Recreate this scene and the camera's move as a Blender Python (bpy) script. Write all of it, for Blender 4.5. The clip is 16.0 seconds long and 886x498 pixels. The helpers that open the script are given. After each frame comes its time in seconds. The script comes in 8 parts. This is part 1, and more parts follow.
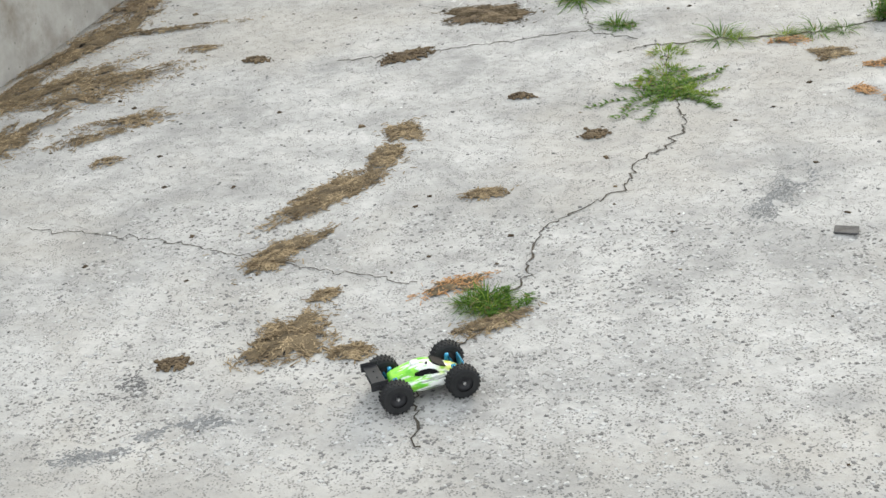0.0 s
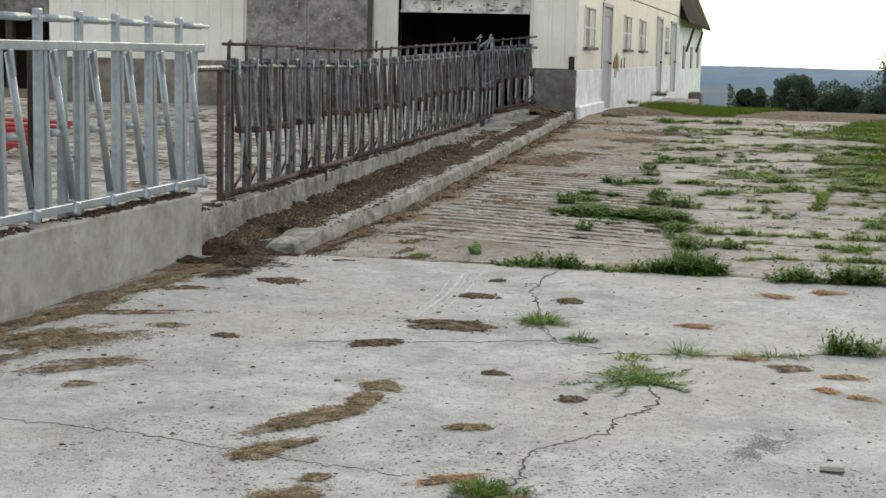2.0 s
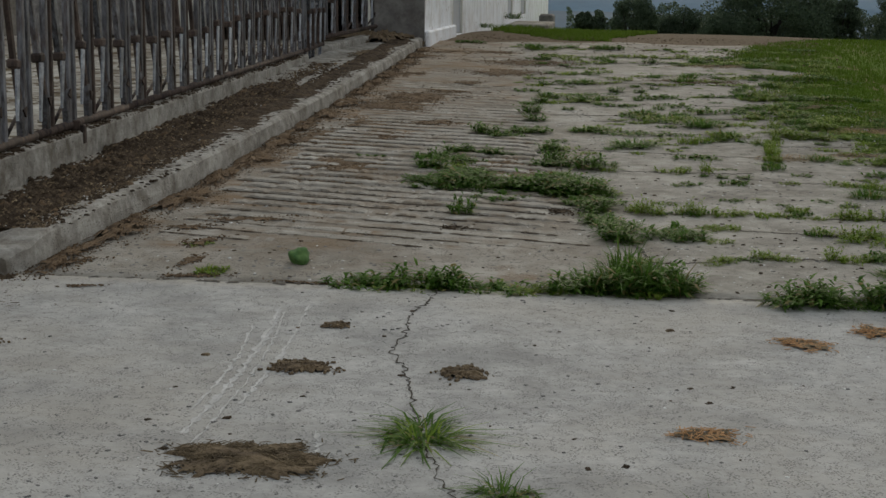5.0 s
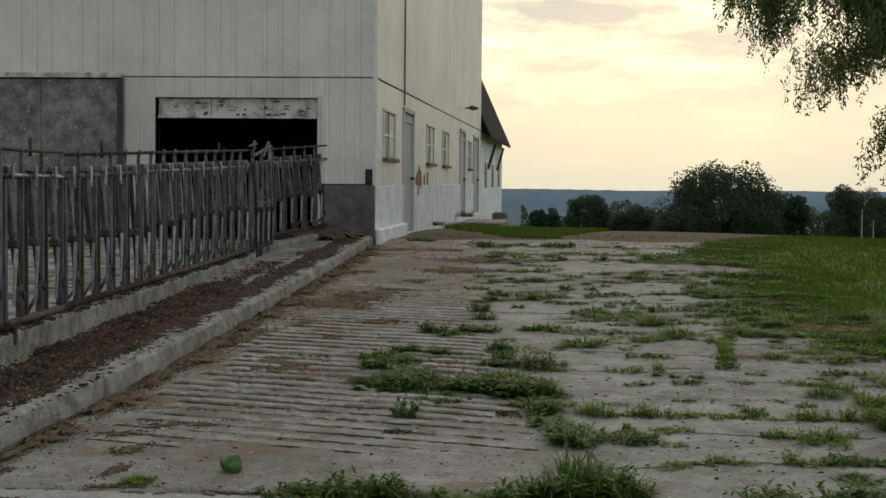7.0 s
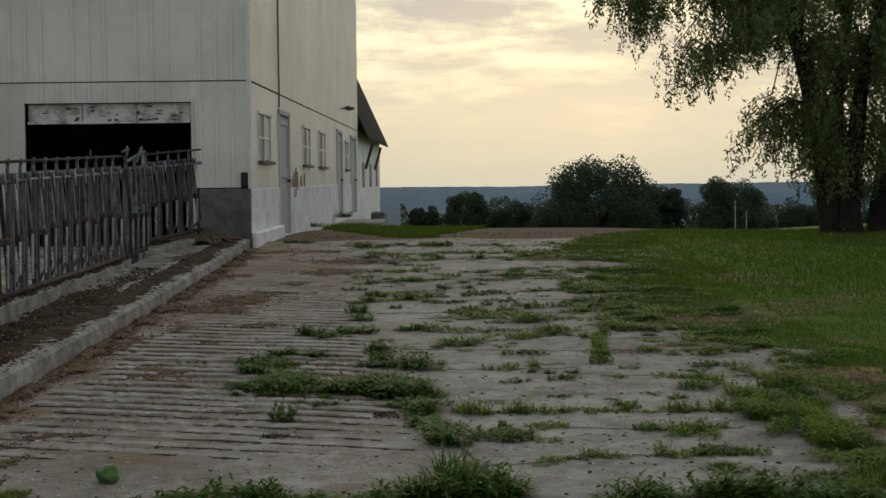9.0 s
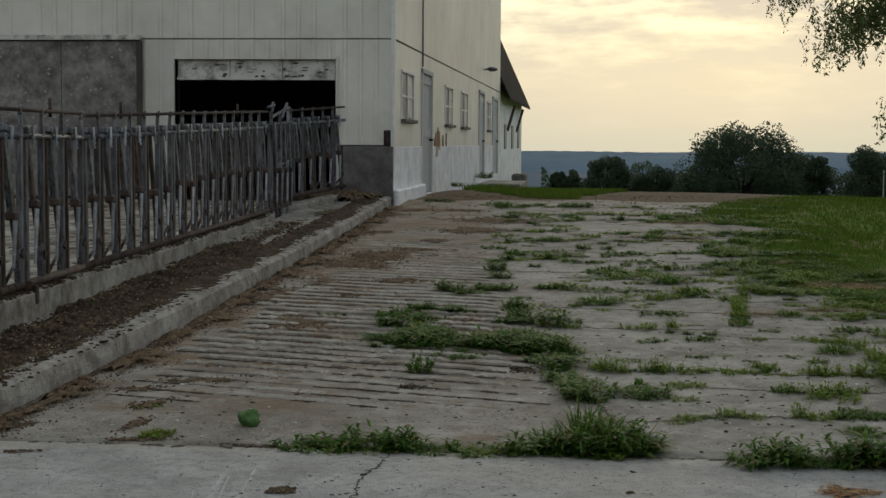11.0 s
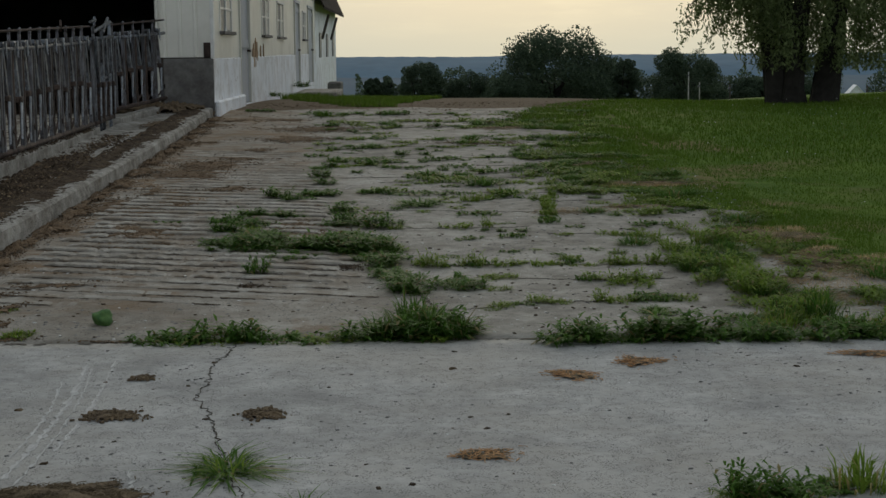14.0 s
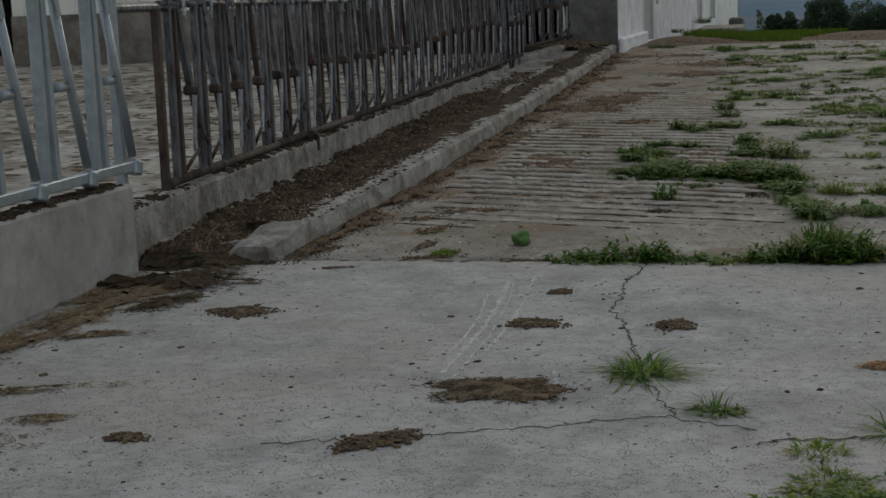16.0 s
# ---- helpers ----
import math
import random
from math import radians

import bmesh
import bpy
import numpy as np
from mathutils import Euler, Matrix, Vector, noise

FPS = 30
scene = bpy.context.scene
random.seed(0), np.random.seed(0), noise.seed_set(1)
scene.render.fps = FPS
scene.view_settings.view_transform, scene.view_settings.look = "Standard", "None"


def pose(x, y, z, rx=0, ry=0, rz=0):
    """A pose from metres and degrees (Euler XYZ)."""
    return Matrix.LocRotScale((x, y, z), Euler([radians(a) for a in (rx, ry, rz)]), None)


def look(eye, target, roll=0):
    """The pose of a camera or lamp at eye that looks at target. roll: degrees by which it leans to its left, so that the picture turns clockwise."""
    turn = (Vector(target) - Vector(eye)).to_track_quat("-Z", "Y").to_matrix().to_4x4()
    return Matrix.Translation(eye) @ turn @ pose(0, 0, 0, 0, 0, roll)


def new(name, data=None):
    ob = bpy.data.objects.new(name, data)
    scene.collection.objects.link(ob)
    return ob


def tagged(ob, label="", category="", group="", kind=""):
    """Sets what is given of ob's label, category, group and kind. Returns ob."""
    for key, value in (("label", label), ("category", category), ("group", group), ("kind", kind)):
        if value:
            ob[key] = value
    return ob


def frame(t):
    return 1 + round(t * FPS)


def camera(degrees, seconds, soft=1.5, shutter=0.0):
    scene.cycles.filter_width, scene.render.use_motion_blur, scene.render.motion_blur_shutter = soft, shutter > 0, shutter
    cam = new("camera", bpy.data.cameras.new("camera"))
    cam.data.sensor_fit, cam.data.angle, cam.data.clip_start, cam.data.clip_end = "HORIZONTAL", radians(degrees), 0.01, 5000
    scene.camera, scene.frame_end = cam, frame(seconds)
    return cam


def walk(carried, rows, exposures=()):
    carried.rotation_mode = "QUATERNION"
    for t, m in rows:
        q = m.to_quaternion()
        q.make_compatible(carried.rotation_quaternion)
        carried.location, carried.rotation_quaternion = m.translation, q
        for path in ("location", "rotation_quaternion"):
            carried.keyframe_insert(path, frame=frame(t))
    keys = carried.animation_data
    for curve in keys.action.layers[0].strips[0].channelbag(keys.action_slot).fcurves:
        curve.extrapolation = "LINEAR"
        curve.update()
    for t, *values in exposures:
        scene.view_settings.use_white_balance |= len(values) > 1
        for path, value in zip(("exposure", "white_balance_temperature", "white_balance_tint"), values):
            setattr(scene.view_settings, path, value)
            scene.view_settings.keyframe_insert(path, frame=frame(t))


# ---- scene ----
SECONDS = 16.0
LENS = 31.63
PATH = [  # seconds, x, y, z, heading, pitch, roll
    (0.0, 1.330, -3.970, 2.920, -18.59, -25.81, -6.47),
    (0.5, 1.460, -4.440, 2.870, -16.61, -23.01, -6.70),
    (1.0, 1.310, -4.380, 2.790, -14.63, -21.16, -4.71),
    (1.5, 0.850, -4.300, 2.500, -12.00, -16.40, -1.30),
    (2.0, 0.840, -4.600, 1.720, -12.50, -7.20, 1.30),
    (2.5, 0.560, -5.300, 1.830, -8.60, -6.60, 0.98),
    (3.0, -0.020, -5.080, 1.900, -1.90, -7.80, 1.20),
    (3.5, -0.190, -1.230, 1.770, 1.37, -12.86, 0.88),
    (4.0, -0.178, 0.011, 1.545, -0.54, -11.78, 1.31),
    (4.5, -0.079, 0.049, 1.552, -4.92, -10.91, 1.08),
    (4.7, -0.050, 0.080, 1.550, -6.30, -10.60, 0.90),
    (6.8, -0.003, 0.500, 1.525, -6.28, -2.62, 0.40),
    (7.0, 0.014, 0.499, 1.529, -4.98, -2.52, 0.57),
    (7.5, 0.043, 0.485, 1.524, -1.80, -2.11, 0.77),
    (8.0, 0.048, 0.479, 1.542, -0.21, -1.47, 0.41),
    (8.5, 0.063, 0.460, 1.546, 0.22, -1.81, -0.36),
    (9.0, 0.064, 0.434, 1.553, -0.62, -2.57, -0.64),
    (9.5, 0.039, 0.436, 1.551, -2.93, -3.14, -0.87),
    (9.7, 0.043, 0.432, 1.547, -3.61, -3.32, -1.13),
    (11.8, 0.066, 0.278, 1.494, -6.56, -4.94, 0.77),
    (12.0, 0.007, 0.229, 1.564, -6.64, -5.57, 0.66),
    (12.5, -0.085, 0.057, 1.551, -6.27, -6.65, 0.74),
    (13.0, -0.082, -0.076, 1.565, -3.41, -6.39, 0.76),
    (13.5, 0.004, -0.268, 1.547, -0.70, -6.79, 0.49),
    (14.0, 0.034, -0.458, 1.566, 1.00, -7.31, -0.43),
    (14.5, -0.023, -0.626, 1.566, 2.51, -7.08, -0.77),
    (15.0, -0.104, -0.685, 1.557, -1.56, -6.79, -0.79),
    (15.5, -0.050, -0.791, 1.547, -7.66, -7.51, -1.37),
    (16.0, 0.002, -0.906, 1.531, -13.64, -9.17, -2.11),
]



def camera_pose(x, y, z, heading, pitch, roll):
    """Heading is degrees to the right of +y, pitch upwards, roll turns the camera to its right-hand side up."""
    turn = Matrix.Rotation(radians(-heading), 4, "Z") @ Matrix.Rotation(radians(90 + pitch), 4, "X") @ Matrix.Rotation(radians(roll), 4, "Z")
    return Matrix.Translation((x, y, z)) @ turn


EXPOSURES = [(0.0, 1.78, 6550, 11), (1.0, 1.83, 6550, 11), (1.5, 1.83, 6550, 11), (2.0, 1.3, 6550, 11), (2.5, 0.75, 6650, 12), (3.0, 0.52, 6650, 12), (3.5, 0.76, 6550, 11), (4.0, 0.82, 6500, 11), (4.5, 0.49, 6600, 11), (7.0, 0.17, 6500, 10), (7.5, 0.10, 6500, 10), (8.0, 0.03, 6500, 10), (8.5, -0.16, 6550, 10), (9.0, -0.11, 6500, 10), (9.5, -0.12, 6450, 9), (12.0, -0.03, 6400, 9), (13.5, -0.05, 6250, 9), (14.5, -0.12, 6250, 8), (16.0, -0.10, 6300, 11)]
cam = camera(LENS, SECONDS, soft=1.5)
walk(cam, [(row[0], camera_pose(*row[1:])) for row in PATH], EXPOSURES)

# ---- sky and sun: a hazy evening sky, the sun low ahead behind thin cloud ----
SUN_HEADING, SUN_HEIGHT = 4.0, 9.0
world = bpy.data.worlds.new("evening_sky")
scene.world = world
world.use_nodes = True


class Nodes:
    """Short hand for building node trees."""

    def __init__(self, tree):
        self.tree = tree

    def add(self, kind, values=None, links=None):
        node = self.tree.nodes.new(kind)
        for key, value in (values or {}).items():
            node.inputs[key].default_value = value
        for key, source in (links or {}).items():
            self.tree.links.new(source, node.inputs[key])
        return node

    def math(self, op, a, b=0.0, clamp=False):
        node = self.tree.nodes.new("ShaderNodeMath")
        node.operation, node.use_clamp = op, clamp
        for i, v in enumerate((a, b)):
            if isinstance(v, (int, float)):
                node.inputs[i].default_value = v
            else:
                self.tree.links.new(v, node.inputs[i])
        return node.outputs[0]

    def ramp(self, fac, stops):
        node = self.tree.nodes.new("ShaderNodeValToRGB")
        while len(node.color_ramp.elements) < len(stops):
            node.color_ramp.elements.new(0.5)
        for el, (at, col) in zip(node.color_ramp.elements, stops):
            el.position = at
            el.color = (*col, 1) if isinstance(col, tuple) else (col, col, col, 1)
        self.tree.links.new(fac, node.inputs[0])
        return node.outputs[0]

    def mix(self, fac, a, b, blend="MIX"):
        node = self.tree.nodes.new("ShaderNodeMix")
        node.data_type, node.blend_type = "RGBA", blend
        for i, v in ((0, fac), (6, a), (7, b)):
            if isinstance(v, (int, float)):
                node.inputs[i].default_value = v
            elif isinstance(v, tuple):
                node.inputs[i].default_value = (*v, 1)
            else:
                self.tree.links.new(v, node.inputs[i])
        return node.outputs[2]

    def noise(self, vector, scale, detail=4.0, rough=0.55, out=0):
        node = self.add("ShaderNodeTexNoise", {"Scale": scale, "Detail": detail, "Roughness": rough}, {"Vector": vector} if vector else {})
        return node.outputs[out]


def build_sky():
    n = Nodes(world.node_tree)
    world.node_tree.nodes.clear()
    sky = n.add("ShaderNodeTexSky")
    sky.sky_type, sky.sun_disc, sky.dust_density, sky.air_density = "NISHITA", False, 3.0, 1.2
    sky.sun_elevation, sky.sun_rotation = radians(SUN_HEIGHT), radians(SUN_HEADING)
    way = n.add("ShaderNodeTexCoord").outputs["Generated"]
    xyz = n.add("ShaderNodeSeparateXYZ", links={0: way})
    up = n.math("MAXIMUM", xyz.outputs[2], 0.0)
    # cloud deck: noise spread on a plane overhead, so that it flattens into bands at the horizon
    high = n.math("ADD", up, 0.17)
    px = n.math("DIVIDE", xyz.outputs[0], high)
    py = n.math("DIVIDE", xyz.outputs[1], high)
    deck = n.add("ShaderNodeCombineXYZ", links={0: px, 1: py}).outputs[0]
    puffs = n.math("ADD", n.math("MULTIPLY", n.noise(deck, 3.0, 7.0, 0.62), 0.62), n.math("MULTIPLY", n.noise(deck, 1.3, 3.0, 0.5), 0.38))
    # closeness to the sun
    sun = Vector((math.sin(radians(SUN_HEADING)) * math.cos(radians(SUN_HEIGHT)), math.cos(radians(SUN_HEADING)) * math.cos(radians(SUN_HEIGHT)), math.sin(radians(SUN_HEIGHT))))
    dot = n.add("ShaderNodeVectorMath", {1: sun}, {0: way})
    dot.operation = "DOT_PRODUCT"
    near = dot.outputs["Value"]
    glow = n.ramp(near, [(0.0, 0.0), (0.70, 0.12), (0.90, 0.42), (0.975, 0.80), (1.0, 1.0)])
    low = n.ramp(up, [(0.0, 1.0), (0.04, 0.9), (0.11, 0.25), (0.25, 0.0)])
    thin = n.mix(glow, (0.56, 0.615, 0.665), (0.97, 0.985, 0.765))
    thin = n.mix(low, thin, n.mix(glow, (0.62, 0.62, 0.61), (0.82, 0.81, 0.63)))
    thick = n.mix(glow, (0.44, 0.475, 0.515), (0.385, 0.455, 0.525))
    cover = n.math("MULTIPLY", n.ramp(puffs, [(0.465, 0.0), (0.545, 1.0)]), n.ramp(up, [(0.0, 0.0), (0.04, 0.12), (0.09, 0.70), (0.13, 1.0)]))
    clouds = n.mix(cover, thin, thick)
    breaks = n.math("MULTIPLY", n.math("MULTIPLY", n.ramp(puffs, [(0.40, 1.0), (0.48, 0.0)]), glow), n.ramp(up, [(0.0, 0.0), (0.04, 0.15), (0.10, 1.0)]))
    clouds = n.mix(n.math("MULTIPLY", breaks, 0.85), clouds, (1.45, 1.34, 0.98))
    both = n.mix(0.93, n.mix(1.0, sky.outputs[0], (0.08, 0.08, 0.08), "MULTIPLY"), clouds)
    back = n.add("ShaderNodeBackground", {"Strength": 0.86}, {"Color": both})
    n.add("ShaderNodeOutputWorld", links={"Surface": back.outputs[0]})


build_sky()
sun_lamp = bpy.data.lights.new("sun", "SUN")
sun_lamp.energy, sun_lamp.angle, sun_lamp.color = 0.6, radians(25), (1.0, 0.88, 0.70)
new("sun", sun_lamp).matrix_world = look(
    (60 * math.sin(radians(SUN_HEADING)), 60, 60 * math.tan(radians(SUN_HEIGHT + 12))), (0, 0, 0))

# ---- materials ----


def surface(name, dark, light, big=0.7, fine=14.0, rough=0.85, bump=0.3, grit=0.004, metallic=0.0, stain=None, stain_amount=0.0, speck=None, speck_scale=70.0, speck_at=0.3, vary=0.0, wash=None, spec=0.3, tan=None, crisp=0.11, grain=None):
    """A weathered surface: two colours mixed at two scales, an optional stain and optional specks, with fine relief."""
    m = bpy.data.materials.new(name)
    m.use_nodes = True
    m.node_tree.nodes.clear()
    n = Nodes(m.node_tree)
    at = n.add("ShaderNodeTexCoord").outputs["Object"]
    if grain:
        shift = n.add("ShaderNodeCombineXYZ")
        for i, k in enumerate((37.0, 91.0, 53.0)):
            n.tree.links.new(n.math("MULTIPLY", n.add("ShaderNodeObjectInfo").outputs["Random"], k), shift.inputs[i])
        stretched = n.add("ShaderNodeMapping", {"Scale": grain}, {"Vector": at}).outputs[0]
        at = n.add("ShaderNodeVectorMath", links={0: stretched, 1: shift.outputs[0]}).outputs[0]
    n1 = n.noise(at, big, 5.0, 0.6)
    n2 = n.noise(at, fine, 6.0, 0.65)
    nm = n.noise(at, (big * fine) ** 0.5, 6.0, 0.62)
    blend = n.math("ADD", n.math("MULTIPLY", n1, 0.36), n.math("ADD", n.math("MULTIPLY", nm, 0.36), n.math("MULTIPLY", n2, 0.28)))
    colour = n.mix(n.ramp(blend, [(0.5 - crisp, 0.0), (0.5 + crisp, 1.0)]), dark, light)
    if stain:
        n3 = n.noise(n.add("ShaderNodeMapping", {"Location": (5.3, 2.1, 7.7)}, {"Vector": at}).outputs[0], big * 1.9, 7.0, 0.7)
        colour = n.mix(n.math("MULTIPLY", n.ramp(n3, [(0.46, 0.0), (0.68, 1.0)]), stain_amount), colour, stain)
    if tan:
        n4 = n.noise(n.add("ShaderNodeMapping", {"Location": (1.7, 8.2, 3.1)}, {"Vector": at}).outputs[0], 0.55, 6.0, 0.66)
        colour = n.mix(n.math("MULTIPLY", n.ramp(n4, [(0.46, 0.0), (0.62, 1.0)]), 0.55), colour, tan)
    height = n2
    if speck:
        cells = n.add("ShaderNodeTexVoronoi", {"Scale": speck_scale}, {"Vector": at})
        spots = n.math("MULTIPLY", n.ramp(cells.outputs["Distance"], [(speck_at * 0.6, 1.0), (speck_at, 0.0)]), n.ramp(n.noise(at, speck_scale * 0.16, 3.0), [(0.42, 0.0), (0.56, 1.0)]))
        colour = n.mix(n.math("MULTIPLY", spots, 0.8), colour, speck)
        height = n.math("SUBTRACT", n2, n.math("MULTIPLY", spots, 0.8))
    if wash:
        xyz = n.add("ShaderNodeSeparateXYZ", links={0: at})
        ragged = n.math("MULTIPLY", n.math("SUBTRACT", n.noise(at, 1.4, 7.0, 0.68), 0.5), 6.0)
        across = n.math("ADD", n.math("MULTIPLY", n.math("ADD", xyz.outputs[0], 2.9), 0.62), ragged)
        along = n.math("ADD", n.math("MULTIPLY", n.math("SUBTRACT", 13.0, xyz.outputs[1]), 0.22), n.math("MULTIPLY", ragged, 0.6))
        dirty = n.ramp(n.math("MAXIMUM", across, along), [(0.30, 1.0), (1.25, 0.0)])
        streak = n.ramp(n.noise(n.add("ShaderNodeMapping", {"Scale": (2.0, 14.0, 1.0)}, {"Vector": at}).outputs[0], 1.0, 5.0, 0.6), [(0.38, 0.35), (0.56, 1.0)])
        streak = n.math("MULTIPLY", streak, n.ramp(n.noise(at, 1.1, 6.0, 0.7), [(0.40, 0.25), (0.56, 1.0)]))
        colour = n.mix(n.math("MULTIPLY", n.math("MULTIPLY", dirty, streak), 0.95), colour, wash)
    if wash:
        pour = n.math("ADD", n.math("ADD", xyz.outputs[0], n.math("MULTIPLY", n.math("SUBTRACT", xyz.outputs[1], 8.0), 0.13)), n.math("MULTIPLY", ragged, 0.10))
        grey = n.mix(n.ramp(blend, [(0.425, 0.0), (0.575, 1.0)]), (0.190, 0.174, 0.147), (0.425, 0.396, 0.342))
        colour = n.mix(n.math("MULTIPLY", n.ramp(n.math("DIVIDE", n.math("ADD", pour, 1.0), 4.0), [(0.27, 0.0), (0.36, 1.0)]), 0.72), colour, grey)
    if vary:
        own = n.add("ShaderNodeObjectInfo").outputs["Random"]
        colour = n.mix(1.0, colour, n.ramp(own, [(0.0, 1.0 - vary), (1.0, 1.0 + vary * 0.4)]), "MULTIPLY")
    relief = n.add("ShaderNodeBump", {"Strength": bump, "Distance": grit}, {"Height": height})
    shade = n.add("ShaderNodeBsdfPrincipled", {"Metallic": metallic}, {"Base Color": colour, "Normal": relief.outputs[0]})
    n.tree.links.new(n.ramp(n2, [(0.3, max(0.0, rough - 0.12)), (0.7, min(1.0, rough + 0.1))]), shade.inputs["Roughness"])
    shade.inputs["Specular IOR Level"].default_value = spec
    n.add("ShaderNodeOutputMaterial", links={"Surface": shade.outputs[0]})
    return m


def leaf_material(name, dark, light, dry=None, dry_amount=0.0, shine=0.5):
    """Leaves and blades: the colour varies from clump to clump and from leaf to leaf; light shines through."""
    m = bpy.data.materials.new(name)
    m.use_nodes = True
    m.node_tree.nodes.clear()
    n = Nodes(m.node_tree)
    own = n.add("ShaderNodeNewGeometry").outputs["Random Per Island"]
    at = n.add("ShaderNodeTexCoord").outputs["Object"]
    wide = n.noise(at, 1.3, 3.0)
    mixed = n.math("ADD", n.math("MULTIPLY", own, 0.6), n.math("MULTIPLY", wide, 0.5))
    colour = n.mix(n.ramp(mixed, [(0.2, 0.0), (0.85, 1.0)]), dark, light)
    if dry:
        colour = n.mix(n.math("LESS_THAN", own, dry_amount), colour, dry)
    front = n.add("ShaderNodeBsdfPrincipled", {"Roughness": shine}, {"Base Color": colour})
    front.inputs["Specular IOR Level"].default_value = 0.05
    back = n.add("ShaderNodeBsdfTranslucent", links={"Color": colour})
    both = n.add("ShaderNodeMixShader", {0: 0.42}, {1: front.outputs[0], 2: back.outputs[0]})
    n.add("ShaderNodeOutputMaterial", links={"Surface": both.outputs[0]})
    return m


PAINT_WHITE = surface("old_white_paint", (0.70, 0.69, 0.65), (0.84, 0.83, 0.80), 1.5, 12.0, 0.6, 0.15, 0.002, stain=(0.40, 0.36, 0.30), stain_amount=0.4)
# the pane grey stands in for bright sky reflected in the barn windows
PANE_GREY = surface("reflected_sky_grey", (0.24, 0.245, 0.24), (0.40, 0.40, 0.385), 2.0, 10.0, 0.35, 0.03, 0.001)
CONCRETE = surface("pad_concrete", (0.300, 0.291, 0.272), (0.520, 0.508, 0.480), 0.9, 26.0, 0.92, 0.8, 0.007, stain=(0.225, 0.222, 0.212), stain_amount=0.75, speck=(0.175, 0.17, 0.16), speck_scale=95, speck_at=0.43, tan=(0.40, 0.37, 0.32), crisp=0.12)
RAMP_CONCRETE = surface("ramp_concrete", (0.200, 0.176, 0.141), (0.382, 0.352, 0.302), 0.8, 11.0, 0.92, 0.8, 0.009, stain=(0.17, 0.135, 0.098), stain_amount=0.75, speck=(0.14, 0.125, 0.105), speck_scale=60, speck_at=0.4, wash=(0.190, 0.117, 0.058), crisp=0.085)
KERB_CONCRETE = surface("kerb_concrete", (0.175, 0.160, 0.136), (0.450, 0.425, 0.378), 2.4, 18.0, 0.92, 0.9, 0.016, stain=(0.12, 0.098, 0.072), stain_amount=0.85, speck=(0.15, 0.135, 0.12), speck_scale=45, speck_at=0.27)
WALL_CONCRETE = surface("wall_concrete", (0.265, 0.252, 0.228), (0.425, 0.412, 0.382), 1.1, 9.0, 0.9, 0.45, 0.006, stain=(0.185, 0.155, 0.118), stain_amount=0.85, speck=(0.16, 0.15, 0.14), speck_scale=16, speck_at=0.13)
DARK_BLOCK = surface("weathered_block", (0.10, 0.095, 0.09), (0.21, 0.20, 0.185), 2.5, 12.0, 0.9, 0.6, 0.008, stain=(0.07, 0.06, 0.05), stain_amount=0.6)
YARD_FLOOR = surface("yard_floor", (0.19, 0.15, 0.105), (0.62, 0.58, 0.50), 1.2, 9.0, 0.9, 0.9, 0.02, stain=(0.11, 0.078, 0.048), stain_amount=1.0)
SIDING = surface("cream_metal_siding", (0.68, 0.655, 0.58), (0.80, 0.775, 0.69), 0.35, 3.0, 0.42, 0.05, 0.002, stain=(0.52, 0.495, 0.42), stain_amount=0.55, vary=0.05, spec=0.35)
SIDING_WHITE = surface("white_sheet", (0.56, 0.545, 0.48), (0.66, 0.645, 0.58), 0.6, 5.0, 0.5, 0.08, 0.002, stain=(0.40, 0.37, 0.31), stain_amount=0.3)
WHITEWASH = surface("whitewashed_block", (0.78, 0.80, 0.83), (0.93, 0.94, 0.96), 0.9, 9.0, 0.85, 0.5, 0.010, stain=(0.44, 0.39, 0.33), stain_amount=0.55, speck=(0.35, 0.30, 0.25), speck_scale=7, speck_at=0.22)
PLYWOOD = surface("weathered_plywood", (0.12, 0.112, 0.103), (0.33, 0.31, 0.285), 2.2, 14.0, 0.85, 0.5, 0.006, stain=(0.07, 0.065, 0.06), stain_amount=0.85, speck=(0.42, 0.40, 0.37), speck_scale=9, speck_at=0.20)
PEELING = surface("peeling_white_paint", (0.58, 0.56, 0.51), (0.72, 0.70, 0.65), 2.2, 9.0, 0.7, 0.3, 0.004, stain=(0.09, 0.075, 0.06), stain_amount=1.0)
DARK_WOOD = surface("dark_barn_timber", (0.05, 0.042, 0.035), (0.10, 0.085, 0.07), 1.0, 9.0, 0.9, 0.4, 0.005)
ROOF_DARK = surface("dark_shingle", (0.016, 0.014, 0.013), (0.040, 0.034, 0.031), 0.8, 10.0, 0.98, 0.4, 0.006, spec=0.03)
GREY_DOOR = surface("grey_blue_door_paint", (0.36, 0.38, 0.42), (0.48, 0.50, 0.54), 0.8, 6.0, 0.6, 0.15, 0.003, stain=(0.30, 0.27, 0.24), stain_amount=0.4)
RUST = surface("rusty_steel", (0.026, 0.019, 0.017), (0.115, 0.082, 0.066), 2.5, 22.0, 0.8, 0.3, 0.003, metallic=0.2, vary=0.35, crisp=0.09, grain=(2.5, 2.5, 0.9))
OLD_STEEL = surface("worn_grey_steel", (0.020, 0.017, 0.017), (0.30, 0.33, 0.37), 3.0, 22.0, 0.45, 0.2, 0.002, metallic=0.45, stain=(0.055, 0.036, 0.028), stain_amount=0.85, vary=0.45, crisp=0.085, grain=(3.0, 3.0, 0.8))
ZINC = surface("galvanised_steel", (0.25, 0.285, 0.305), (0.44, 0.485, 0.510), 2.0, 22.0, 0.42, 0.08, 0.001, metallic=0.5, stain=(0.24, 0.265, 0.30), stain_amount=0.5)
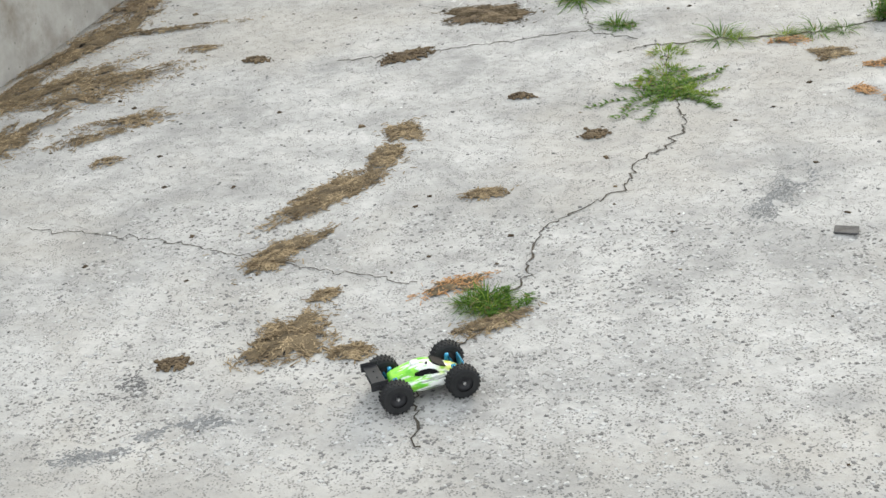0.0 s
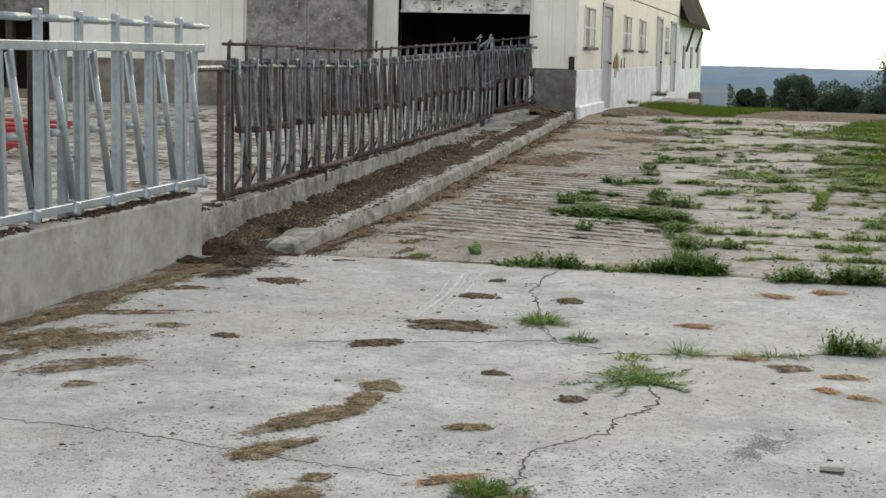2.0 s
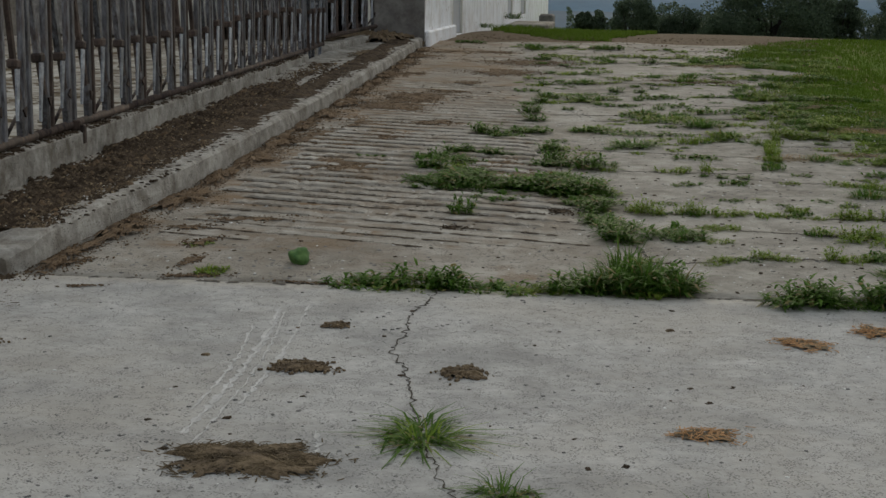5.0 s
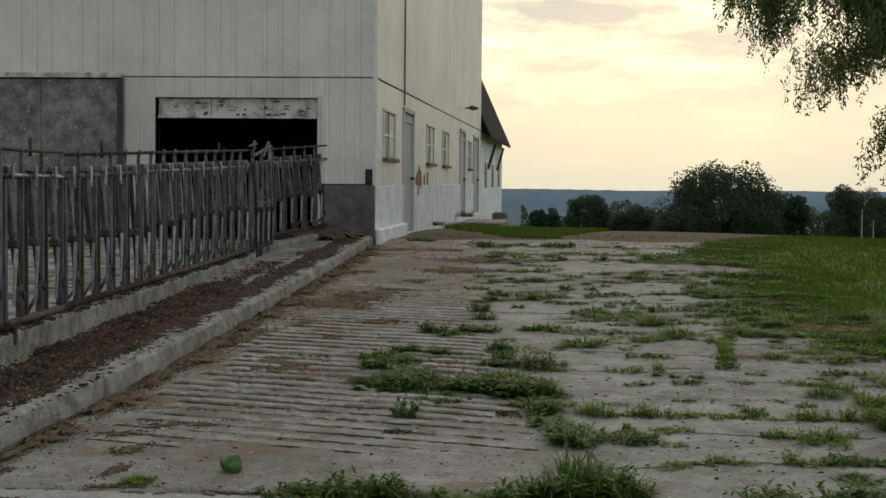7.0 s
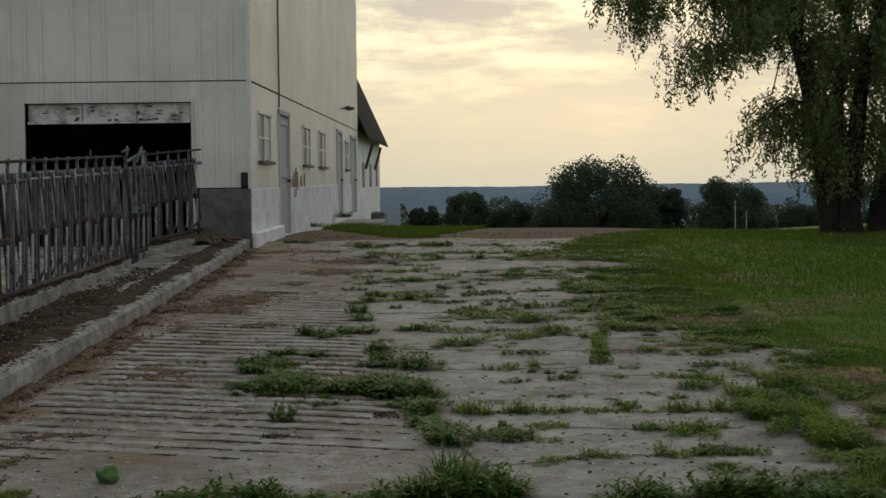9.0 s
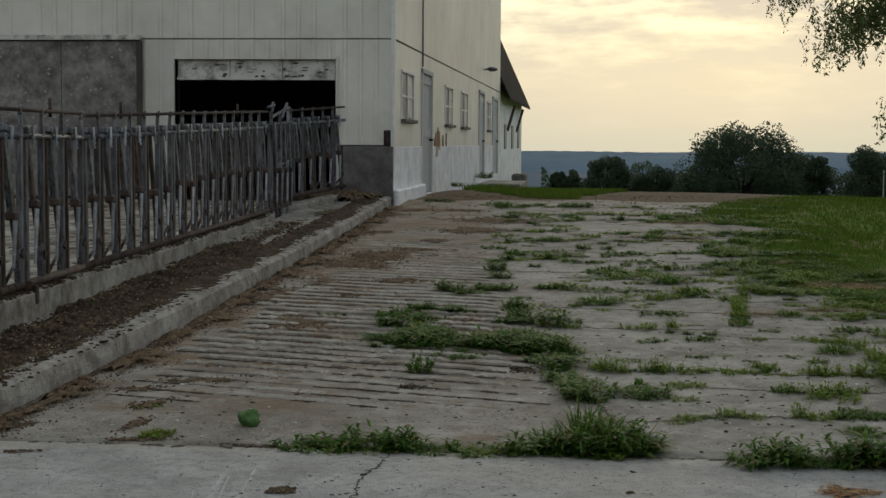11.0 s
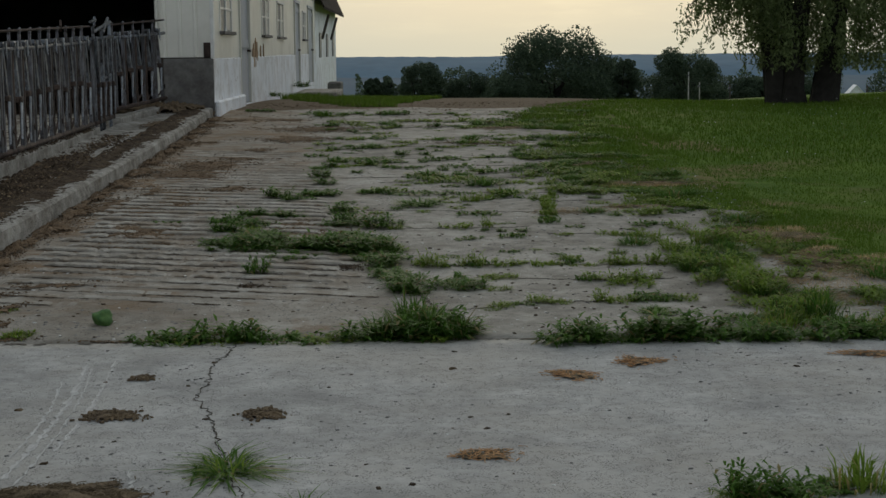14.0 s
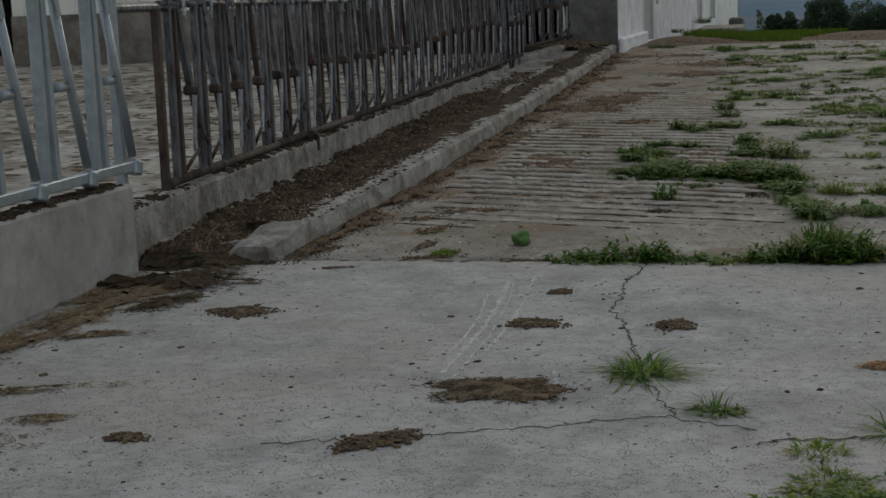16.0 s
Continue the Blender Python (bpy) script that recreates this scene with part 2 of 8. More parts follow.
SOIL = surface("dark_manure_soil", (0.030, 0.021, 0.014), (0.115, 0.083, 0.055), 3.5, 30.0, 0.95, 1.0, 0.03, spec=0.1)
STRAW_DIRT = surface("chaff_and_dirt", (0.055, 0.039, 0.021), (0.190, 0.140, 0.080), 7.0, 45.0, 0.95, 1.0, 0.014, speck=(0.40, 0.31, 0.18), speck_scale=75, speck_at=0.22)
DARK_GAP = surface("dark_crack_dirt", (0.035, 0.030, 0.023), (0.11, 0.092, 0.072), 4.0, 40.0, 0.95, 0.5, 0.006)
BARK = surface("willow_bark", (0.016, 0.014, 0.012), (0.042, 0.037, 0.032), 3.0, 14.0, 0.95, 0.9, 0.03)
GLASS_DARK = surface("dusty_window_glass", (0.07, 0.075, 0.078), (0.13, 0.135, 0.135), 1.5, 10.0, 0.38, 0.02, 0.001)


# ---- mesh helpers ----


def box(bm, x0, x1, y0, y1, z0, z1, bevel=0.0, segments=1):
    """An upright box between the given planes, with bevelled edges."""
    geom = bmesh.ops.create_cube(bm, size=1.0, matrix=Matrix.Translation(((x0 + x1) / 2, (y0 + y1) / 2, (z0 + z1) / 2)) @ Matrix.Diagonal((abs(x1 - x0), abs(y1 - y0), abs(z1 - z0), 1)))
    if bevel:
        edges = {e for v in geom["verts"] for e in v.link_edges}
        bmesh.ops.bevel(bm, geom=list(edges), offset=bevel, segments=segments, affect="EDGES", profile=0.6)


def tube(bm, a, b, ra, rb=None, sides=10):
    """A round bar from a to b."""
    a, b = Vector(a), Vector(b)
    rb = ra if rb is None else rb
    m = Matrix.Translation((a + b) / 2) @ (b - a).to_track_quat("Z", "Y").to_matrix().to_4x4()
    bmesh.ops.create_cone(bm, cap_ends=True, segments=sides, radius1=ra, radius2=rb, depth=(b - a).length, matrix=m)


def mesh_of(name, bm, material, smooth=False):
    data = bpy.data.meshes.new(name)
    bm.to_mesh(data)
    bm.free()
    for m in material if isinstance(material, (list, tuple)) else [material]:
        data.materials.append(m)
    if smooth:
        for p in data.polygons:
            p.use_smooth = True
    return data


def part(name, bm, material, parent, label="", smooth=False):
    """Links a bmesh as one mesh object under a thing or a part."""
    ob = new(name, mesh_of(name, bm, material, smooth))
    ob.parent = parent
    if label:
        ob["label"] = label
    return ob


def thing(name, bm, material, label, category, group="", kind="", smooth=False):
    """Links a bmesh as a top-level thing; with no bmesh an Empty that will hold parts."""
    ob = new(name, mesh_of(name, bm, material, smooth) if bm else None)
    return tagged(ob, label, category, group, kind)


def grid_mesh(name, xs, ys, height, material, skirt=0.0, bend=None):
    """A sheet over the plan with a height function; with a skirt its rim drops down, so that it has thickness."""
    plan = [bend(x, y) if bend else (x, y) for y in ys for x in xs]
    verts = [(x, y, height(x, y)) for x, y in plan]
    nx, ny = len(xs), len(ys)
    faces = [(j * nx + i, j * nx + i + 1, (j + 1) * nx + i + 1, (j + 1) * nx + i) for j in range(ny - 1) for i in range(nx - 1)]
    if skirt:
        rim = [i for i in range(nx)] + [j * nx + nx - 1 for j in range(1, ny)] + [(ny - 1) * nx + i for i in range(nx - 2, -1, -1)] + [j * nx for j in range(ny - 2, 0, -1)]
        base = len(verts)
        verts += [(verts[i][0], verts[i][1], verts[i][2] - skirt) for i in rim]
        k = len(rim)
        faces += [(rim[(i + 1) % k], rim[i], base + i, base + (i + 1) % k) for i in range(k)]
    data = bpy.data.meshes.new(name)
    data.from_pydata(verts, [], faces)
    data.materials.append(material)
    for p in data.polygons:
        p.use_smooth = True
    return new(name, data)


# ---- the lie of the land ----
SEAM, RAMP_TOP, RISE = 7.88, 25.0, 0.0377
KERB_X, FENCE_X, WALL_X = -3.05, -4.0, -3.88
BARN_X, BARN_Y = -3.03, 23.37


def slope(y):
    """The paved surface: level up to the seam, then a ramp up to the barn."""
    return RISE * (min(max(y, SEAM), RAMP_TOP) - SEAM)


def land(x, y):
    """The ground under everything: lawn, dirt, valley."""
    z = slope(y)
    z += (0.022 * min(max(x - 8.5, 0.0), 20.0) - 0.11 * math.exp(-((x - 6.5) / 2.6) ** 2)) * min(1.0, max(0.0, (y + 4) / 10))
    fall = max(0.0, y - 26.5)
    z -= fall * fall / (fall + 30.0) * 0.075
    side = max(0.0, abs(x) - 60.0)
    z -= 0.03 * side
    return max(z, -60.0 + 8.0 * noise.noise(Vector((x * 0.002, y * 0.002, 0))))


def fence_line(y):
    """The top of the low fence wall, which rises more gently than the ramp."""
    return 0.36 + 0.0219 * (y - 8.0)


def spread(values):
    """Runs of (start, end, step) as one rising list."""
    out = []
    for a, b, s in values:
        k = max(1, round((b - a) / s))
        out += [a + (b - a) * i / k for i in range(k)]
    return out + [values[-1][1]]


def ground_material():
    """Lawn, with worn dirt by the barn and pale fields in the distance."""
    m = bpy.data.materials.new("lawn_and_dirt")
    m.use_nodes = True
    m.node_tree.nodes.clear()
    n = Nodes(m.node_tree)
    at = n.add("ShaderNodeTexCoord").outputs["Object"]
    xyz = n.add("ShaderNodeSeparateXYZ", links={0: at})
    fine = n.noise(at, 22.0, 6.0, 0.7)
    mid = n.noise(at, 1.1, 5.0, 0.6)
    wide = n.noise(at, 0.12, 4.0, 0.6)
    grass = n.mix(n.ramp(n.math("ADD", n.math("MULTIPLY", fine, 0.5), n.math("MULTIPLY", mid, 0.5)), [(0.38, 0.0), (0.60, 1.0)]), (0.050, 0.100, 0.013), (0.130, 0.200, 0.030))
    grass = n.mix(n.ramp(wide, [(0.4, 0.0), (0.65, 0.5)]), grass, (0.165, 0.205, 0.040))
    dirt = n.mix(n.ramp(fine, [(0.3, 0.0), (0.7, 1.0)]), (0.092, 0.067, 0.045), (0.215, 0.165, 0.115))
    # worn ground at the head of the ramp
    y = n.math("ADD", xyz.outputs[1], n.math("MULTIPLY", n.math("SUBTRACT", mid, 0.5), 5.0))
    x = n.math("ADD", xyz.outputs[0], n.math("MULTIPLY", n.math("SUBTRACT", mid, 0.5), 3.0))
    reach = n.ramp(n.math("DIVIDE", y, 80.0), [(0.275, 0.0), (0.30, 1.0), (0.55, 1.0), (0.60, 0.0)])
    edge = n.ramp(n.math("DIVIDE", n.math("ADD", n.math("MULTIPLY", y, -0.38), n.math("ADD", x, 20.0)), 40.0), [(0.30, 1.0), (0.35, 0.0)])
    worn = n.math("MULTIPLY", reach, edge)
    bare = n.math("MULTIPLY", n.ramp(n.noise(at, 0.75, 5.0, 0.65), [(0.50, 0.0), (0.60, 1.0)]), n.ramp(n.math("DIVIDE", x, 10.0), [(0.30, 1.0), (0.52, 0.0)]))
    colour = n.mix(n.math("MULTIPLY", bare, 0.85), grass, (0.23, 0.165, 0.090))
    colour = n.mix(worn, colour, dirt)
    relief = n.add("ShaderNodeBump", {"Strength": 0.8, "Distance": 0.03}, {"Height": fine})
    shade = n.add("ShaderNodeBsdfPrincipled", {"Roughness": 0.95}, {"Base Color": colour, "Normal": relief.outputs[0]})
    shade.inputs["Specular IOR Level"].default_value = 0.1
    n.add("ShaderNodeOutputMaterial", links={"Surface": shade.outputs[0]})
    return m


LAWN = ground_material()
gx = spread([(-2500, -300, 200), (-300, -60, 30), (-60, -16, 6), (-16, 30, 0.8), (30, 90, 5), (90, 300, 30), (300, 2500, 200)])
gy = spread([(-300, -60, 40), (-60, -14, 6), (-14, 50, 0.8), (50, 120, 5), (120, 400, 25), (400, 3600, 200)])
ground = tagged(grid_mesh("ground", gx, gy, lambda x, y: land(x, y) - (0.10 if x < 1.6 and y < 24.5 and x > -25 else 0.05), LAWN), "mown green lawn and worn brown dirt rolling to a valley", "ground", kind="structure")

# concrete pad, level, with an uneven right edge
pad_xs = spread([(-3.9, 2.9, 0.17)])


def pad_height(x, y):
    return 0.010 * noise.noise(Vector((x * 0.6, y * 0.6, 3.0))) + 0.003 * noise.noise(Vector((x * 3.0, y * 3.0, 1.0)))


pad = tagged(grid_mesh("concrete_pad", pad_xs, spread([(-12, SEAM, 0.16)]), pad_height, CONCRETE, 0.12), "pale weathered concrete yard slab with cracks and stains", "pavement", kind="structure")

# ramp slab beyond the seam
RIM_Y = (7.9, 9.5, 10.4, 10.9, 11.5, 12.1, 12.6, 13.0, 13.4, 14.6, 15.3, 17.5, 18.5, 19.8, 20.4, 21.3, 22.5, 25.0)
RIM_X = (2.95, 3.0, 2.75, 2.35, 2.25, 2.5, 2.85, 2.4, 1.95, 1.75, 1.3, 1.85, 1.4, 2.2, 2.2, 0.75, 1.3, 2.0)


def lawn_rim(y):
    """Where the lawn has crept to over the edge of the ramp."""
    return float(np.interp(y, RIM_Y, RIM_X))


def ramp_edge(y):
    return lawn_rim(y) + 0.10 + 0.15 * noise.noise(Vector((0, y * 1.7, 5.0)))


def ramp_height(x, y):
    return slope(y) - 0.012 + 0.012 * noise.noise(Vector((x * 0.5, y * 0.5, 8.0))) + 0.004 * noise.noise(Vector((x * 2.5, y * 2.5, 2.0)))


ramp = tagged(grid_mesh("ramp_slab", spread([(KERB_X - 0.16, 3.1, 0.2)]), spread([(SEAM + 0.012, 24.6, 0.2)]), ramp_height, RAMP_CONCRETE, 0.12, lambda x, y: (KERB_X - 0.16 + (x - KERB_X + 0.16) * (ramp_edge(y) - KERB_X + 0.16) / 6.31, y + 0.5 * noise.noise(Vector((x * 0.7, 0, 3.0))) * max(0.0, (y - 20) / 4.6))), "worn concrete ramp with raised ridges and joints full of weeds", "pavement", kind="structure")

# ---- kerb, trough and fence walls ----


def long_profile(name, profile, y0, y1, step, material, wobble=0.008, seed=0.0, line=None):
    """A worn concrete length along y: a profile of (x, z) pulled along the slope, with uneven edges."""
    ys = spread([(y0, y1, step)])
    verts, faces, k = [], [], len(profile)
    for y in ys:
        for i, (px, pz) in enumerate(profile):
            chip = min(0.0, noise.noise(Vector((seed, y * 5.0, 4.0))) + 0.15) * 2.2
            w = wobble * noise.noise(Vector((i * 0.6 + seed, y * 1.3, seed))) + 0.5 * wobble * noise.noise(Vector((i * 1.7, y * 11.0, seed))) + (wobble * chip if 1 < i < 4 else 0.0)
            verts.append((px + w, y, (line(y) if line and pz > 0 else slope(y)) + pz + w))
    for j in range(len(ys) - 1):
        for i in range(k - 1):
            a = j * k + i
            faces.append((a, a + 1, a + k + 1, a + k))
    faces += [tuple(range(k)), tuple(reversed(range((len(ys) - 1) * k, len(ys) * k)))]
    data = bpy.data.meshes.new(name)
    data.from_pydata(verts, [], faces)
    data.materials.append(material)
    bm = bmesh.new()
    bm.from_mesh(data)
    bmesh.ops.recalc_face_normals(bm, faces=bm.faces)
    bm.to_mesh(data)
    bm.free()
    return new(name, data)


KERB_Y = (7.8, 9.0, 10.0, 11.5, 16.0, 20.0, 23.3)


def kerb_shift(y):
    """How far the kerb swings aside along the ramp."""
    return float(np.interp(y, KERB_Y, (-0.115, -0.055, -0.005, 0.035, 0.07, 0.06, 0.02)))


def kerb_lift(y):
    """The kerb stands higher at its near end."""
    return float(np.interp(y, KERB_Y, (0.018, 0.022, 0.018, 0.004, -0.015, -0.02, -0.02)))


kerb = tagged(long_profile("kerb", [(KERB_X + 0.035, -0.1), (KERB_X + 0.028, 0.05), (KERB_X + 0.018, 0.124), (KERB_X + 0.0, 0.140), (KERB_X - 0.03, 0.145), (KERB_X - 0.14, 0.141), (KERB_X - 0.22, 0.138), (KERB_X - 0.34, 0.120), (KERB_X - 0.36, -0.1)], 7.82, 23.3, 0.05, KERB_CONCRETE, 0.008), "worn pale concrete kerb with rounded chipped edges", "kerb", kind="structure")
for v in kerb.data.vertices:
    if v.co.z > slope(v.co.y):
        v.co.z += kerb_lift(v.co.y)
    v.co.x += kerb_shift(v.co.y) * min(1.0, max(0.0, (v.co.x - KERB_X + 0.36) / 0.30))
    if v.co.y < 8.25 and v.co.z > 0.02:
        v.co.z -= 0.22 * (8.25 - v.co.y) ** 1.2 * (0.8 + 0.6 * noise.noise(v.co * 6.0))
        v.co.x -= 0.25 * max(0.0, 8.0 - v.co.y)
tagged(long_profile("feed_bunk_floor", [(KERB_X - 0.34, -0.1), (KERB_X - 0.35, 0.105), (KERB_X - 0.6, 0.085), (FENCE_X + 0.02, 0.10), (FENCE_X + 0.02, -0.1)], 7.95, 23.3, 0.3, KERB_CONCRETE, 0.006, 4.0), "worn concrete floor of a feed bunk", "pavement", kind="structure")
tagged(long_profile("fence_wall_low", [(FENCE_X + 0.05, -0.1), (FENCE_X + 0.045, 0.33), (FENCE_X + 0.03, 0.35), (FENCE_X - 0.13, 0.35), (FENCE_X - 0.15, 0.33), (FENCE_X - 0.15, -0.1)], 7.5, 19.5, 0.12, KERB_CONCRETE, 0.012, 7.0, lambda y: fence_line(y) - 0.355), "low rough concrete wall carrying the old cattle fence", "wall", kind="structure")
barn_curb = tagged(long_profile("fence_wall_barn", [(FENCE_X + 0.05, -0.1), (FENCE_X + 0.045, 0.16), (FENCE_X + 0.03, 0.18), (FENCE_X - 0.13, 0.18), (FENCE_X - 0.15, -0.1)], 20.9, 23.3, 0.15, KERB_CONCRETE, 0.009, 9.0), "short rough concrete wall under the fence by the barn", "wall", kind="structure")
for v in barn_curb.data.vertices:
    v.co.x += 0.14 * max(0.0, v.co.y - 20.9)
tagged(long_profile("fence_wall_tall", [(WALL_X, -0.1), (WALL_X - 0.005, 0.50), (WALL_X - 0.02, 0.52), (WALL_X - 0.19, 0.52), (WALL_X - 0.21, 0.50), (WALL_X - 0.21, -0.1)], -6.0, 7.49, 0.2, WALL_CONCRETE, 0.004, 11.0), "smooth grey poured concrete wall with form holes and cracks", "wall", kind="structure")

# cattle yard behind the fence
tagged(grid_mesh("yard_floor", spread([(-24, FENCE_X - 0.12, 0.5)]), spread([(-6, 23.3, 0.5)]), lambda x, y: slope(y) + 0.05 + 0.02 * noise.noise(Vector((x, y, 0))), YARD_FLOOR, 0.1), "cattle yard concrete strewn with straw and dung", "yard", kind="structure")

# ---- barn ----
EAVE, BAND, FOOT, BARN_END, BARN_LEFT = 7.7, 3.03, 1.44, 48.1, -13.2


def cells(u0, u1, v0, v1, holes, cuts=()):
    """The rectangle as smaller rectangles round the holes."""
    us = sorted({u0, u1, *cuts, *[min(max(c, u0), u1) for h in holes for c in h[:2]]})
    out = []
    for a, b in zip(us, us[1:]):
        spans, at = [], v0
        for h in sorted((h for h in holes if h[0] < (a + b) / 2 < h[1]), key=lambda h: h[2]):
            if h[2] > at:
                spans.append((at, min(h[2], v1)))
            at = max(at, h[3])
        if at < v1:
            spans.append((at, v1))
        out += [(a, b, c, d) for c, d in spans if d - c > 0.01 and b - a > 0.005]
    return out


def rib_sheet(name, u0, u1, v0, v1, place, parent, material, pitch=0.232, thick=0.02, rib=0.012):
    """A ribbed metal sheet, u across and v up; place turns (u, v, out) into a point."""
    stops = [(u0, 0.0)]
    k = math.ceil((u0 + 0.06) / pitch)
    while k * pitch < u1 - 0.06:
        c = k * pitch
        stops += [(c - 0.035, 0.0), (c - 0.018, rib), (c + 0.018, rib), (c + 0.035, 0.0)]
        k += 1
    stops.append((u1, 0.0))
    bm = bmesh.new()
    low = [bm.verts.new(place(u, v0, thick + o)) for u, o in stops]
    top = [bm.verts.new(place(u, v1, thick + o)) for u, o in stops]
    back = [bm.verts.new(place(u, v, 0.0)) for u, v in ((u0, v0), (u1, v0), (u1, v1), (u0, v1))]
    for i in range(len(stops) - 1):
        bm.faces.new((low[i], low[i + 1], top[i + 1], top[i]))
    bm.faces.new((back[0], low[0], top[0], back[3]))
    bm.faces.new((low[-1], back[1], back[2], top[-1]))
    bm.faces.new((*low, back[1], back[0]))
    bm.faces.new((*reversed(top), back[3], back[2]))
    bm.faces.new(reversed(back))
    bmesh.ops.recalc_face_normals(bm, faces=bm.faces)
    return part(name, bm, material, parent)


def front(u, v, out):
    return (u, BARN_Y - out, v)


def side(u, v, out):
    return (BARN_X + out, u, v)


barn = thing("barn", None, None, "large cream metal-sided dairy barn on a whitewashed block base", "barn")
# openings: along, along, up, up
BIG_OPEN = (-6.29, -3.85, 0.3, 2.72)
PLY_DOOR = (-9.2, -6.83, 0.3, 3.0)
WINDOWS = [(24.42, 25.95, 1.86, 2.58), (31.2, 32.75, 1.86, 2.59), (34.75, 36.4, 1.85, 2.59), (42.7, 43.9, 1.84, 2.57)]
DOORS = [(27.1, 28.75, 0.60, 2.74), (39.75, 41.5, 0.60, 2.80), (44.7, 46.9, 0.60, 2.78)]

# structural wall behind the sheets
bm = bmesh.new()
for a, b, c, d in cells(BARN_LEFT, BARN_X - 0.24, 0.0, EAVE, [BIG_OPEN, PLY_DOOR]):
    box(bm, a, b, BARN_Y + 0.004, BARN_Y + 0.24, c, d)
part("front_wall", bm, DARK_WOOD, barn)
for a, b, c, d in cells(BARN_Y + 0.004, BARN_END, FOOT, EAVE, WINDOWS + DOORS):
    bm = bmesh.new()
    box(bm, BARN_X - 0.24, BARN_X - 0.004, a, b, c, d)
    part("wall_board", bm, DARK_WOOD, barn)
for a, b, c, d in cells(BARN_Y, BARN_END, 0.0, FOOT - 0.004, DOORS):
    bm = bmesh.new()
    box(bm, BARN_X - 0.26, BARN_X + 0.045, a, b, c, d, 0.012)
    part("foundation", bm, WHITEWASH, barn, "whitewashed block foundation with stains")
bm = bmesh.new()
box(bm, -3.74, BARN_X + 0.042, BARN_Y - 0.06, BARN_Y - 0.004, 0.0, FOOT, 0.01)
part("corner_foundation", bm, DARK_BLOCK, barn, "dark damp block foundation at the corner")
bm = bmesh.new()
box(bm, BARN_LEFT, -9.22, BARN_Y - 0.08, BARN_Y, 0.0, 1.46, 0.01)
part("front_foundation", bm, surface("stained_foundation", (0.13, 0.112, 0.09), (0.27, 0.245, 0.205), 1.2, 9.0, 0.9, 0.5, 0.008, stain=(0.085, 0.062, 0.042), stain_amount=0.8), barn, "grey concrete foundation")
bm = bmesh.new()
box(bm, BARN_LEFT, BARN_LEFT + 0.2, BARN_Y + 0.25, BARN_END, 0.0, EAVE)
box(bm, BARN_LEFT, BARN_X, BARN_END, BARN_END + 0.2, 0.0, EAVE)
part("rear_wall", bm, SIDING, barn)
bm = bmesh.new()
mid = (BARN_LEFT + BARN_X) / 2
for xa, xb, za, zb in ((BARN_X + 0.45, -5.2, EAVE - 0.15, EAVE + 3.2), (-5.2, mid, EAVE + 3.2, EAVE + 4.6)):
    for s in (1, -1):
        p = [(mid + s * (xa - mid), za), (mid + s * (xb - mid), zb)]
        vs = [bm.verts.new((x, y, z + h)) for y in (BARN_Y - 0.4, BARN_END + 0.4) for h in (0.0, 0.1) for x, z in p]
        for f in ((0, 1, 3, 2), (4, 6, 7, 5), (0, 4, 5, 1), (2, 3, 7, 6), (0, 2, 6, 4), (1, 5, 7, 3)):
            bm.faces.new([vs[i] for i in f])
bmesh.ops.recalc_face_normals(bm, faces=bm.faces)
part("roof", bm, ROOF_DARK, barn, "dark gambrel roof")
for y in (BARN_Y + 0.06, BARN_END - 0.06):
    bm = bmesh.new()
    vs = [bm.verts.new((x, y + o, z)) for o in (-0.04, 0.04) for x, z in ((BARN_LEFT, EAVE), (BARN_X, EAVE), (-5.2, EAVE + 3.1), (mid, EAVE + 4.5), (2 * mid + 5.2, EAVE + 3.1))]
    bm.faces.new(vs[:5])
    bm.faces.new(list(reversed(vs[5:])))
    for i in range(5):
        bm.faces.new((vs[i], vs[5 + i], vs[5 + (i + 1) % 5], vs[(i + 1) % 5]))
    bmesh.ops.recalc_face_normals(bm, faces=bm.faces)
    part("gable", bm, SIDING, barn)
bm = bmesh.new()
box(bm, BARN_LEFT, BARN_X, BARN_Y + 0.25, BARN_END, 0.3, 0.42)
part("barn_floor", bm, SOIL, barn)

# metal sheets
PANEL = 0.928
for u in spread([(BARN_LEFT, BARN_X, PANEL)])[:-1]:
    w = (BARN_X - BARN_LEFT) / 11
    rib_sheet("siding_panel", u, min(u + w, BARN_X), BAND + 0.002, EAVE, front, barn, SIDING, rib=0.028)
for a, b, c, d in cells(BARN_LEFT, BARN_X, 1.46, BAND - 0.02, [BIG_OPEN, PLY_DOOR, (-6.83, -6.29, 0, 5)], [-12.3, -11.4, -10.5]):
    rib_sheet("siding_panel", a, b, c, d, front, barn, SIDING, rib=0.028)
rib_sheet("siding_panel", -6.83, -6.294, 0.7, BAND - 0.02, front, barn, SIDING_WHITE)
for u in spread([(BARN_Y, BARN_END, PANEL)])[:-1]:
    w = (BARN_END - BARN_Y) / round((BARN_END - BARN_Y) / PANEL)
    rib_sheet("siding_panel", u, u + w, BAND + 0.015, EAVE, side, barn, SIDING, rib=0.002)
for a, b, c, d in cells(BARN_Y, BARN_END, FOOT, BAND - 0.015, WINDOWS + DOORS, [29.9, 33.7, 37.6, 38.6]):
    rib_sheet("siding_panel", a, b, c, d, side, barn, SIDING, rib=0.002)
bm = bmesh.new()
box(bm, BARN_X + 0.004, BARN_X + 0.055, BARN_Y - 0.055, BARN_Y + 0.11, FOOT, EAVE, 0.004)
part("corner_trim", bm, PAINT_WHITE, barn)
bm = bmesh.new()
box(bm, BARN_X + 0.046, BARN_X + 0.13, BARN_Y - 0.05, 27.0, 0.40, 0.80, 0.025)
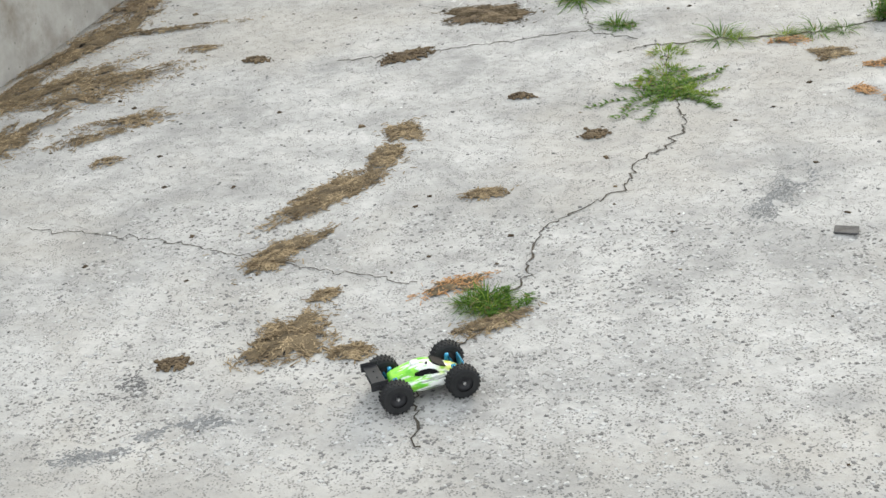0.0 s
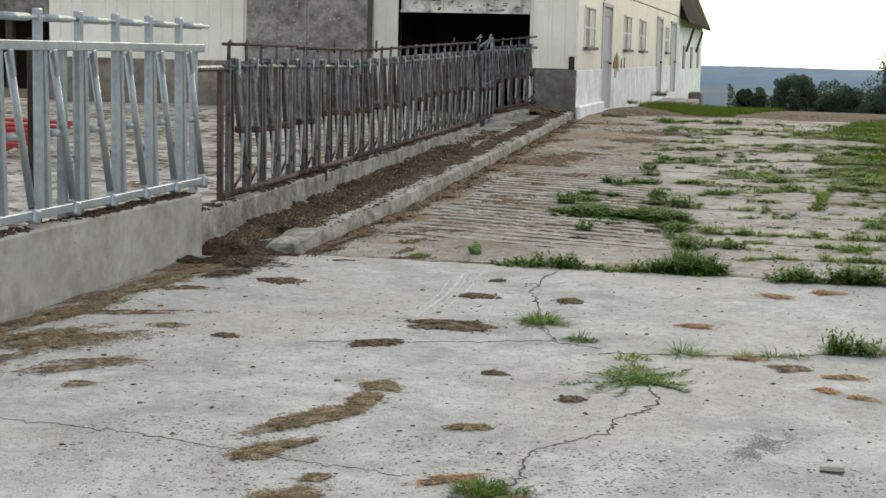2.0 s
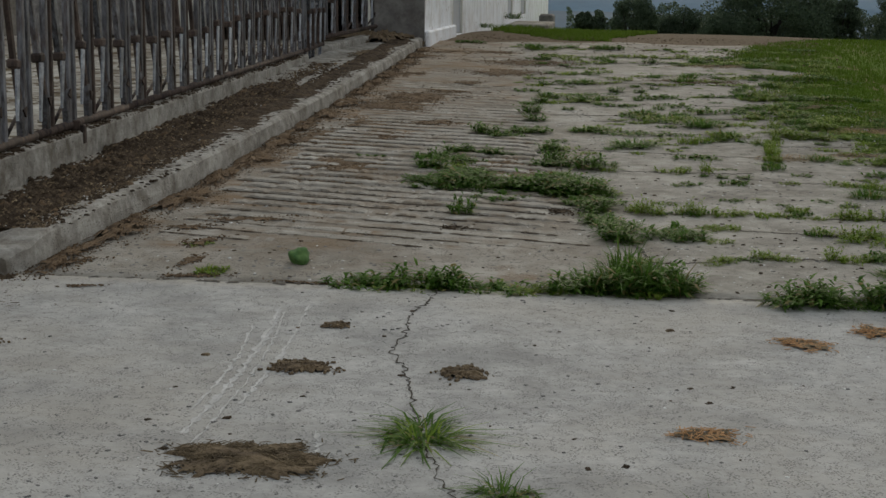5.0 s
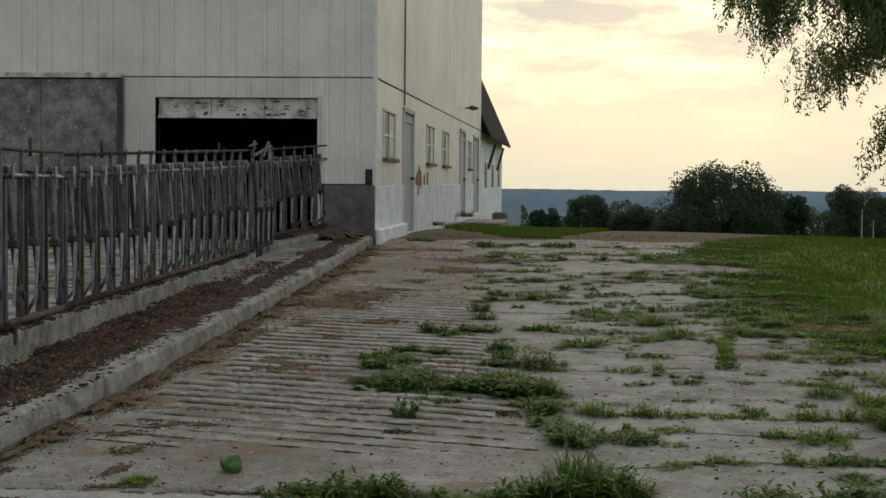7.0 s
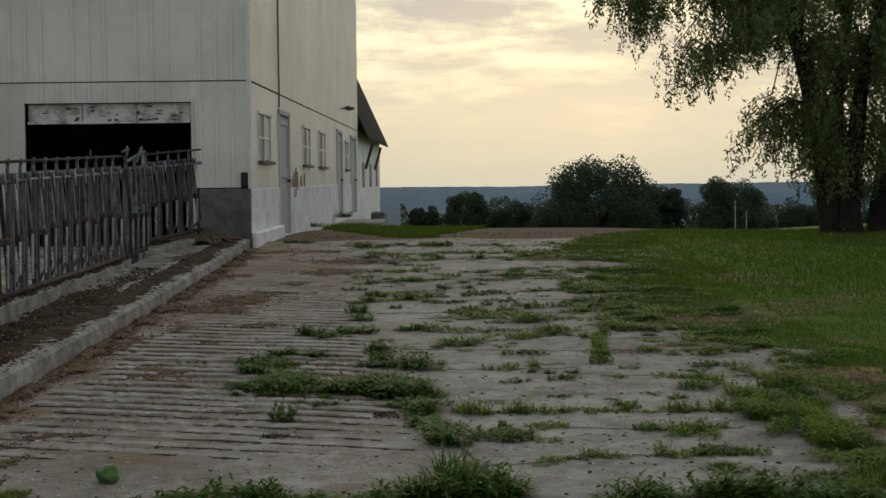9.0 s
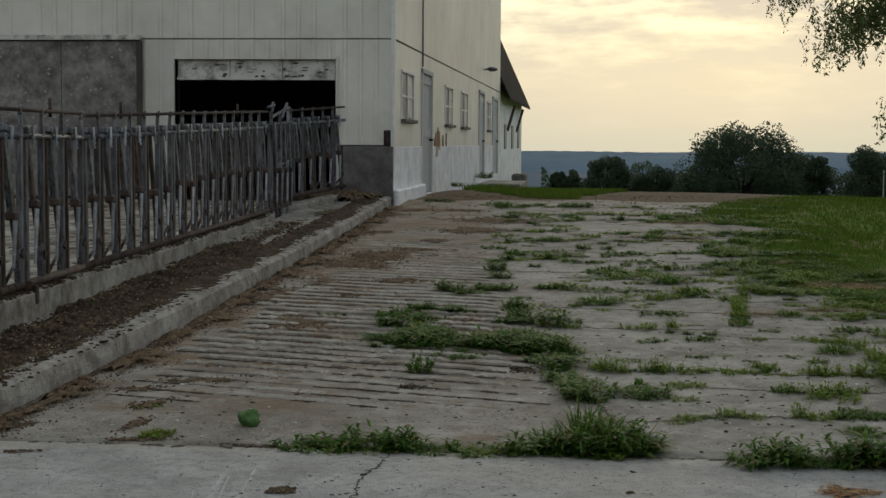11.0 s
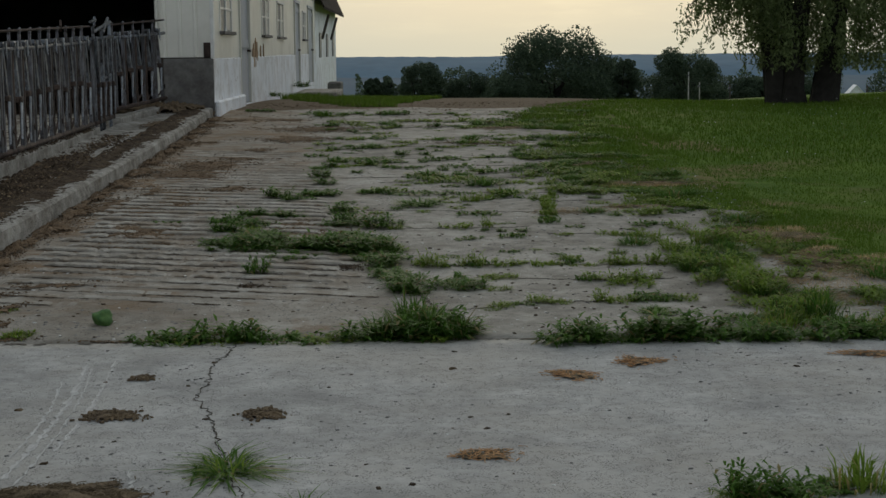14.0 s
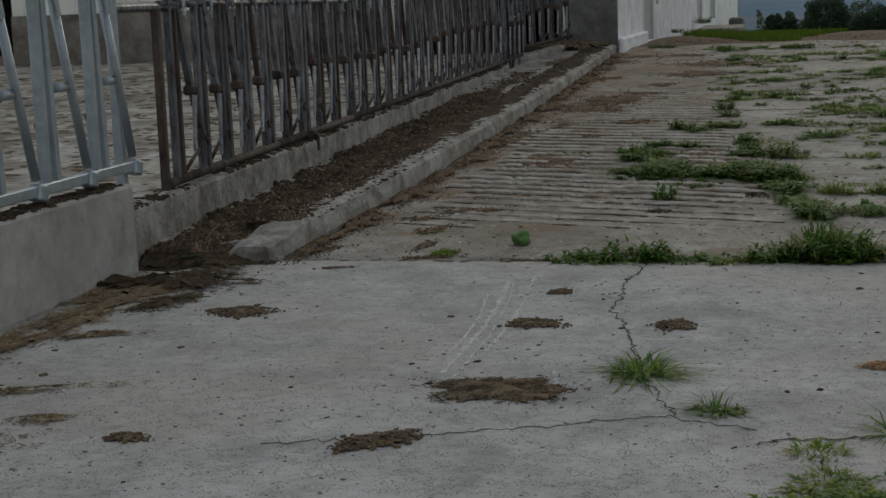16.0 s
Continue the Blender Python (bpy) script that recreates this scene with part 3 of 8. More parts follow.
part("footing", bm, WHITEWASH, barn, "whitewashed footing ledge with worn edges")
# dark strip in the gap between the upper and lower sheets
bm = bmesh.new()
box(bm, BARN_LEFT, BARN_X - 0.002, BARN_Y - 0.014, BARN_Y - 0.002, BAND - 0.030, BAND + 0.012, 0.002)
part("band_trim", bm, DARK_BLOCK, barn)


def shared(name, data, parent, m, label=""):
    """One more object on a mesh that alike parts share."""
    ob = new(name, data)
    ob.parent = parent
    ob.matrix_local = m
    if label:
        ob["label"] = label
    return ob


# sliding plywood door, overhead door rolled up in the opening, doors and windows of the barn
ply = thing("sliding_door", None, None, "weathered grey plywood sliding barn door, closed", "door")
for i in range(2):
    bm = bmesh.new()
    a = PLY_DOOR[0] + 0.01 + i * 1.18
    box(bm, a, a + 1.172, BARN_Y - 0.075, BARN_Y - 0.03, 0.66, 2.98, 0.004)
    part("plywood_sheet", bm, PLYWOOD, ply)
bm = bmesh.new()
box(bm, PLY_DOOR[0] - 0.3, PLY_DOOR[1] + 0.06, BARN_Y - 0.12, BARN_Y - 0.046, 3.0, 3.075, 0.006)
part("track", bm, PEELING, ply, "white painted door track cover")
bm = bmesh.new()
box(bm, PLY_DOOR[1] - 0.02, PLY_DOOR[1] + 0.06, BARN_Y - 0.10, BARN_Y - 0.04, 0.66, 2.99, 0.006)
part("edge_board", bm, DARK_WOOD, ply)

lift = thing("overhead_door", None, None, "raised white wooden door with flaking paint in the barn opening", "door")
for i in range(3):
    bm = bmesh.new()
    a = -6.26 + i * 0.80
    box(bm, a, a + 0.79, BARN_Y + 0.06, BARN_Y + 0.11, 2.43, 2.71, 0.006)
    part("door_panel", bm, PEELING, lift)
bm = bmesh.new()
box(bm, -6.27, -3.87, BARN_Y + 0.04, BARN_Y + 0.06, 2.415, 2.455, 0.004)
part("bottom_rail", bm, PEELING, lift)
chip_rnd = random.Random(77)
for i in range(26):
    bm = bmesh.new()
    cx, cz = -6.2 + 2.3 * chip_rnd.random(), 2.465 + 0.20 * chip_rnd.random() ** 2.2
    w, h = chip_rnd.uniform(0.015, 0.075), chip_rnd.uniform(0.006, 0.022)
    ring = [(cx + w * chip_rnd.uniform(0.6, 1.2) * math.cos(k * 0.785), cz + h * chip_rnd.uniform(0.5, 1.3) * math.sin(k * 0.785)) for k in range(8)]
    front, back = [[bm.verts.new((x, BARN_Y + dy, z)) for x, z in ring] for dy in (0.056, 0.066)]
    bm.faces.new(front)
    for k in range(8):
        bm.faces.new((front[k], back[k], back[(k + 1) % 8], front[(k + 1) % 8]))
    bmesh.ops.recalc_face_normals(bm, faces=bm.faces)
    part("bare_patch", bm, DARK_WOOD, lift)

bm = bmesh.new()
box(bm, -6.35, -6.29, BARN_Y - 0.045, BARN_Y + 0.2, 0.6, 2.76, 0.005)
part("door_post", bm, SIDING_WHITE, barn)
bm = bmesh.new()
box(bm, -3.85, -3.80, BARN_Y - 0.045, BARN_Y + 0.2, 0.6, 2.76, 0.005)
part("door_post", bm, SIDING_WHITE, barn)
bm = bmesh.new()
box(bm, -6.29, -3.85, BARN_Y + 0.005, BARN_Y + 0.2, 2.715, 2.765, 0.004)
part("door_head", bm, DARK_WOOD, barn)

# half of each window gets a pale pane that paints in reflected sky
for a, b, c, d in WINDOWS:
    win = part("window", (lambda q: (box(q, BARN_X - 0.06, BARN_X + 0.010, a, b, c, d), q)[1])(bmesh.new()), GLASS_DARK, barn, "dusty two-sash barn window")
    for name, r in (("window_sill", (BARN_X - 0.03, BARN_X + 0.10, a - 0.05, b + 0.05, c - 0.05, c + 0.004)), ("window_head", (BARN_X - 0.03, BARN_X + 0.05, a - 0.05, b + 0.05, d, d + 0.05)),
                    ("window_jamb", (BARN_X - 0.03, BARN_X + 0.035, a - 0.05, a + 0.03, c, d)), ("window_jamb", (BARN_X - 0.03, BARN_X + 0.035, b - 0.03, b + 0.05, c, d)),
                    ("mullion", (BARN_X + 0.0, BARN_X + 0.034, (a + b) / 2 - 0.05, (a + b) / 2 + 0.05, c, d)),
                    ("pale_pane", (BARN_X + 0.0, BARN_X + 0.016, (a + b) / 2 + 0.05, b - 0.05, c + 0.03, d - 0.03)),
                    ("sash_bar", (BARN_X + 0.0, BARN_X + 0.030, a, b, (c + d) / 2 - 0.02, (c + d) / 2 + 0.02))):
        bm = bmesh.new()
        box(bm, *r, 0.005)
        # the dark sill puts a shadow gap below the window into the colour
        part(name, bm, DARK_BLOCK if name == "window_sill" else PANE_GREY if name == "pale_pane" else PAINT_WHITE, win)

for i, (a, b, c, d) in enumerate(DOORS):
    leaf = part("door", (lambda q: (box(q, BARN_X - 0.06, BARN_X + 0.002, a + 0.04, b - 0.04, c + 0.02, d - 0.04, 0.004), q)[1])(bmesh.new()), GREY_DOOR, barn, "worn grey-blue wooden side door")
    for name, r in (("door_jamb", (BARN_X - 0.2, BARN_X + 0.05, a - 0.02, a + 0.06, c, d)), ("door_jamb", (BARN_X - 0.2, BARN_X + 0.05, b - 0.06, b + 0.02, c, d)), ("door_lintel", (BARN_X - 0.2, BARN_X + 0.055, a - 0.02, b + 0.02, d - 0.05, d + 0.03)),
                    ("rail", (BARN_X - 0.0, BARN_X + 0.022, a + 0.08, b - 0.08, 1.6, 1.74)), ("rail", (BARN_X - 0.0, BARN_X + 0.022, a + 0.08, b - 0.08, 2.52, 2.64))):
        bm = bmesh.new()
        box(bm, *r, 0.005)
        part(name, bm, SIDING_WHITE if "j" in name or "l" == name[0] else GREY_DOOR, leaf)
    bm = bmesh.new()
    tube(bm, (BARN_X, b - 0.2, 1.55), (BARN_X + 0.07, b - 0.2, 1.55), 0.022)
    part("door_handle", bm, RUST, leaf, "rusty door knob", True)

bm = bmesh.new()
tube(bm, (BARN_X + 0.035, 27.2, 2.8), (BARN_X + 0.035, 27.2, EAVE - 0.02), 0.014, sides=6)
part("conduit", bm, DARK_BLOCK, barn, "thin dark conduit running up the siding")
# dark box added to look like an opening in the corner trim
bm = bmesh.new()
box(bm, BARN_X - 0.10, BARN_X + 0.006, BARN_Y - 0.058, BARN_Y - 0.022, FOOT + 0.02, FOOT + 0.24, 0.006)
part("corner_plate", bm, RUST, barn, "dark patch painting an open notch at the foot of the corner trim")
RUST_STREAK = surface("orange_rust_streak", (0.20, 0.115, 0.055), (0.46, 0.33, 0.21), 5.0, 18.0, 0.85, 0.2, 0.003)
streak_rnd = random.Random(8)
for i in range(9):
    bm = bmesh.new()
    y, top = 29.2 + 2.4 * streak_rnd.random(), FOOT + streak_rnd.uniform(0.08, 0.36)
    w, low = streak_rnd.uniform(0.03, 0.13), FOOT + streak_rnd.uniform(-0.26, 0.02)
    vs = [bm.verts.new((BARN_X + 0.050 - 0.003 * (i % 3), y + o, z)) for o, z in ((-w, low), (w, low), (w * 0.7, (low + top) / 2), (w * 0.2, top), (-w * 0.4, top - 0.04), (-w * 0.8, (low + top) / 2))]
    back = [bm.verts.new(v.co - Vector((0.02, 0, 0))) for v in vs]
    bm.faces.new(vs)
    for k in range(6):
        bm.faces.new((vs[k], back[k], back[(k + 1) % 6], vs[(k + 1) % 6]))
    bmesh.ops.recalc_face_normals(bm, faces=bm.faces)
    part("rust_streak", bm, RUST_STREAK, barn)
# barn lamp on the side wall, rust streaks, step slab
lamp = thing("barn_lamp", None, None, "unlit grey outdoor lamp on a short arm on the barn", "lamp")
bm = bmesh.new()
tube(bm, (BARN_X + 0.02, 41.6, 3.42), (BARN_X + 0.16, 41.68, 3.45), 0.022)
part("arm", bm, OLD_STEEL, lamp)
bm = bmesh.new()
bmesh.ops.create_uvsphere(bm, u_segments=14, v_segments=8, radius=0.13, matrix=Matrix.Translation((BARN_X + 0.22, 41.75, 3.44)) @ Matrix.Diagonal((1.1, 1.7, 0.5, 1)))
part("lamp_head", bm, OLD_STEEL, lamp, smooth=True)
bm = bmesh.new()
box(bm, -2.95, -1.9, 38.9, 42.3, -0.2, 0.50, 0.03)
thing("door_step", bm, KERB_CONCRETE, "low concrete step slab before the barn doors", "step")
bm = bmesh.new()
box(bm, -2.75, -2.3, 50.0, 51.2, -0.6, 0.52, 0.05)
thing("trash_tub", bm, DARK_BLOCK, "dark tub standing beside the annex wall", "tub")

# annex beyond the barn: whitewashed wall under a steep dark roof
annex = thing("annex_building", None, None, "old whitewashed annex with a steep dark shingle roof", "building")
bm = bmesh.new()
prof = [(BARN_X, -2.0), (BARN_X, 3.0), (-3.98, 5.45), (-6.5, 6.8), (-9.0, 5.4), (-9.5, -2.0)]
vs = [bm.verts.new((x, y, z)) for y in (BARN_END + 0.21, 61.5) for x, z in prof]
bm.faces.new(vs[:6])
bm.faces.new(list(reversed(vs[6:])))
for i in range(6):
    bm.faces.new((vs[i], vs[6 + i], vs[6 + (i + 1) % 6], vs[(i + 1) % 6]))
bmesh.ops.recalc_face_normals(bm, faces=bm.faces)
part("wall", bm, WHITEWASH, annex)
bm = bmesh.new()
pts = [(-2.72, 2.80), (-3.95, 5.55), (-6.5, 6.9)]
for (xa, za), (xb, zb) in zip(pts, pts[1:]):
    vs = [bm.verts.new((x, y, z + h)) for y in (BARN_END + 0.22, 61.9) for h in (0.0, 0.09) for x, z in ((xa, za), (xb, zb))]
    for f in ((0, 1, 3, 2), (4, 6, 7, 5), (0, 4, 5, 1), (2, 3, 7, 6), (0, 2, 6, 4), (1, 5, 7, 3)):
        bm.faces.new([vs[i] for i in f])
bmesh.ops.recalc_face_normals(bm, faces=bm.faces)
part("roof", bm, ROOF_DARK, annex, "steep dark shingle roof")
for y in (52.0, 57.5):
    bm = bmesh.new()
    tube(bm, (BARN_X + 0.02, y, 1.9), (BARN_X + 0.25, y, 2.72), 0.045, sides=6)
    part("brace", bm, DARK_WOOD, annex)
for y in (50.5, 54.5, 58.5):
    bm = bmesh.new()
    box(bm, BARN_X - 0.02, BARN_X + 0.03, y, y + 1.0, 1.3, 2.1, 0.01)
    part("window", bm, GLASS_DARK, annex)

# ---- cattle fences ----


def box_data(name, material, sx, sy, sz, bevel=0.004):
    bm = bmesh.new()
    box(bm, -sx / 2, sx / 2, -sy / 2, sy / 2, 0, sz, bevel)
    return mesh_of(name, bm, material)


def bar(a, b):
    """The pose that lays a unit-high part from a to b, stretched to length."""
    a, b = Vector(a), Vector(b)
    d = b - a
    return Matrix.Translation(a) @ d.to_track_quat("Z", "Y").to_matrix().to_4x4() @ Matrix.Diagonal((1, 1, d.length, 1))


def round_data(name, material, r, sides=8):
    bm = bmesh.new()
    tube(bm, (0, 0, 0), (0, 0, 1), r, sides=sides)
    return mesh_of(name, bm, material, True)


PALE_STEEL = surface("pale_worn_steel", (0.17, 0.19, 0.225), (0.55, 0.585, 0.63), 4.0, 30.0, 0.45, 0.2, 0.002, metallic=0.2, stain=(0.13, 0.10, 0.085), stain_amount=0.6, vary=0.5, grain=(2.0, 2.0, 0.9))
MIXED_STEEL = surface("brown_grey_steel", (0.029, 0.026, 0.026), (0.212, 0.216, 0.234), 3.0, 22.0, 0.6, 0.25, 0.003, metallic=0.3, stain=(0.060, 0.038, 0.028), stain_amount=0.8, vary=0.45, crisp=0.09, grain=(3.0, 3.0, 0.8))
post_data = box_data("old_post", MIXED_STEEL, 0.042, 0.050, 1.0)
post_rust = box_data("old_post_rust", RUST, 0.034, 0.036, 1.0)
lock_data = box_data("old_lock", OLD_STEEL, 0.045, 0.062, 1.0)
lock_brown = box_data("old_lock_brown", MIXED_STEEL, 0.042, 0.056, 1.0)
lock_rust = box_data("old_lock_rust", RUST, 0.035, 0.046, 1.0)
knuckle_data = box_data("old_knuckle", RUST, 0.075, 0.105, 0.066, 0.014)
latch_data = box_data("old_latch", OLD_STEEL, 0.06, 0.095, 0.050, 0.008)
rod_data = round_data("old_rod", RUST, 0.013, 6)


def latch_plate():
    """A hanging plate with a slanted lower end and three bolts."""
    bm = bmesh.new()
    box(bm, -0.006, 0.006, -0.028, 0.028, 0.0, 0.15, 0.002)
    for v in bm.verts:
        if v.co.z < 0.05:
            v.co.y = v.co.y * 0.6 + 0.008
    for k in range(3):
        tube(bm, (0.004, 0.006, -0.012 + 0.035 * k), (0.014, 0.006, -0.012 + 0.035 * k), 0.009, sides=6)
    return mesh_of("old_plate", bm, PALE_STEEL)


def curled_hook():
    """A strap that rises from the rail and curls over the lock rod."""
    bm = bmesh.new()
    line = [(0, -0.01, -0.19), (0, 0.0, -0.03), (0, 0.012, 0.012), (0, 0.035, 0.030), (0, 0.060, 0.022), (0, 0.068, -0.004)]
    for k, (a, b) in enumerate(zip(line, line[1:])):
        tube(bm, a, b, 0.019 - 0.002 * k, 0.017 - 0.002 * k, 6)
    return mesh_of("old_hook", bm, MIXED_STEEL, True)


def foot_catch():
    """A small three-cornered catch near the foot of a lock bar."""
    bm = bmesh.new()
    rows = [[bm.verts.new((x, y, z)) for y, z in ((-0.035, 0.02), (0.035, 0.035), (0.012, -0.035))] for x in (-0.012, 0.012)]
    bm.faces.new(rows[0])
    bm.faces.new(list(reversed(rows[1])))
    for k in range(3):
        bm.faces.new((rows[0][k], rows[1][k], rows[1][(k + 1) % 3], rows[0][(k + 1) % 3]))
    bmesh.ops.recalc_face_normals(bm, faces=bm.faces)
    return mesh_of("old_catch", bm, RUST)


plate_data, hook_data, catch_data = latch_plate(), curled_hook(), foot_catch()


def tapered_flat():
    """A flat steel leaf, wide at the top and narrow at the foot, one metre high."""
    bm = bmesh.new()
    box(bm, -0.006, 0.006, -0.5, 0.5, 0.0, 1.0)
    for v in bm.verts:
        v.co.y *= 0.030 if v.co.z < 0.5 else 0.066
    return mesh_of("old_shoe", bm, PALE_STEEL)


shoe_data = tapered_flat()


def old_fence(name, y0, y1, label, base, top, line, skew=0.0):
    """A run of old self-locking headlocks between two rails that follow the slope."""
    fence = thing(name, None, None, label, "fence", "old cattle fence")
    x = FENCE_X - 0.05
    at = lambda y, h: (x + skew * (y - y0), y, line(y) + h * (1 + 0.026 * max(0.0, 12.5 - y)))
    for rail, h, r in (("base_rail", base, 0.032), ("top_rail", top - 0.175, 0.024), ("lock_rod", top, 0.014)):
        bm = bmesh.new()
        stops = [y0 - 0.15] + [s for s in (10.5, 12.5) if y0 < s < y1] + [y1 + 0.05]
        for u, v in zip(stops, stops[1:]):
            tube(bm, at(u, h), at(v, h + (0.02 if rail == "lock_rod" else 0)), r, sides=8)
        part(rail, bm, OLD_STEEL if rail == "top_rail" else RUST, fence, smooth=True)
    rnd = random.Random(int(y0 * 10))
    y = y0
    while y < y1 - 0.3:
        j = rnd.uniform(-0.012, 0.012)
        shared("post", post_data, fence, bar(at(y + j, base), at(y + j, top - 0.16 + rnd.uniform(0, 0.05))))
        shared("post", post_rust if rnd.random() < 0.5 else post_data, fence, bar(at(y + 0.105 + j, base), at(y + 0.085, top - 0.2)))
        foot, head = y + 0.375 + rnd.uniform(-0.035, 0.035), y + 0.125 + rnd.uniform(-0.03, 0.05)
        k = 0.45 + rnd.uniform(-0.035, 0.03)
        knee_y, knee_h = foot + (head - foot) * k + 0.03, base + (top - base) * (k - 0.02)
        kind = rnd.random()
        shared("lock_bar", lock_data if kind < 0.62 else lock_brown if kind < 0.88 else lock_rust, fence, bar(at(knee_y, knee_h), at(head, top - 0.15)))
        calf_y, calf_h = foot + 0.02 + rnd.uniform(0.0, 0.03), base + 0.24
        shared("lock_shin", lock_rust, fence, bar(at(calf_y, calf_h), at(knee_y + 0.01, knee_h)))
        shared("lock_foot", lock_brown, fence, bar(at(foot + 0.05, base + 0.01), at(calf_y, calf_h + 0.02)))
        shared("catch", catch_data, fence, Matrix.Translation((0.02, 0, 0)) @ Matrix.Translation(at(calf_y + 0.035, calf_h - 0.05 + rnd.uniform(-0.03, 0.03))) @ Matrix.Rotation(radians(rnd.uniform(-35, 35)), 4, "X"))
        shared("knuckle", knuckle_data, fence, Matrix.Translation(at(knee_y, knee_h - 0.03)) @ Matrix.Rotation(radians(rnd.uniform(-8, 8)), 4, "X"))
        low = base + rnd.uniform(0.06, 0.16)
        shared("shoe", shoe_data, fence, Matrix.Translation((0.030, 0, 0)) @ bar(at(knee_y - 0.045 + rnd.uniform(-0.025, 0.02), low), at(knee_y - 0.012, knee_h - 0.03)))
        shared("latch", latch_data, fence, Matrix.Translation(at(head + 0.03, top - 0.15)) @ Matrix.Rotation(radians(rnd.uniform(-14, 14)), 4, "X"))
        shared("plate", plate_data, fence, Matrix.Translation((0.032, 0, 0)) @ Matrix.Translation(at(head + 0.075, top - 0.245)) @ Matrix.Rotation(radians(rnd.uniform(-12, 8)), 4, "X"))
        shared("hook", hook_data, fence, Matrix.Translation(at(y + 0.01 + j, top)) @ Matrix.Rotation(radians(rnd.uniform(-10, 14)), 4, "X"))
        if rnd.random() < 0.12:
            shared("pin", rod_data, fence, bar(at(y + 0.2, top - 0.03), at(y + 0.2, top + 0.11)))
        if rnd.random() < 0.55:
            shared("strut", rod_data, fence, bar(at(foot - 0.02, base + 0.13 + rnd.uniform(-0.03, 0.05)), at(y + 0.11, base + 0.03)))
        y += 0.435 + rnd.uniform(-0.01, 0.01)
    return fence


old_fence("cattle_fence", 8.55, 19.45, "old grey and rusty self-locking cattle headlock fence", 0.035, 1.24, fence_line)
old_fence("cattle_fence", 20.95, 23.2, "old grey headlock fence panel standing by the barn", 0.28, 1.42, slope, 0.15)

clip = thing("rail_clip", None, None, "rusty clip bolted over the joint of the base rail", "bracket")
bm = bmesh.new()
box(bm, FENCE_X - 0.10, FENCE_X + 0.03, 11.19, 11.23, 0.425, 0.50, 0.008)
part("strap", bm, RUST, clip)
bm = bmesh.new()
box(bm, FENCE_X + 0.02, FENCE_X + 0.062, 11.185, 11.24, 0.33, 0.47, 0.010)
part("tongue", bm, RUST, clip)

gate = thing("stall_gate", None, None, "crooked rusty steel stall gate standing between two fence runs", "gate")
for a, b, r in (((-4.05, 19.75, 0.3), (-4.05, 19.72, 1.88), 0.02), ((-4.05, 20.25, 0.45), (-4.02, 20.1, 1.84), 0.022), ((-4.05, 20.7, 0.45), (-4.04, 20.75, 1.92), 0.022),
                ((-4.05, 19.7, 1.80), (-4.04, 20.8, 1.95), 0.022), ((-4.05, 20.2, 0.75), (-4.05, 20.8, 1.75), 0.025), ((-4.05, 19.55, 1.93), (-4.05, 19.9, 1.96), 0.018), ((-4.04, 20.0, 0.5), (-4.0, 19.62, 1.7), 0.02),
                ((-4.0, 20.1, 1.80), (-4.06, 20.75, 2.0), 0.02), ((-4.05, 19.8, 1.88), (-4.05, 19.84, 2.0), 0.016), ((-4.04, 20.15, 1.2), (-4.04, 20.9, 1.26), 0.02)):
    bm = bmesh.new()
    tube(bm, a, b, r)
    part("bar", bm, OLD_STEEL, gate)

gate_rnd = random.Random(19)
for y in (19.62, 19.93, 20.27, 20.58):
    lean = gate_rnd.uniform(-0.10, 0.14)
    shared("post", post_data, gate, bar((-4.06, y, 0.66), (-4.05, y + lean * 0.6, 1.74)))
    shared("lock_bar", lock_data, gate, bar((-4.03, y + 0.21, 1.12), (-4.03, y + 0.08 + lean, 1.72)))
    shared("lock_foot", lock_rust, gate, bar((-4.03, y + 0.24, 0.66), (-4.03, y + 0.21, 1.14)))
    shared("shoe", shoe_data, gate, bar((-3.99, y + 0.15, 0.74), (-3.99, y + 0.19, 1.10)))
    shared("knuckle", knuckle_data, gate, Matrix.Translation((-4.03, y + 0.21, 1.10)))
    shared("latch", latch_data, gate, Matrix.Translation((-4.04, y + 0.10 + lean, 1.70)))
bm = bmesh.new()
tube(bm, (-4.05, 19.5, 0.64), (-4.04, 20.85, 0.69), 0.03)
part("base_rail", bm, RUST, gate, smooth=True)
bm = bmesh.new()
tube(bm, (-4.05, 19.5, 1.70), (-4.03, 20.9, 1.76), 0.024)
part("top_rail", bm, OLD_STEEL, gate, smooth=True)

post = thing("fence_post", None, None, "thin brown rusty steel post on the low wall", "post")
bm = bmesh.new()
box(bm, FENCE_X - 0.085, FENCE_X - 0.035, 8.35, 8.40, 0.34, 1.53, 0.004)
part("shaft", bm, RUST, post)
bm = bmesh.new()
tube(bm, (FENCE_X - 0.06, 7.75, 1.53), (FENCE_X - 0.06, 8.75, 1.53), 0.03)
part("top_rail", bm, OLD_STEEL, post)

# new galvanised headlocks on the tall wall
zpost = box_data("zinc_post", ZINC, 0.05, 0.06, 1.0, 0.006)
zthin = box_data("zinc_thin", ZINC, 0.04, 0.045, 1.0, 0.006)
zlock = round_data("zinc_lock", ZINC, 0.026, 10)
zbracket = box_data("zinc_bracket", ZINC, 0.075, 0.10, 0.09, 0.01)
zsleeve = round_data("zinc_sleeve", ZINC, 0.026, 10)
zlatch = box_data("zinc_latch", ZINC, 0.02, 0.05, 0.18, 0.006)
ZX, ZLOW, ZTOP, ZROD = -3.985, 0.60, 1.70, 1.88


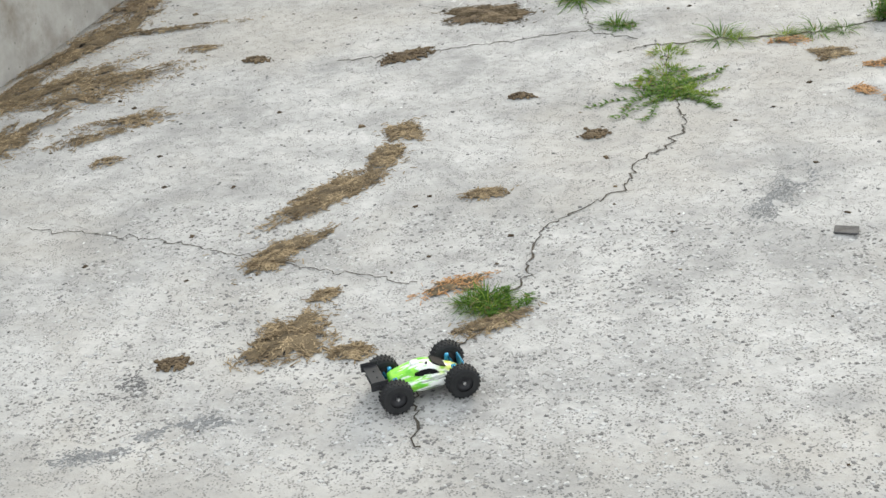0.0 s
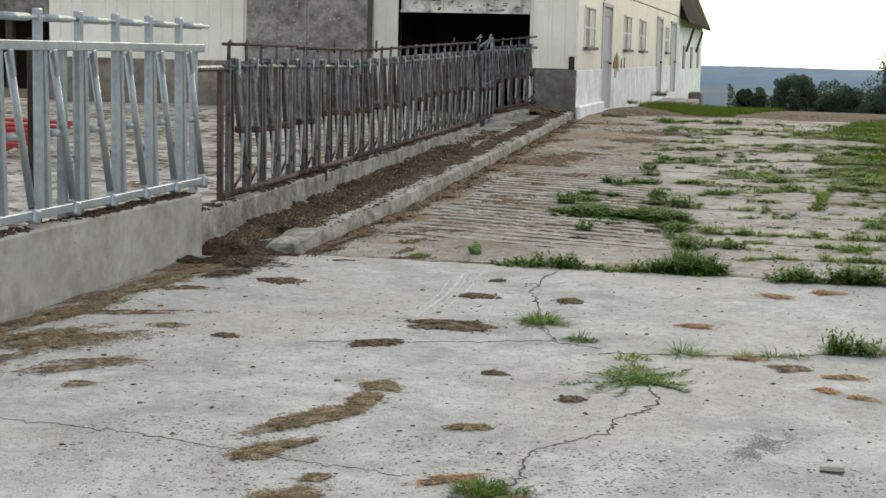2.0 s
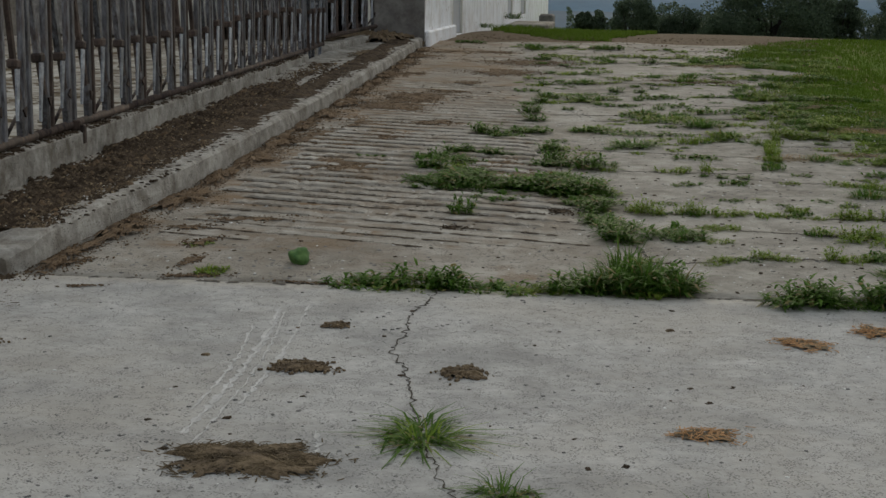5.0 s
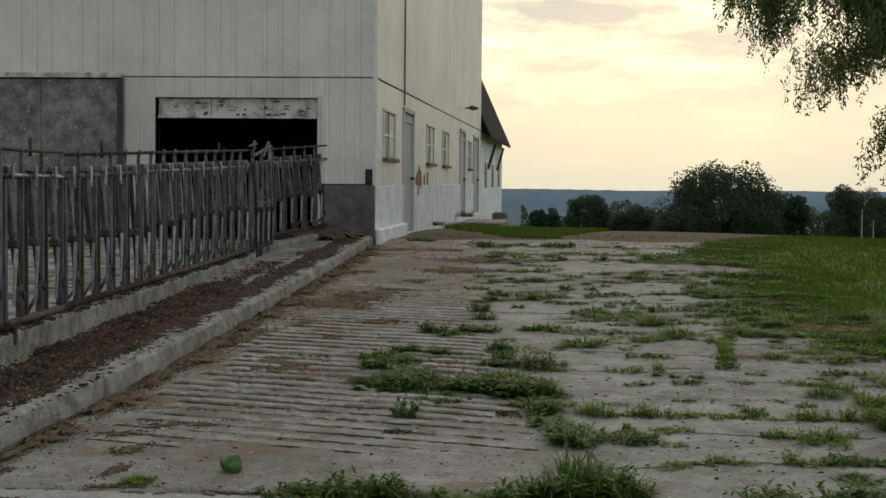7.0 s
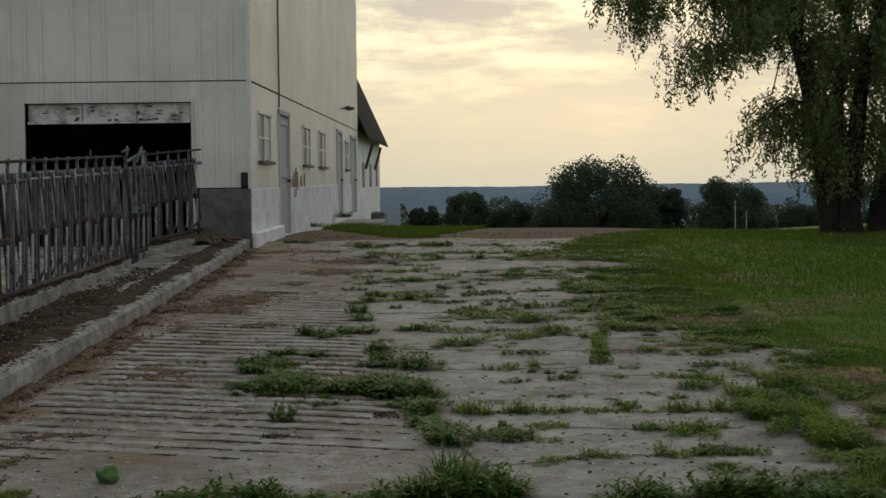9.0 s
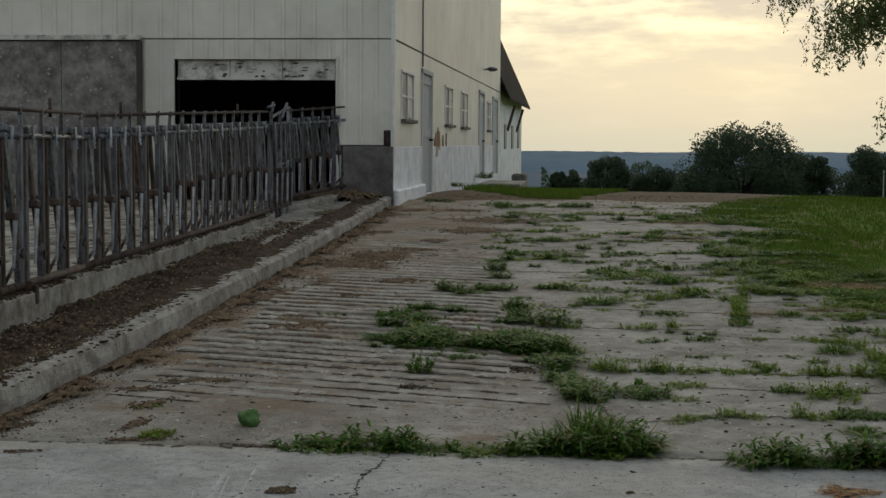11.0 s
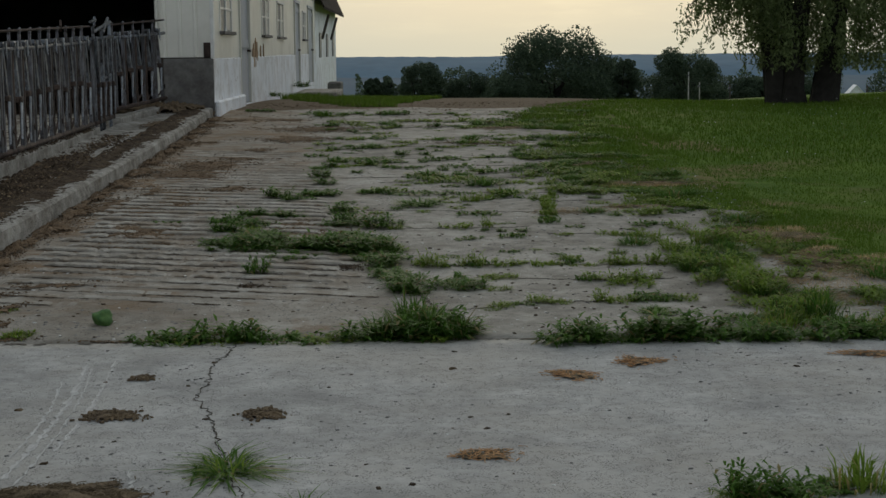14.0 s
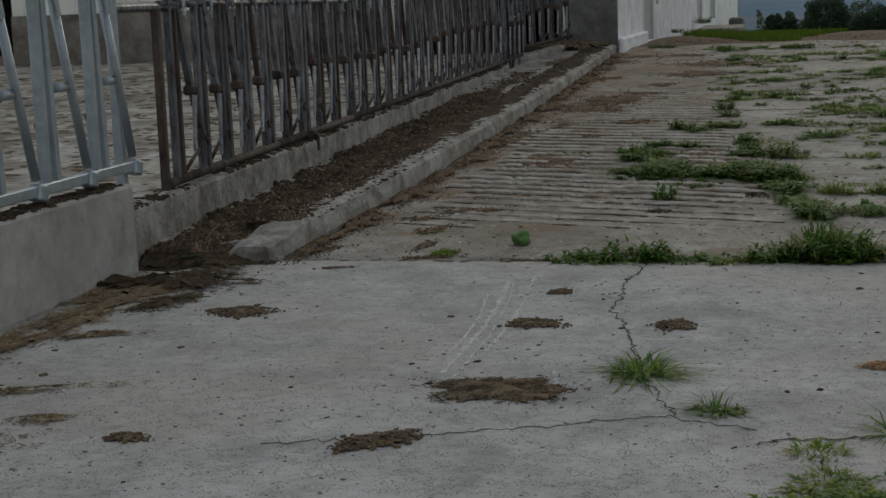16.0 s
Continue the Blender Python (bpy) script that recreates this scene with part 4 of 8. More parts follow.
def new_panel(y0, stalls, pitch=0.60):
    """A galvanised panel of several headlocks, running towards +y from y0."""
    fence = thing("headlock_panel", None, None, "new galvanised steel cattle headlock panel on a concrete wall", "fence", "new cattle fence")
    y1 = y0 + stalls * pitch
    for rail, h, s in (("base_rail", ZLOW, 0.06), ("top_rail", ZTOP, 0.065)):
        bm = bmesh.new()
        box(bm, ZX - 0.025, ZX + 0.03, y0, y1 - 0.01, h - s / 2, h + s / 2, 0.006)
        part(rail, bm, ZINC, fence)
    bm = bmesh.new()
    tube(bm, (ZX, y0 + 0.02, ZROD), (ZX, y1 + 0.12, ZROD), 0.015)
    part("lock_rod", bm, ZINC, fence, smooth=True)
    for leg in (y0 + 0.2, y1 - 0.05):
        bm = bmesh.new()
        box(bm, ZX - 0.09, ZX - 0.03, leg - 0.03, leg + 0.03, 0.40, ZTOP + 0.02, 0.006)
        part("leg", bm, ZINC, fence)
    for i in range(stalls):
        y = y0 + 0.1 + i * pitch
        shared("post", zpost, fence, bar((ZX - 0.006, y, ZLOW), (ZX - 0.006, y, ZROD + 0.06)))
        shared("post", zthin, fence, bar((ZX, y + 0.12, ZLOW), (ZX, y + 0.07, ZTOP)))
        shared("lock_bar", zlock, fence, bar((ZX + 0.012, y + 0.46, ZLOW + 0.06), (ZX + 0.012, y + 0.17, ZTOP - 0.05)))
        shared("bracket", zbracket, fence, Matrix.Translation((ZX + 0.01, y + 0.47, ZLOW - 0.055)) @ Matrix.Rotation(radians(-14), 4, "X"))
        shared("mid_bar", zlock, fence, bar((ZX, y + 0.12, 1.12), (ZX, y + 0.33, 1.12)))
        shared("latch", zlatch, fence, Matrix.Translation((ZX + 0.04, y + 0.19, ZTOP - 0.2)) @ Matrix.Rotation(radians(14), 4, "X"))
        shared("sleeve", zsleeve, fence, bar((ZX, y + 0.08, ZROD), (ZX, y + 0.45, ZROD)))
        shared("tail", rod_data, fence, bar((ZX - 0.03, y + 0.14, ZLOW + 0.03), (ZX - 0.05, y + 0.02, ZLOW + 0.34)))
    return fence


for k in range(4):
    new_panel(7.75 - 2.40 * (k + 1), 4)
bm = bmesh.new()
box(bm, -4.16, -4.09, 5.02, 5.09, 0.3, 1.75, 0.006)
thing("steel_post", bm, RUST, "rusty red-brown steel post behind the galvanised panel", "post")
# ---- things across the yard ----
RED = surface("red_gate_paint", (0.30, 0.035, 0.03), (0.45, 0.06, 0.05), 2.0, 20.0, 0.5, 0.1, 0.002)
GREEN = surface("green_gate_paint", (0.03, 0.10, 0.05), (0.05, 0.16, 0.08), 2.0, 20.0, 0.5, 0.1, 0.002)


def tube_gate(name, at, turn, lie, material, label, width=3.6):
    """A steel tube farm gate; lie is how far it is tipped over."""
    g = thing(name, None, None, label, "gate")
    g.matrix_world = Matrix.Translation(at) @ Matrix.Rotation(radians(turn), 4, "Z") @ Matrix.Rotation(radians(lie), 4, "X")
    for h in (0.05, 0.27, 0.49, 0.71, 0.93, 1.15):
        bm = bmesh.new()
        tube(bm, (0, 0, h), (width, 0, h), 0.025, sides=8)
        part("rail", bm, material, g, smooth=True)
    for x in (0, width * 0.33, width * 0.66, width):
        bm = bmesh.new()
        tube(bm, (x, 0.03, 0.03), (x, 0.03, 1.17), 0.022, sides=8)
        part("upright", bm, material, g, smooth=True)
    return g


for i in range(3):
    tube_gate("red_gate", (-12.6 + 0.3 * i, 12.6 + 0.5 * i, 0.28 + 0.09 * i), 6 - 8 * i, -78, RED, "red steel tube gate lying on a pile in the yard")
for x, y, t in ((-16.0, 19.2, 2), (-19.7, 19.4, -3), (-23.4, 19.0, 3)):
    tube_gate("green_gate", (x, y, 0.47), t, 0, GREEN, "green steel tube gate standing across the yard")

shed = thing("open_shed", None, None, "dark open-fronted cattle shed with a low metal roof", "shed")
bm = bmesh.new()
vs = [bm.verts.new(p) for p in ((-40, 33, 3.6), (-14.2, 33, 3.35), (-14.2, 46, 4.2), (-40, 46, 6.2), (-40, 33, 3.8), (-14.2, 33, 3.5), (-14.2, 46, 4.35), (-40, 46, 6.4))]
for f in ((3, 2, 1, 0), (4, 5, 6, 7), (0, 1, 5, 4), (1, 2, 6, 5), (2, 3, 7, 6), (3, 0, 4, 7)):
    bm.faces.new([vs[i] for i in f])
part("roof", bm, ROOF_DARK, shed, "dark low-pitched roof")
bm = bmesh.new()
box(bm, -40, -14.4, 45.6, 45.8, 0, 4.0)
part("back_wall", bm, DARK_WOOD, shed)
bm = bmesh.new()
box(bm, -40, -14.4, 33.1, 33.2, 2.3, 3.4)
part("fascia", bm, PLYWOOD, shed)
for i in range(6):
    bm = bmesh.new()
    box(bm, -39 + 4.9 * i, -38.8 + 4.9 * i, 33.2, 33.4, 0, 3.4, 0.01)
    part("post", bm, DARK_WOOD, shed)
bm = bmesh.new()
tube(bm, (-20, 44, 4.0), (-20, 44, 8.0), 0.04)
thing("antenna_mast", bm, OLD_STEEL, "thin grey antenna mast above the shed", "mast")

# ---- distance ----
# the blue of distant haze is painted into the hill colours
HILL = surface("haze_tinted_hill", (0.045, 0.105, 0.165), (0.085, 0.160, 0.225), 0.004, 0.05, 1.0, 0.0, 0.01)
ridge_xs = spread([(-3200, -600, 60), (-600, 1500, 7), (1500, 3400, 60)])


def ridge(name, y, crest, low, vary, seed, material, label):
    verts, faces = [], []
    for x in ridge_xs:
        top = crest + vary * noise.noise(Vector((x * 0.0011, seed, 0))) + 0.25 * vary * noise.noise(Vector((x * 0.009, seed, 2))) + 0.9 * noise.noise(Vector((x * 0.045, seed, 5))) + 0.5 * noise.noise(Vector((x * 0.12, seed, 6)))
        for f, dy in ((0.0, 0.0), (0.5, 180.0), (1.0, 420.0), (0.0, 1000.0)):
            verts.append((x, y + dy + 0.00003 * x * x * -1.0, low + (top - low) * f))
    for i in range(len(ridge_xs) - 1):
        for j in range(3):
            a = i * 4 + j
            faces.append((a, a + 4, a + 5, a + 1))
    data = bpy.data.meshes.new(name)
    data.from_pydata(verts, [], faces)
    data.materials.append(material)
    for p in data.polygons:
        p.use_smooth = True
    return tagged(new(name, data), label, "hills", kind="structure")


ridge("hills", 2500, -13.0, -75.0, 5.0, 3.3, HILL, "distant wooded ridge across the valley, tinted blue for haze")
# this nearer slope has less haze blue painted in
HILL_NEAR = surface("haze_tinted_slope", (0.036, 0.076, 0.118), (0.066, 0.115, 0.155), 0.006, 0.06, 1.0, 0.0, 0.01)
ridge("lower_hills", 1500, -33.0, -75.0, 6.0, 8.1, HILL_NEAR, "lower wooded slope in the valley, tinted for haze")

# leaf colour lightened and blued to paint in the haze of distance
HAZED_TREE_LEAF = leaf_material("haze_tinted_leaves", (0.046, 0.070, 0.048), (0.105, 0.140, 0.085))
WILLOW_LEAF = leaf_material("willow_leaves", (0.088, 0.118, 0.050), (0.235, 0.285, 0.120))


def leaf_cloud(name, points, size, material, parent=None, droop=0.0, seed=1):
    """Many single leaves, each a bent pair of triangles, at the given points."""
    rng = np.random.default_rng(seed)
    n = len(points)
    pts = np.asarray(points, float)
    ax = rng.normal(size=(n, 3))
    ax[:, 2] -= droop
    ax /= np.linalg.norm(ax, axis=1, keepdims=True)
    bx = np.cross(ax, rng.normal(size=(n, 3)))
    bx /= np.linalg.norm(bx, axis=1, keepdims=True)
    s = size * rng.uniform(0.6, 1.4, (n, 1))
    wide = 0.34 if droop == 0 else 0.17
    quad = np.stack([pts - ax * s * 0.5, pts + bx * s * wide, pts + ax * s * 0.5, pts - bx * s * wide], 1).reshape(-1, 3)
    data = bpy.data.meshes.new(name)
    data.from_pydata(quad.tolist(), [], np.arange(4 * n).reshape(n, 4).tolist())
    data.materials.append(material)
    ob = new(name, data)
    ob.parent = parent
    return ob


def limb(bm, points, r0, r1, sides=9):
    """A tapered branch through the points."""
    rings = []
    for i, p in enumerate(points):
        p = Vector(p)
        d = (Vector(points[min(i + 1, len(points) - 1)]) - Vector(points[max(i - 1, 0)])).normalized()
        a = d.orthogonal().normalized()
        b = d.cross(a)
        r = r0 + (r1 - r0) * i / (len(points) - 1)
        rings.append([bm.verts.new(p + (a * math.cos(t) + b * math.sin(t)) * r * (1 + 0.12 * math.sin(3 * t + i))) for t in [2 * math.pi * k / sides for k in range(sides)]])
    for u, v in zip(rings, rings[1:]):
        for k in range(sides):
            bm.faces.new((u[k], u[(k + 1) % sides], v[(k + 1) % sides], v[k]))
    bm.faces.new(rings[-1])


def broad_tree(x, y, top, width, seed, label, leaves=42000, squat=1.0):
    """A broadleaf tree: trunk, forked limbs, and a crown of leaf clumps with gaps."""
    z = land(x, y) - 0.1
    h = top - z
    tree = thing("tree", None, None, label, "tree", "distant trees")
    tree.location = (x, y, z)
    rng = np.random.default_rng(seed)
    bm = bmesh.new()
    limb(bm, [(0, 0, 0), (0.05 * h * 0.2, 0, h * 0.2), (0, 0, h * 0.42)], h * 0.035, h * 0.024)
    for k in range(7):
        a = k * 0.9 + seed
        limb(bm, [(0, 0, h * (0.22 + 0.03 * k)), (width * 0.18 * math.cos(a), width * 0.18 * math.sin(a), h * 0.55), (width * 0.33 * math.cos(a), width * 0.33 * math.sin(a), h * (0.7 + 0.15 * math.sin(k)))], h * 0.016, h * 0.004, 6)
    part("trunk", bm, BARK, tree)
    pts = []
    clumps = 135
    for k in range(clumps):
        u = rng.normal(size=3)
        u /= np.linalg.norm(u)
        r = rng.uniform(0.10 if k % 3 == 0 else 0.6, 1.0) ** 0.5
        c = np.array([np.sign(u[0]) * abs(u[0]) ** 0.8 * width * 0.46 * r, u[1] * width * 0.45 * r, h * (0.48 + 0.42 * np.sign(u[2]) * abs(u[2]) ** 0.7 * r * squat)])
        cr = width * rng.uniform(0.09, 0.165)
        m = leaves // clumps
        v = rng.normal(size=(m, 3))
        v /= np.linalg.norm(v, axis=1, keepdims=True)
        pts.append(c + v * cr * rng.uniform(0.35, 1.0, (m, 1)) ** 0.5 * np.array([1, 1, 0.85]))
    leaf_cloud("crown", np.concatenate(pts), max(0.15, width * 0.020), HAZED_TREE_LEAF, tree, seed=seed)
    return tree


for x, y, top, width, seed, word in ((13.5, 150, 3.7, 11.2, 1, "large round dark-green tree"), (0.7, 152, 0.9, 4.6, 2, "small dark-green tree"), (5.4, 156, -0.3, 5.2, 3, "low spreading dark tree"),
                                     (20.0, 152, 1.2, 4.2, 4, "dark tree behind a field"), (25.6, 148, 1.9, 6.2, 5, "dark-green leaning tree"), (-4.2, 160, -0.7, 2.0, 6, "small hazy tree"), (-2.8, 162, -0.6, 1.8, 11, "small hazy tree"),
                                     (29.2, 154, -1.7, 4.0, 7, "low dark tree"), (35.0, 160, -1.3, 5.0, 8, "low dark tree"), (9.0, 146, -0.6, 4.4, 9, "low dark tree"), (17.8, 152, 1.0, 4.6, 10, "dark tree"), (40.0, 158, -1.4, 4.4, 12, "low dark tree")):
    broad_tree(x, y, top, width, seed, word + " on the hillside")
rng = np.random.default_rng(77)
hx = rng.uniform(-6, 60, 60000)
hx = np.where((hx > 44.2) & (hx < 47.4), hx - 9.0, hx)
hy = 162 + rng.uniform(-2, 2, 60000)
hz = np.array([land(a, b) for a, b in zip(hx, hy)]) + rng.uniform(0, 1, 60000) ** 0.9 * (6.4 + 0.7 * np.sin(hx * 0.5) + 0.5 * np.sin(hx * 1.7) + 0.25 * np.sin(hx * 4.1))
tagged(leaf_cloud("hedgerow", np.stack([hx, hy, hz], 1), 0.26, HAZED_TREE_LEAF, seed=5), "dark hedgerow at the far edge of the field", "hedge", kind="stuff")


def crown_foot(dx):
    """Height of the lowest foliage of the willow's upper crown, along its width."""
    return float(np.interp(dx, (-5.2, -4.8, -4.2, -3.7, -3.4, -2.5, -2.1, -1.3, -0.8, 0.6, 1.2, 3.0), (5.0, 4.5, 3.9, 3.5, 2.75, 2.85, 3.6, 3.5, 3.0, 2.6, 2.4, 2.8)))


def willow(x, y):
    """A big weeping willow: leaning trunks, crooked limbs and hanging clumps of narrow leaves with gaps between."""
    z = land(x, y) - 0.15
    tree = thing("willow_tree", None, None, "large weeping willow with dark leaning trunks and hanging foliage", "tree")
    tree.location = (x, y, z)
    rng = np.random.default_rng(21)
    trunks = [((-0.50, 0, 0), (-0.58, 0.05, 0.9), (-0.72, 0.1, 2.0), (-1.20, 0.2, 3.9), (-1.05, 0.2, 5.4), (-1.5, 0.1, 7.6), 0.24), ((-0.16, 0.25, 0), (-0.25, 0.3, 1.2), (-0.40, 0.3, 2.4), (-0.15, 0.4, 4.4), (0.1, 0.5, 8.6), 0.20),
              ((-0.32, -0.2, 0), (-0.22, -0.25, 1.3), (-0.10, -0.3, 2.6), (0.26, -0.5, 4.4), (0.5, -0.8, 8.0), 0.19), ((0.34, 0, 0), (0.48, -0.05, 1.2), (0.60, -0.1, 2.2), (0.95, -0.2, 3.6), (2.0, -0.3, 7.4), 0.25)]
    for *pts, r in trunks:
        bm = bmesh.new()
        limb(bm, pts, r * 1.12, r * 0.26)
        part("trunk", bm, BARK, tree)
    bm = bmesh.new()
    limb(bm, [(-0.30, 0.02, -0.2), (-0.30, 0, 0.25), (-0.30, 0, 0.5)], 0.42, 0.24, 12)
    part("root_flare", bm, BARK, tree)

    def branch(path, r):
        bm = bmesh.new()
        limb(bm, path, r, 0.008, 6)
        part("limb", bm, BARK, tree)

    clumps = []
    # crooked limbs through the crown
    for i in range(40):
        t = trunks[(0, 0, 1, 3, 2)[i % 5]]
        start = Vector(t[3]).lerp(Vector(t[4]), rng.uniform(0.1, 1.0))
        far_x = rng.uniform(-5.0, -1.6) if i % 5 < 2 else rng.uniform(-3.2, 3.6)
        far_y = rng.uniform(-2.4, 2.4)
        end_z = crown_foot(far_x) + rng.uniform(0.5, 3.0)
        end = Vector((far_x, far_y, end_z))
        mid = start.lerp(end, 0.45) + Vector((rng.normal() * 0.15, rng.normal() * 0.15, rng.uniform(0.1, 0.7)))
        low = start.lerp(mid, 0.5) + Vector(rng.normal(size=3) * 0.10)
        out = mid.lerp(end, 0.55) + Vector(rng.normal(size=3) * 0.14) + Vector((0, 0, 0.2))
        path = [start, low, mid, out, end]
        branch(path, rng.uniform(0.035, 0.075))
        for k in np.linspace(1.3, 4.0, 13):
            j = min(3, int(k))
            p = path[j].lerp(path[j + 1], k - j) + Vector(rng.normal(size=3) * 0.22)
            if p.z > crown_foot(p.x) + 0.3:
                clumps.append((p, rng.uniform(0.3, 0.85)))
    # fill of the crown, thinned so that the sky shows through
    while len(clumps) < 1520:
        p = Vector((-4.8 + 4.9 * rng.uniform(0, 1) ** 0.62 if rng.random() < 0.66 else rng.uniform(-0.4, 3.6), rng.normal() * 1.1, 0))
        p.z = crown_foot(p.x) + 0.35 + rng.uniform(0, 1) ** 1.4 * max(0.8, 5.4 - abs(p.x + 0.3) * 0.75)
        if noise.noise(Vector((p.x * 1.1, 3.0, p.z * 1.3))) + 0.4 * noise.noise(Vector((p.x * 2.9, 7.0, p.z * 2.9))) < rng.uniform(-0.12, 0.30):
            continue
        clumps.append((p, rng.uniform(0.25, 0.8)))
    for i in range(300):
        p = Vector((rng.uniform(-1.7, 3.4), rng.normal() * 1.2, rng.uniform(3.9, 7.6)))
        clumps.append((p, rng.uniform(0.35, 0.9)))
    # the bare hooked twig and the low bough over the lawn
    branch([Vector((-1.15, 0.1, 3.55)), Vector((-1.55, -0.1, 3.2)), Vector((-1.68, -0.1, 2.65)), Vector((-2.1, -0.1, 2.5))], 0.018)
    branch([Vector((-1.2, 0.1, 3.75)), Vector((-1.6, 0.0, 3.95)), Vector((-1.9, 0.0, 3.9)), Vector((-2.3, 0.0, 3.4))], 0.11)
    for i in range(7):
        far = Vector((rng.uniform(-2.3, -1.5), rng.uniform(-0.7, 0.7), rng.uniform(1.9, 2.5)))
        path = [Vector((-0.72, 0.1, 2.2)), Vector((-1.05, far.y * 0.4, 2.5)), far.lerp(Vector((-1.05, far.y, 2.7)), 0.5), far]
        branch(path, 0.03)
        for k in np.linspace(0.8, 3.0, 7):
            j = min(2, int(k))
            clumps.append((path[j].lerp(path[j + 1], k - j) + Vector(rng.normal(size=3) * 0.16), rng.uniform(0.3, 0.75)))
    for i in range(16):
        p = Vector((rng.uniform(-2.2, -0.8), rng.normal() * 0.5, 0))
        p.z = rng.uniform(1.55, 2.45) + 0.25 * (p.x + 1.5)
        clumps.append((p, rng.uniform(0.25, 0.7)))
    # curtain round the trunks
    for i in range(215):
        p = Vector((rng.uniform(-1.1, 2.4), rng.normal() * 0.9, rng.uniform(1.6, 4.2)))
        clumps.append((p, rng.uniform(0.5, 1.3)))
    for i in range(130):
        p = Vector((rng.uniform(-1.0, 2.2), rng.normal() * 0.9, rng.uniform(1.0, 2.6)))
        clumps.append((p, rng.uniform(0.4, 1.0)))
    # long thin strands that hang from the crown's edge
    for i in range(60):
        dx = rng.uniform(-4.9, 1.5)
        clumps.append((Vector((dx, rng.normal() * 1.0, crown_foot(dx) + rng.uniform(0.5, 0.9))), rng.uniform(0.5, 1.0)))
    pts = []
    for p, drop in clumps:
        for s in range(rng.integers(2, 5)):
            base = np.array(p) + rng.normal(size=3) * np.array([0.10, 0.12, 0.10])
            fall = min(drop * rng.uniform(0.5, 1.25), max(0.2, base[2] - 0.75))
            n = int(46 * fall) + 9
            f = np.linspace(0, 1, n)[:, None]
            sway = rng.normal(size=2) * 0.10
            line = base + f * np.array([sway[0], sway[1], -fall])
            pts.append(line + rng.normal(size=(n, 3)) * (0.075 * (1 - 0.6 * f)))
    leaf_cloud("foliage", np.concatenate(pts), 0.088, WILLOW_LEAF, tree, droop=1.1, seed=3)
    return tree


willow(7.5, 29.4)

STRAW_POLE = surface("bleached_pole_wood", (0.30, 0.28, 0.25), (0.46, 0.44, 0.40), 2.0, 12.0, 0.9, 0.2, 0.004)
for px, py, top, r in ((21.1, 120.0, -0.36, 0.05), (21.95, 120.0, -1.16, 0.045), (24.3, 120.0, -1.3, 0.06), (34.9, 120.0, -1.5, 0.08), (38.5, 120.0, -1.12, 0.16)):
    bm = bmesh.new()
    z = land(px, py)
    tube(bm, (px, py, z - 0.2), (px, py, top), r, r * 0.85)
    pole = thing("utility_pole", bm, STRAW_POLE if r in (0.05, 0.045) else DARK_WOOD, "slim utility post beyond the lawn", "post")
    bm = bmesh.new()
    tube(bm, (px - 0.14, py, top - 0.35), (px + 0.05, py, top - 0.25), 0.06)
    part("cap", bm, OLD_STEEL, pole)


def cottage(name, x, y, w, d, h, roof_h, turn, roof_mat, label, openings):
    """A plain gabled outbuilding seen far off: walls, roof, doors and windows."""
    z = land(x, y)
    house = thing(name, None, None, label, "building")
    house.matrix_world = Matrix.Translation((x, y, z)) @ Matrix.Rotation(radians(turn), 4, "Z")
    bm = bmesh.new()
    vs = [bm.verts.new((sx * w / 2, sy * d / 2, hz)) for sx in (-1, 1) for sy, hz in ((-1, -0.5), (-1, h), (0, h + roof_h), (1, h), (1, -0.5))]
    bm.faces.new(vs[:5])
    bm.faces.new(list(reversed(vs[5:])))
    for i in range(5):
        bm.faces.new((vs[i], vs[5 + i], vs[5 + (i + 1) % 5], vs[(i + 1) % 5]))
    bmesh.ops.recalc_face_normals(bm, faces=bm.faces)
    part("wall", bm, WHITEWASH, house)
    for s in (-1, 1):
        bm = bmesh.new()
        q = [bm.verts.new((sx * (w / 2 + 0.25), s * (d / 2 + 0.3) * f, h + roof_h * (1 - f * (d / 2 + 0.3) / (d / 2)) + o)) for o in (0.03, 0.13) for sx, f in ((-1, 0), (1, 0), (1, 1), (-1, 1))]
        for f in ((0, 1, 2, 3), (7, 6, 5, 4), (0, 4, 5, 1), (1, 5, 6, 2), (2, 6, 7, 3), (3, 7, 4, 0)):
            bm.faces.new([q[i] for i in f])
        bmesh.ops.recalc_face_normals(bm, faces=bm.faces)
        part("roof", bm, roof_mat, house)
    for name2, x0, x1, z0, z1 in openings:
        bm = bmesh.new()
        box(bm, x0, x1, -d / 2 - 0.05, -d / 2 + 0.02, z0, z1, 0.01)
        part(name2, bm, GLASS_DARK if name2 == "window" else DARK_WOOD, house)
    return house


SLATE = surface("grey_blue_metal_roof", (0.20, 0.24, 0.27), (0.30, 0.34, 0.37), 0.5, 4.0, 0.5, 0.1, 0.003)
cottage("white_house", 70.6, 250, 5.0, 3.6, 7.3, 1.9, 80, WHITEWASH, "small white gabled shed beyond the lawn", [("window", -0.4, 0.4, 0.7, 1.3)])
cottage("garage", 24.0, 45.0, 12.0, 6.0, 2.5, 1.5, -10, SLATE, "white garage with a grey-blue metal roof and open bays", [("bay_door", -3.2, -0.4, 0, 2.1), ("bay_door", 0.6, 4.8, 0, 2.1), ("window", -5.4, -4.8, 0.9, 1.9)])


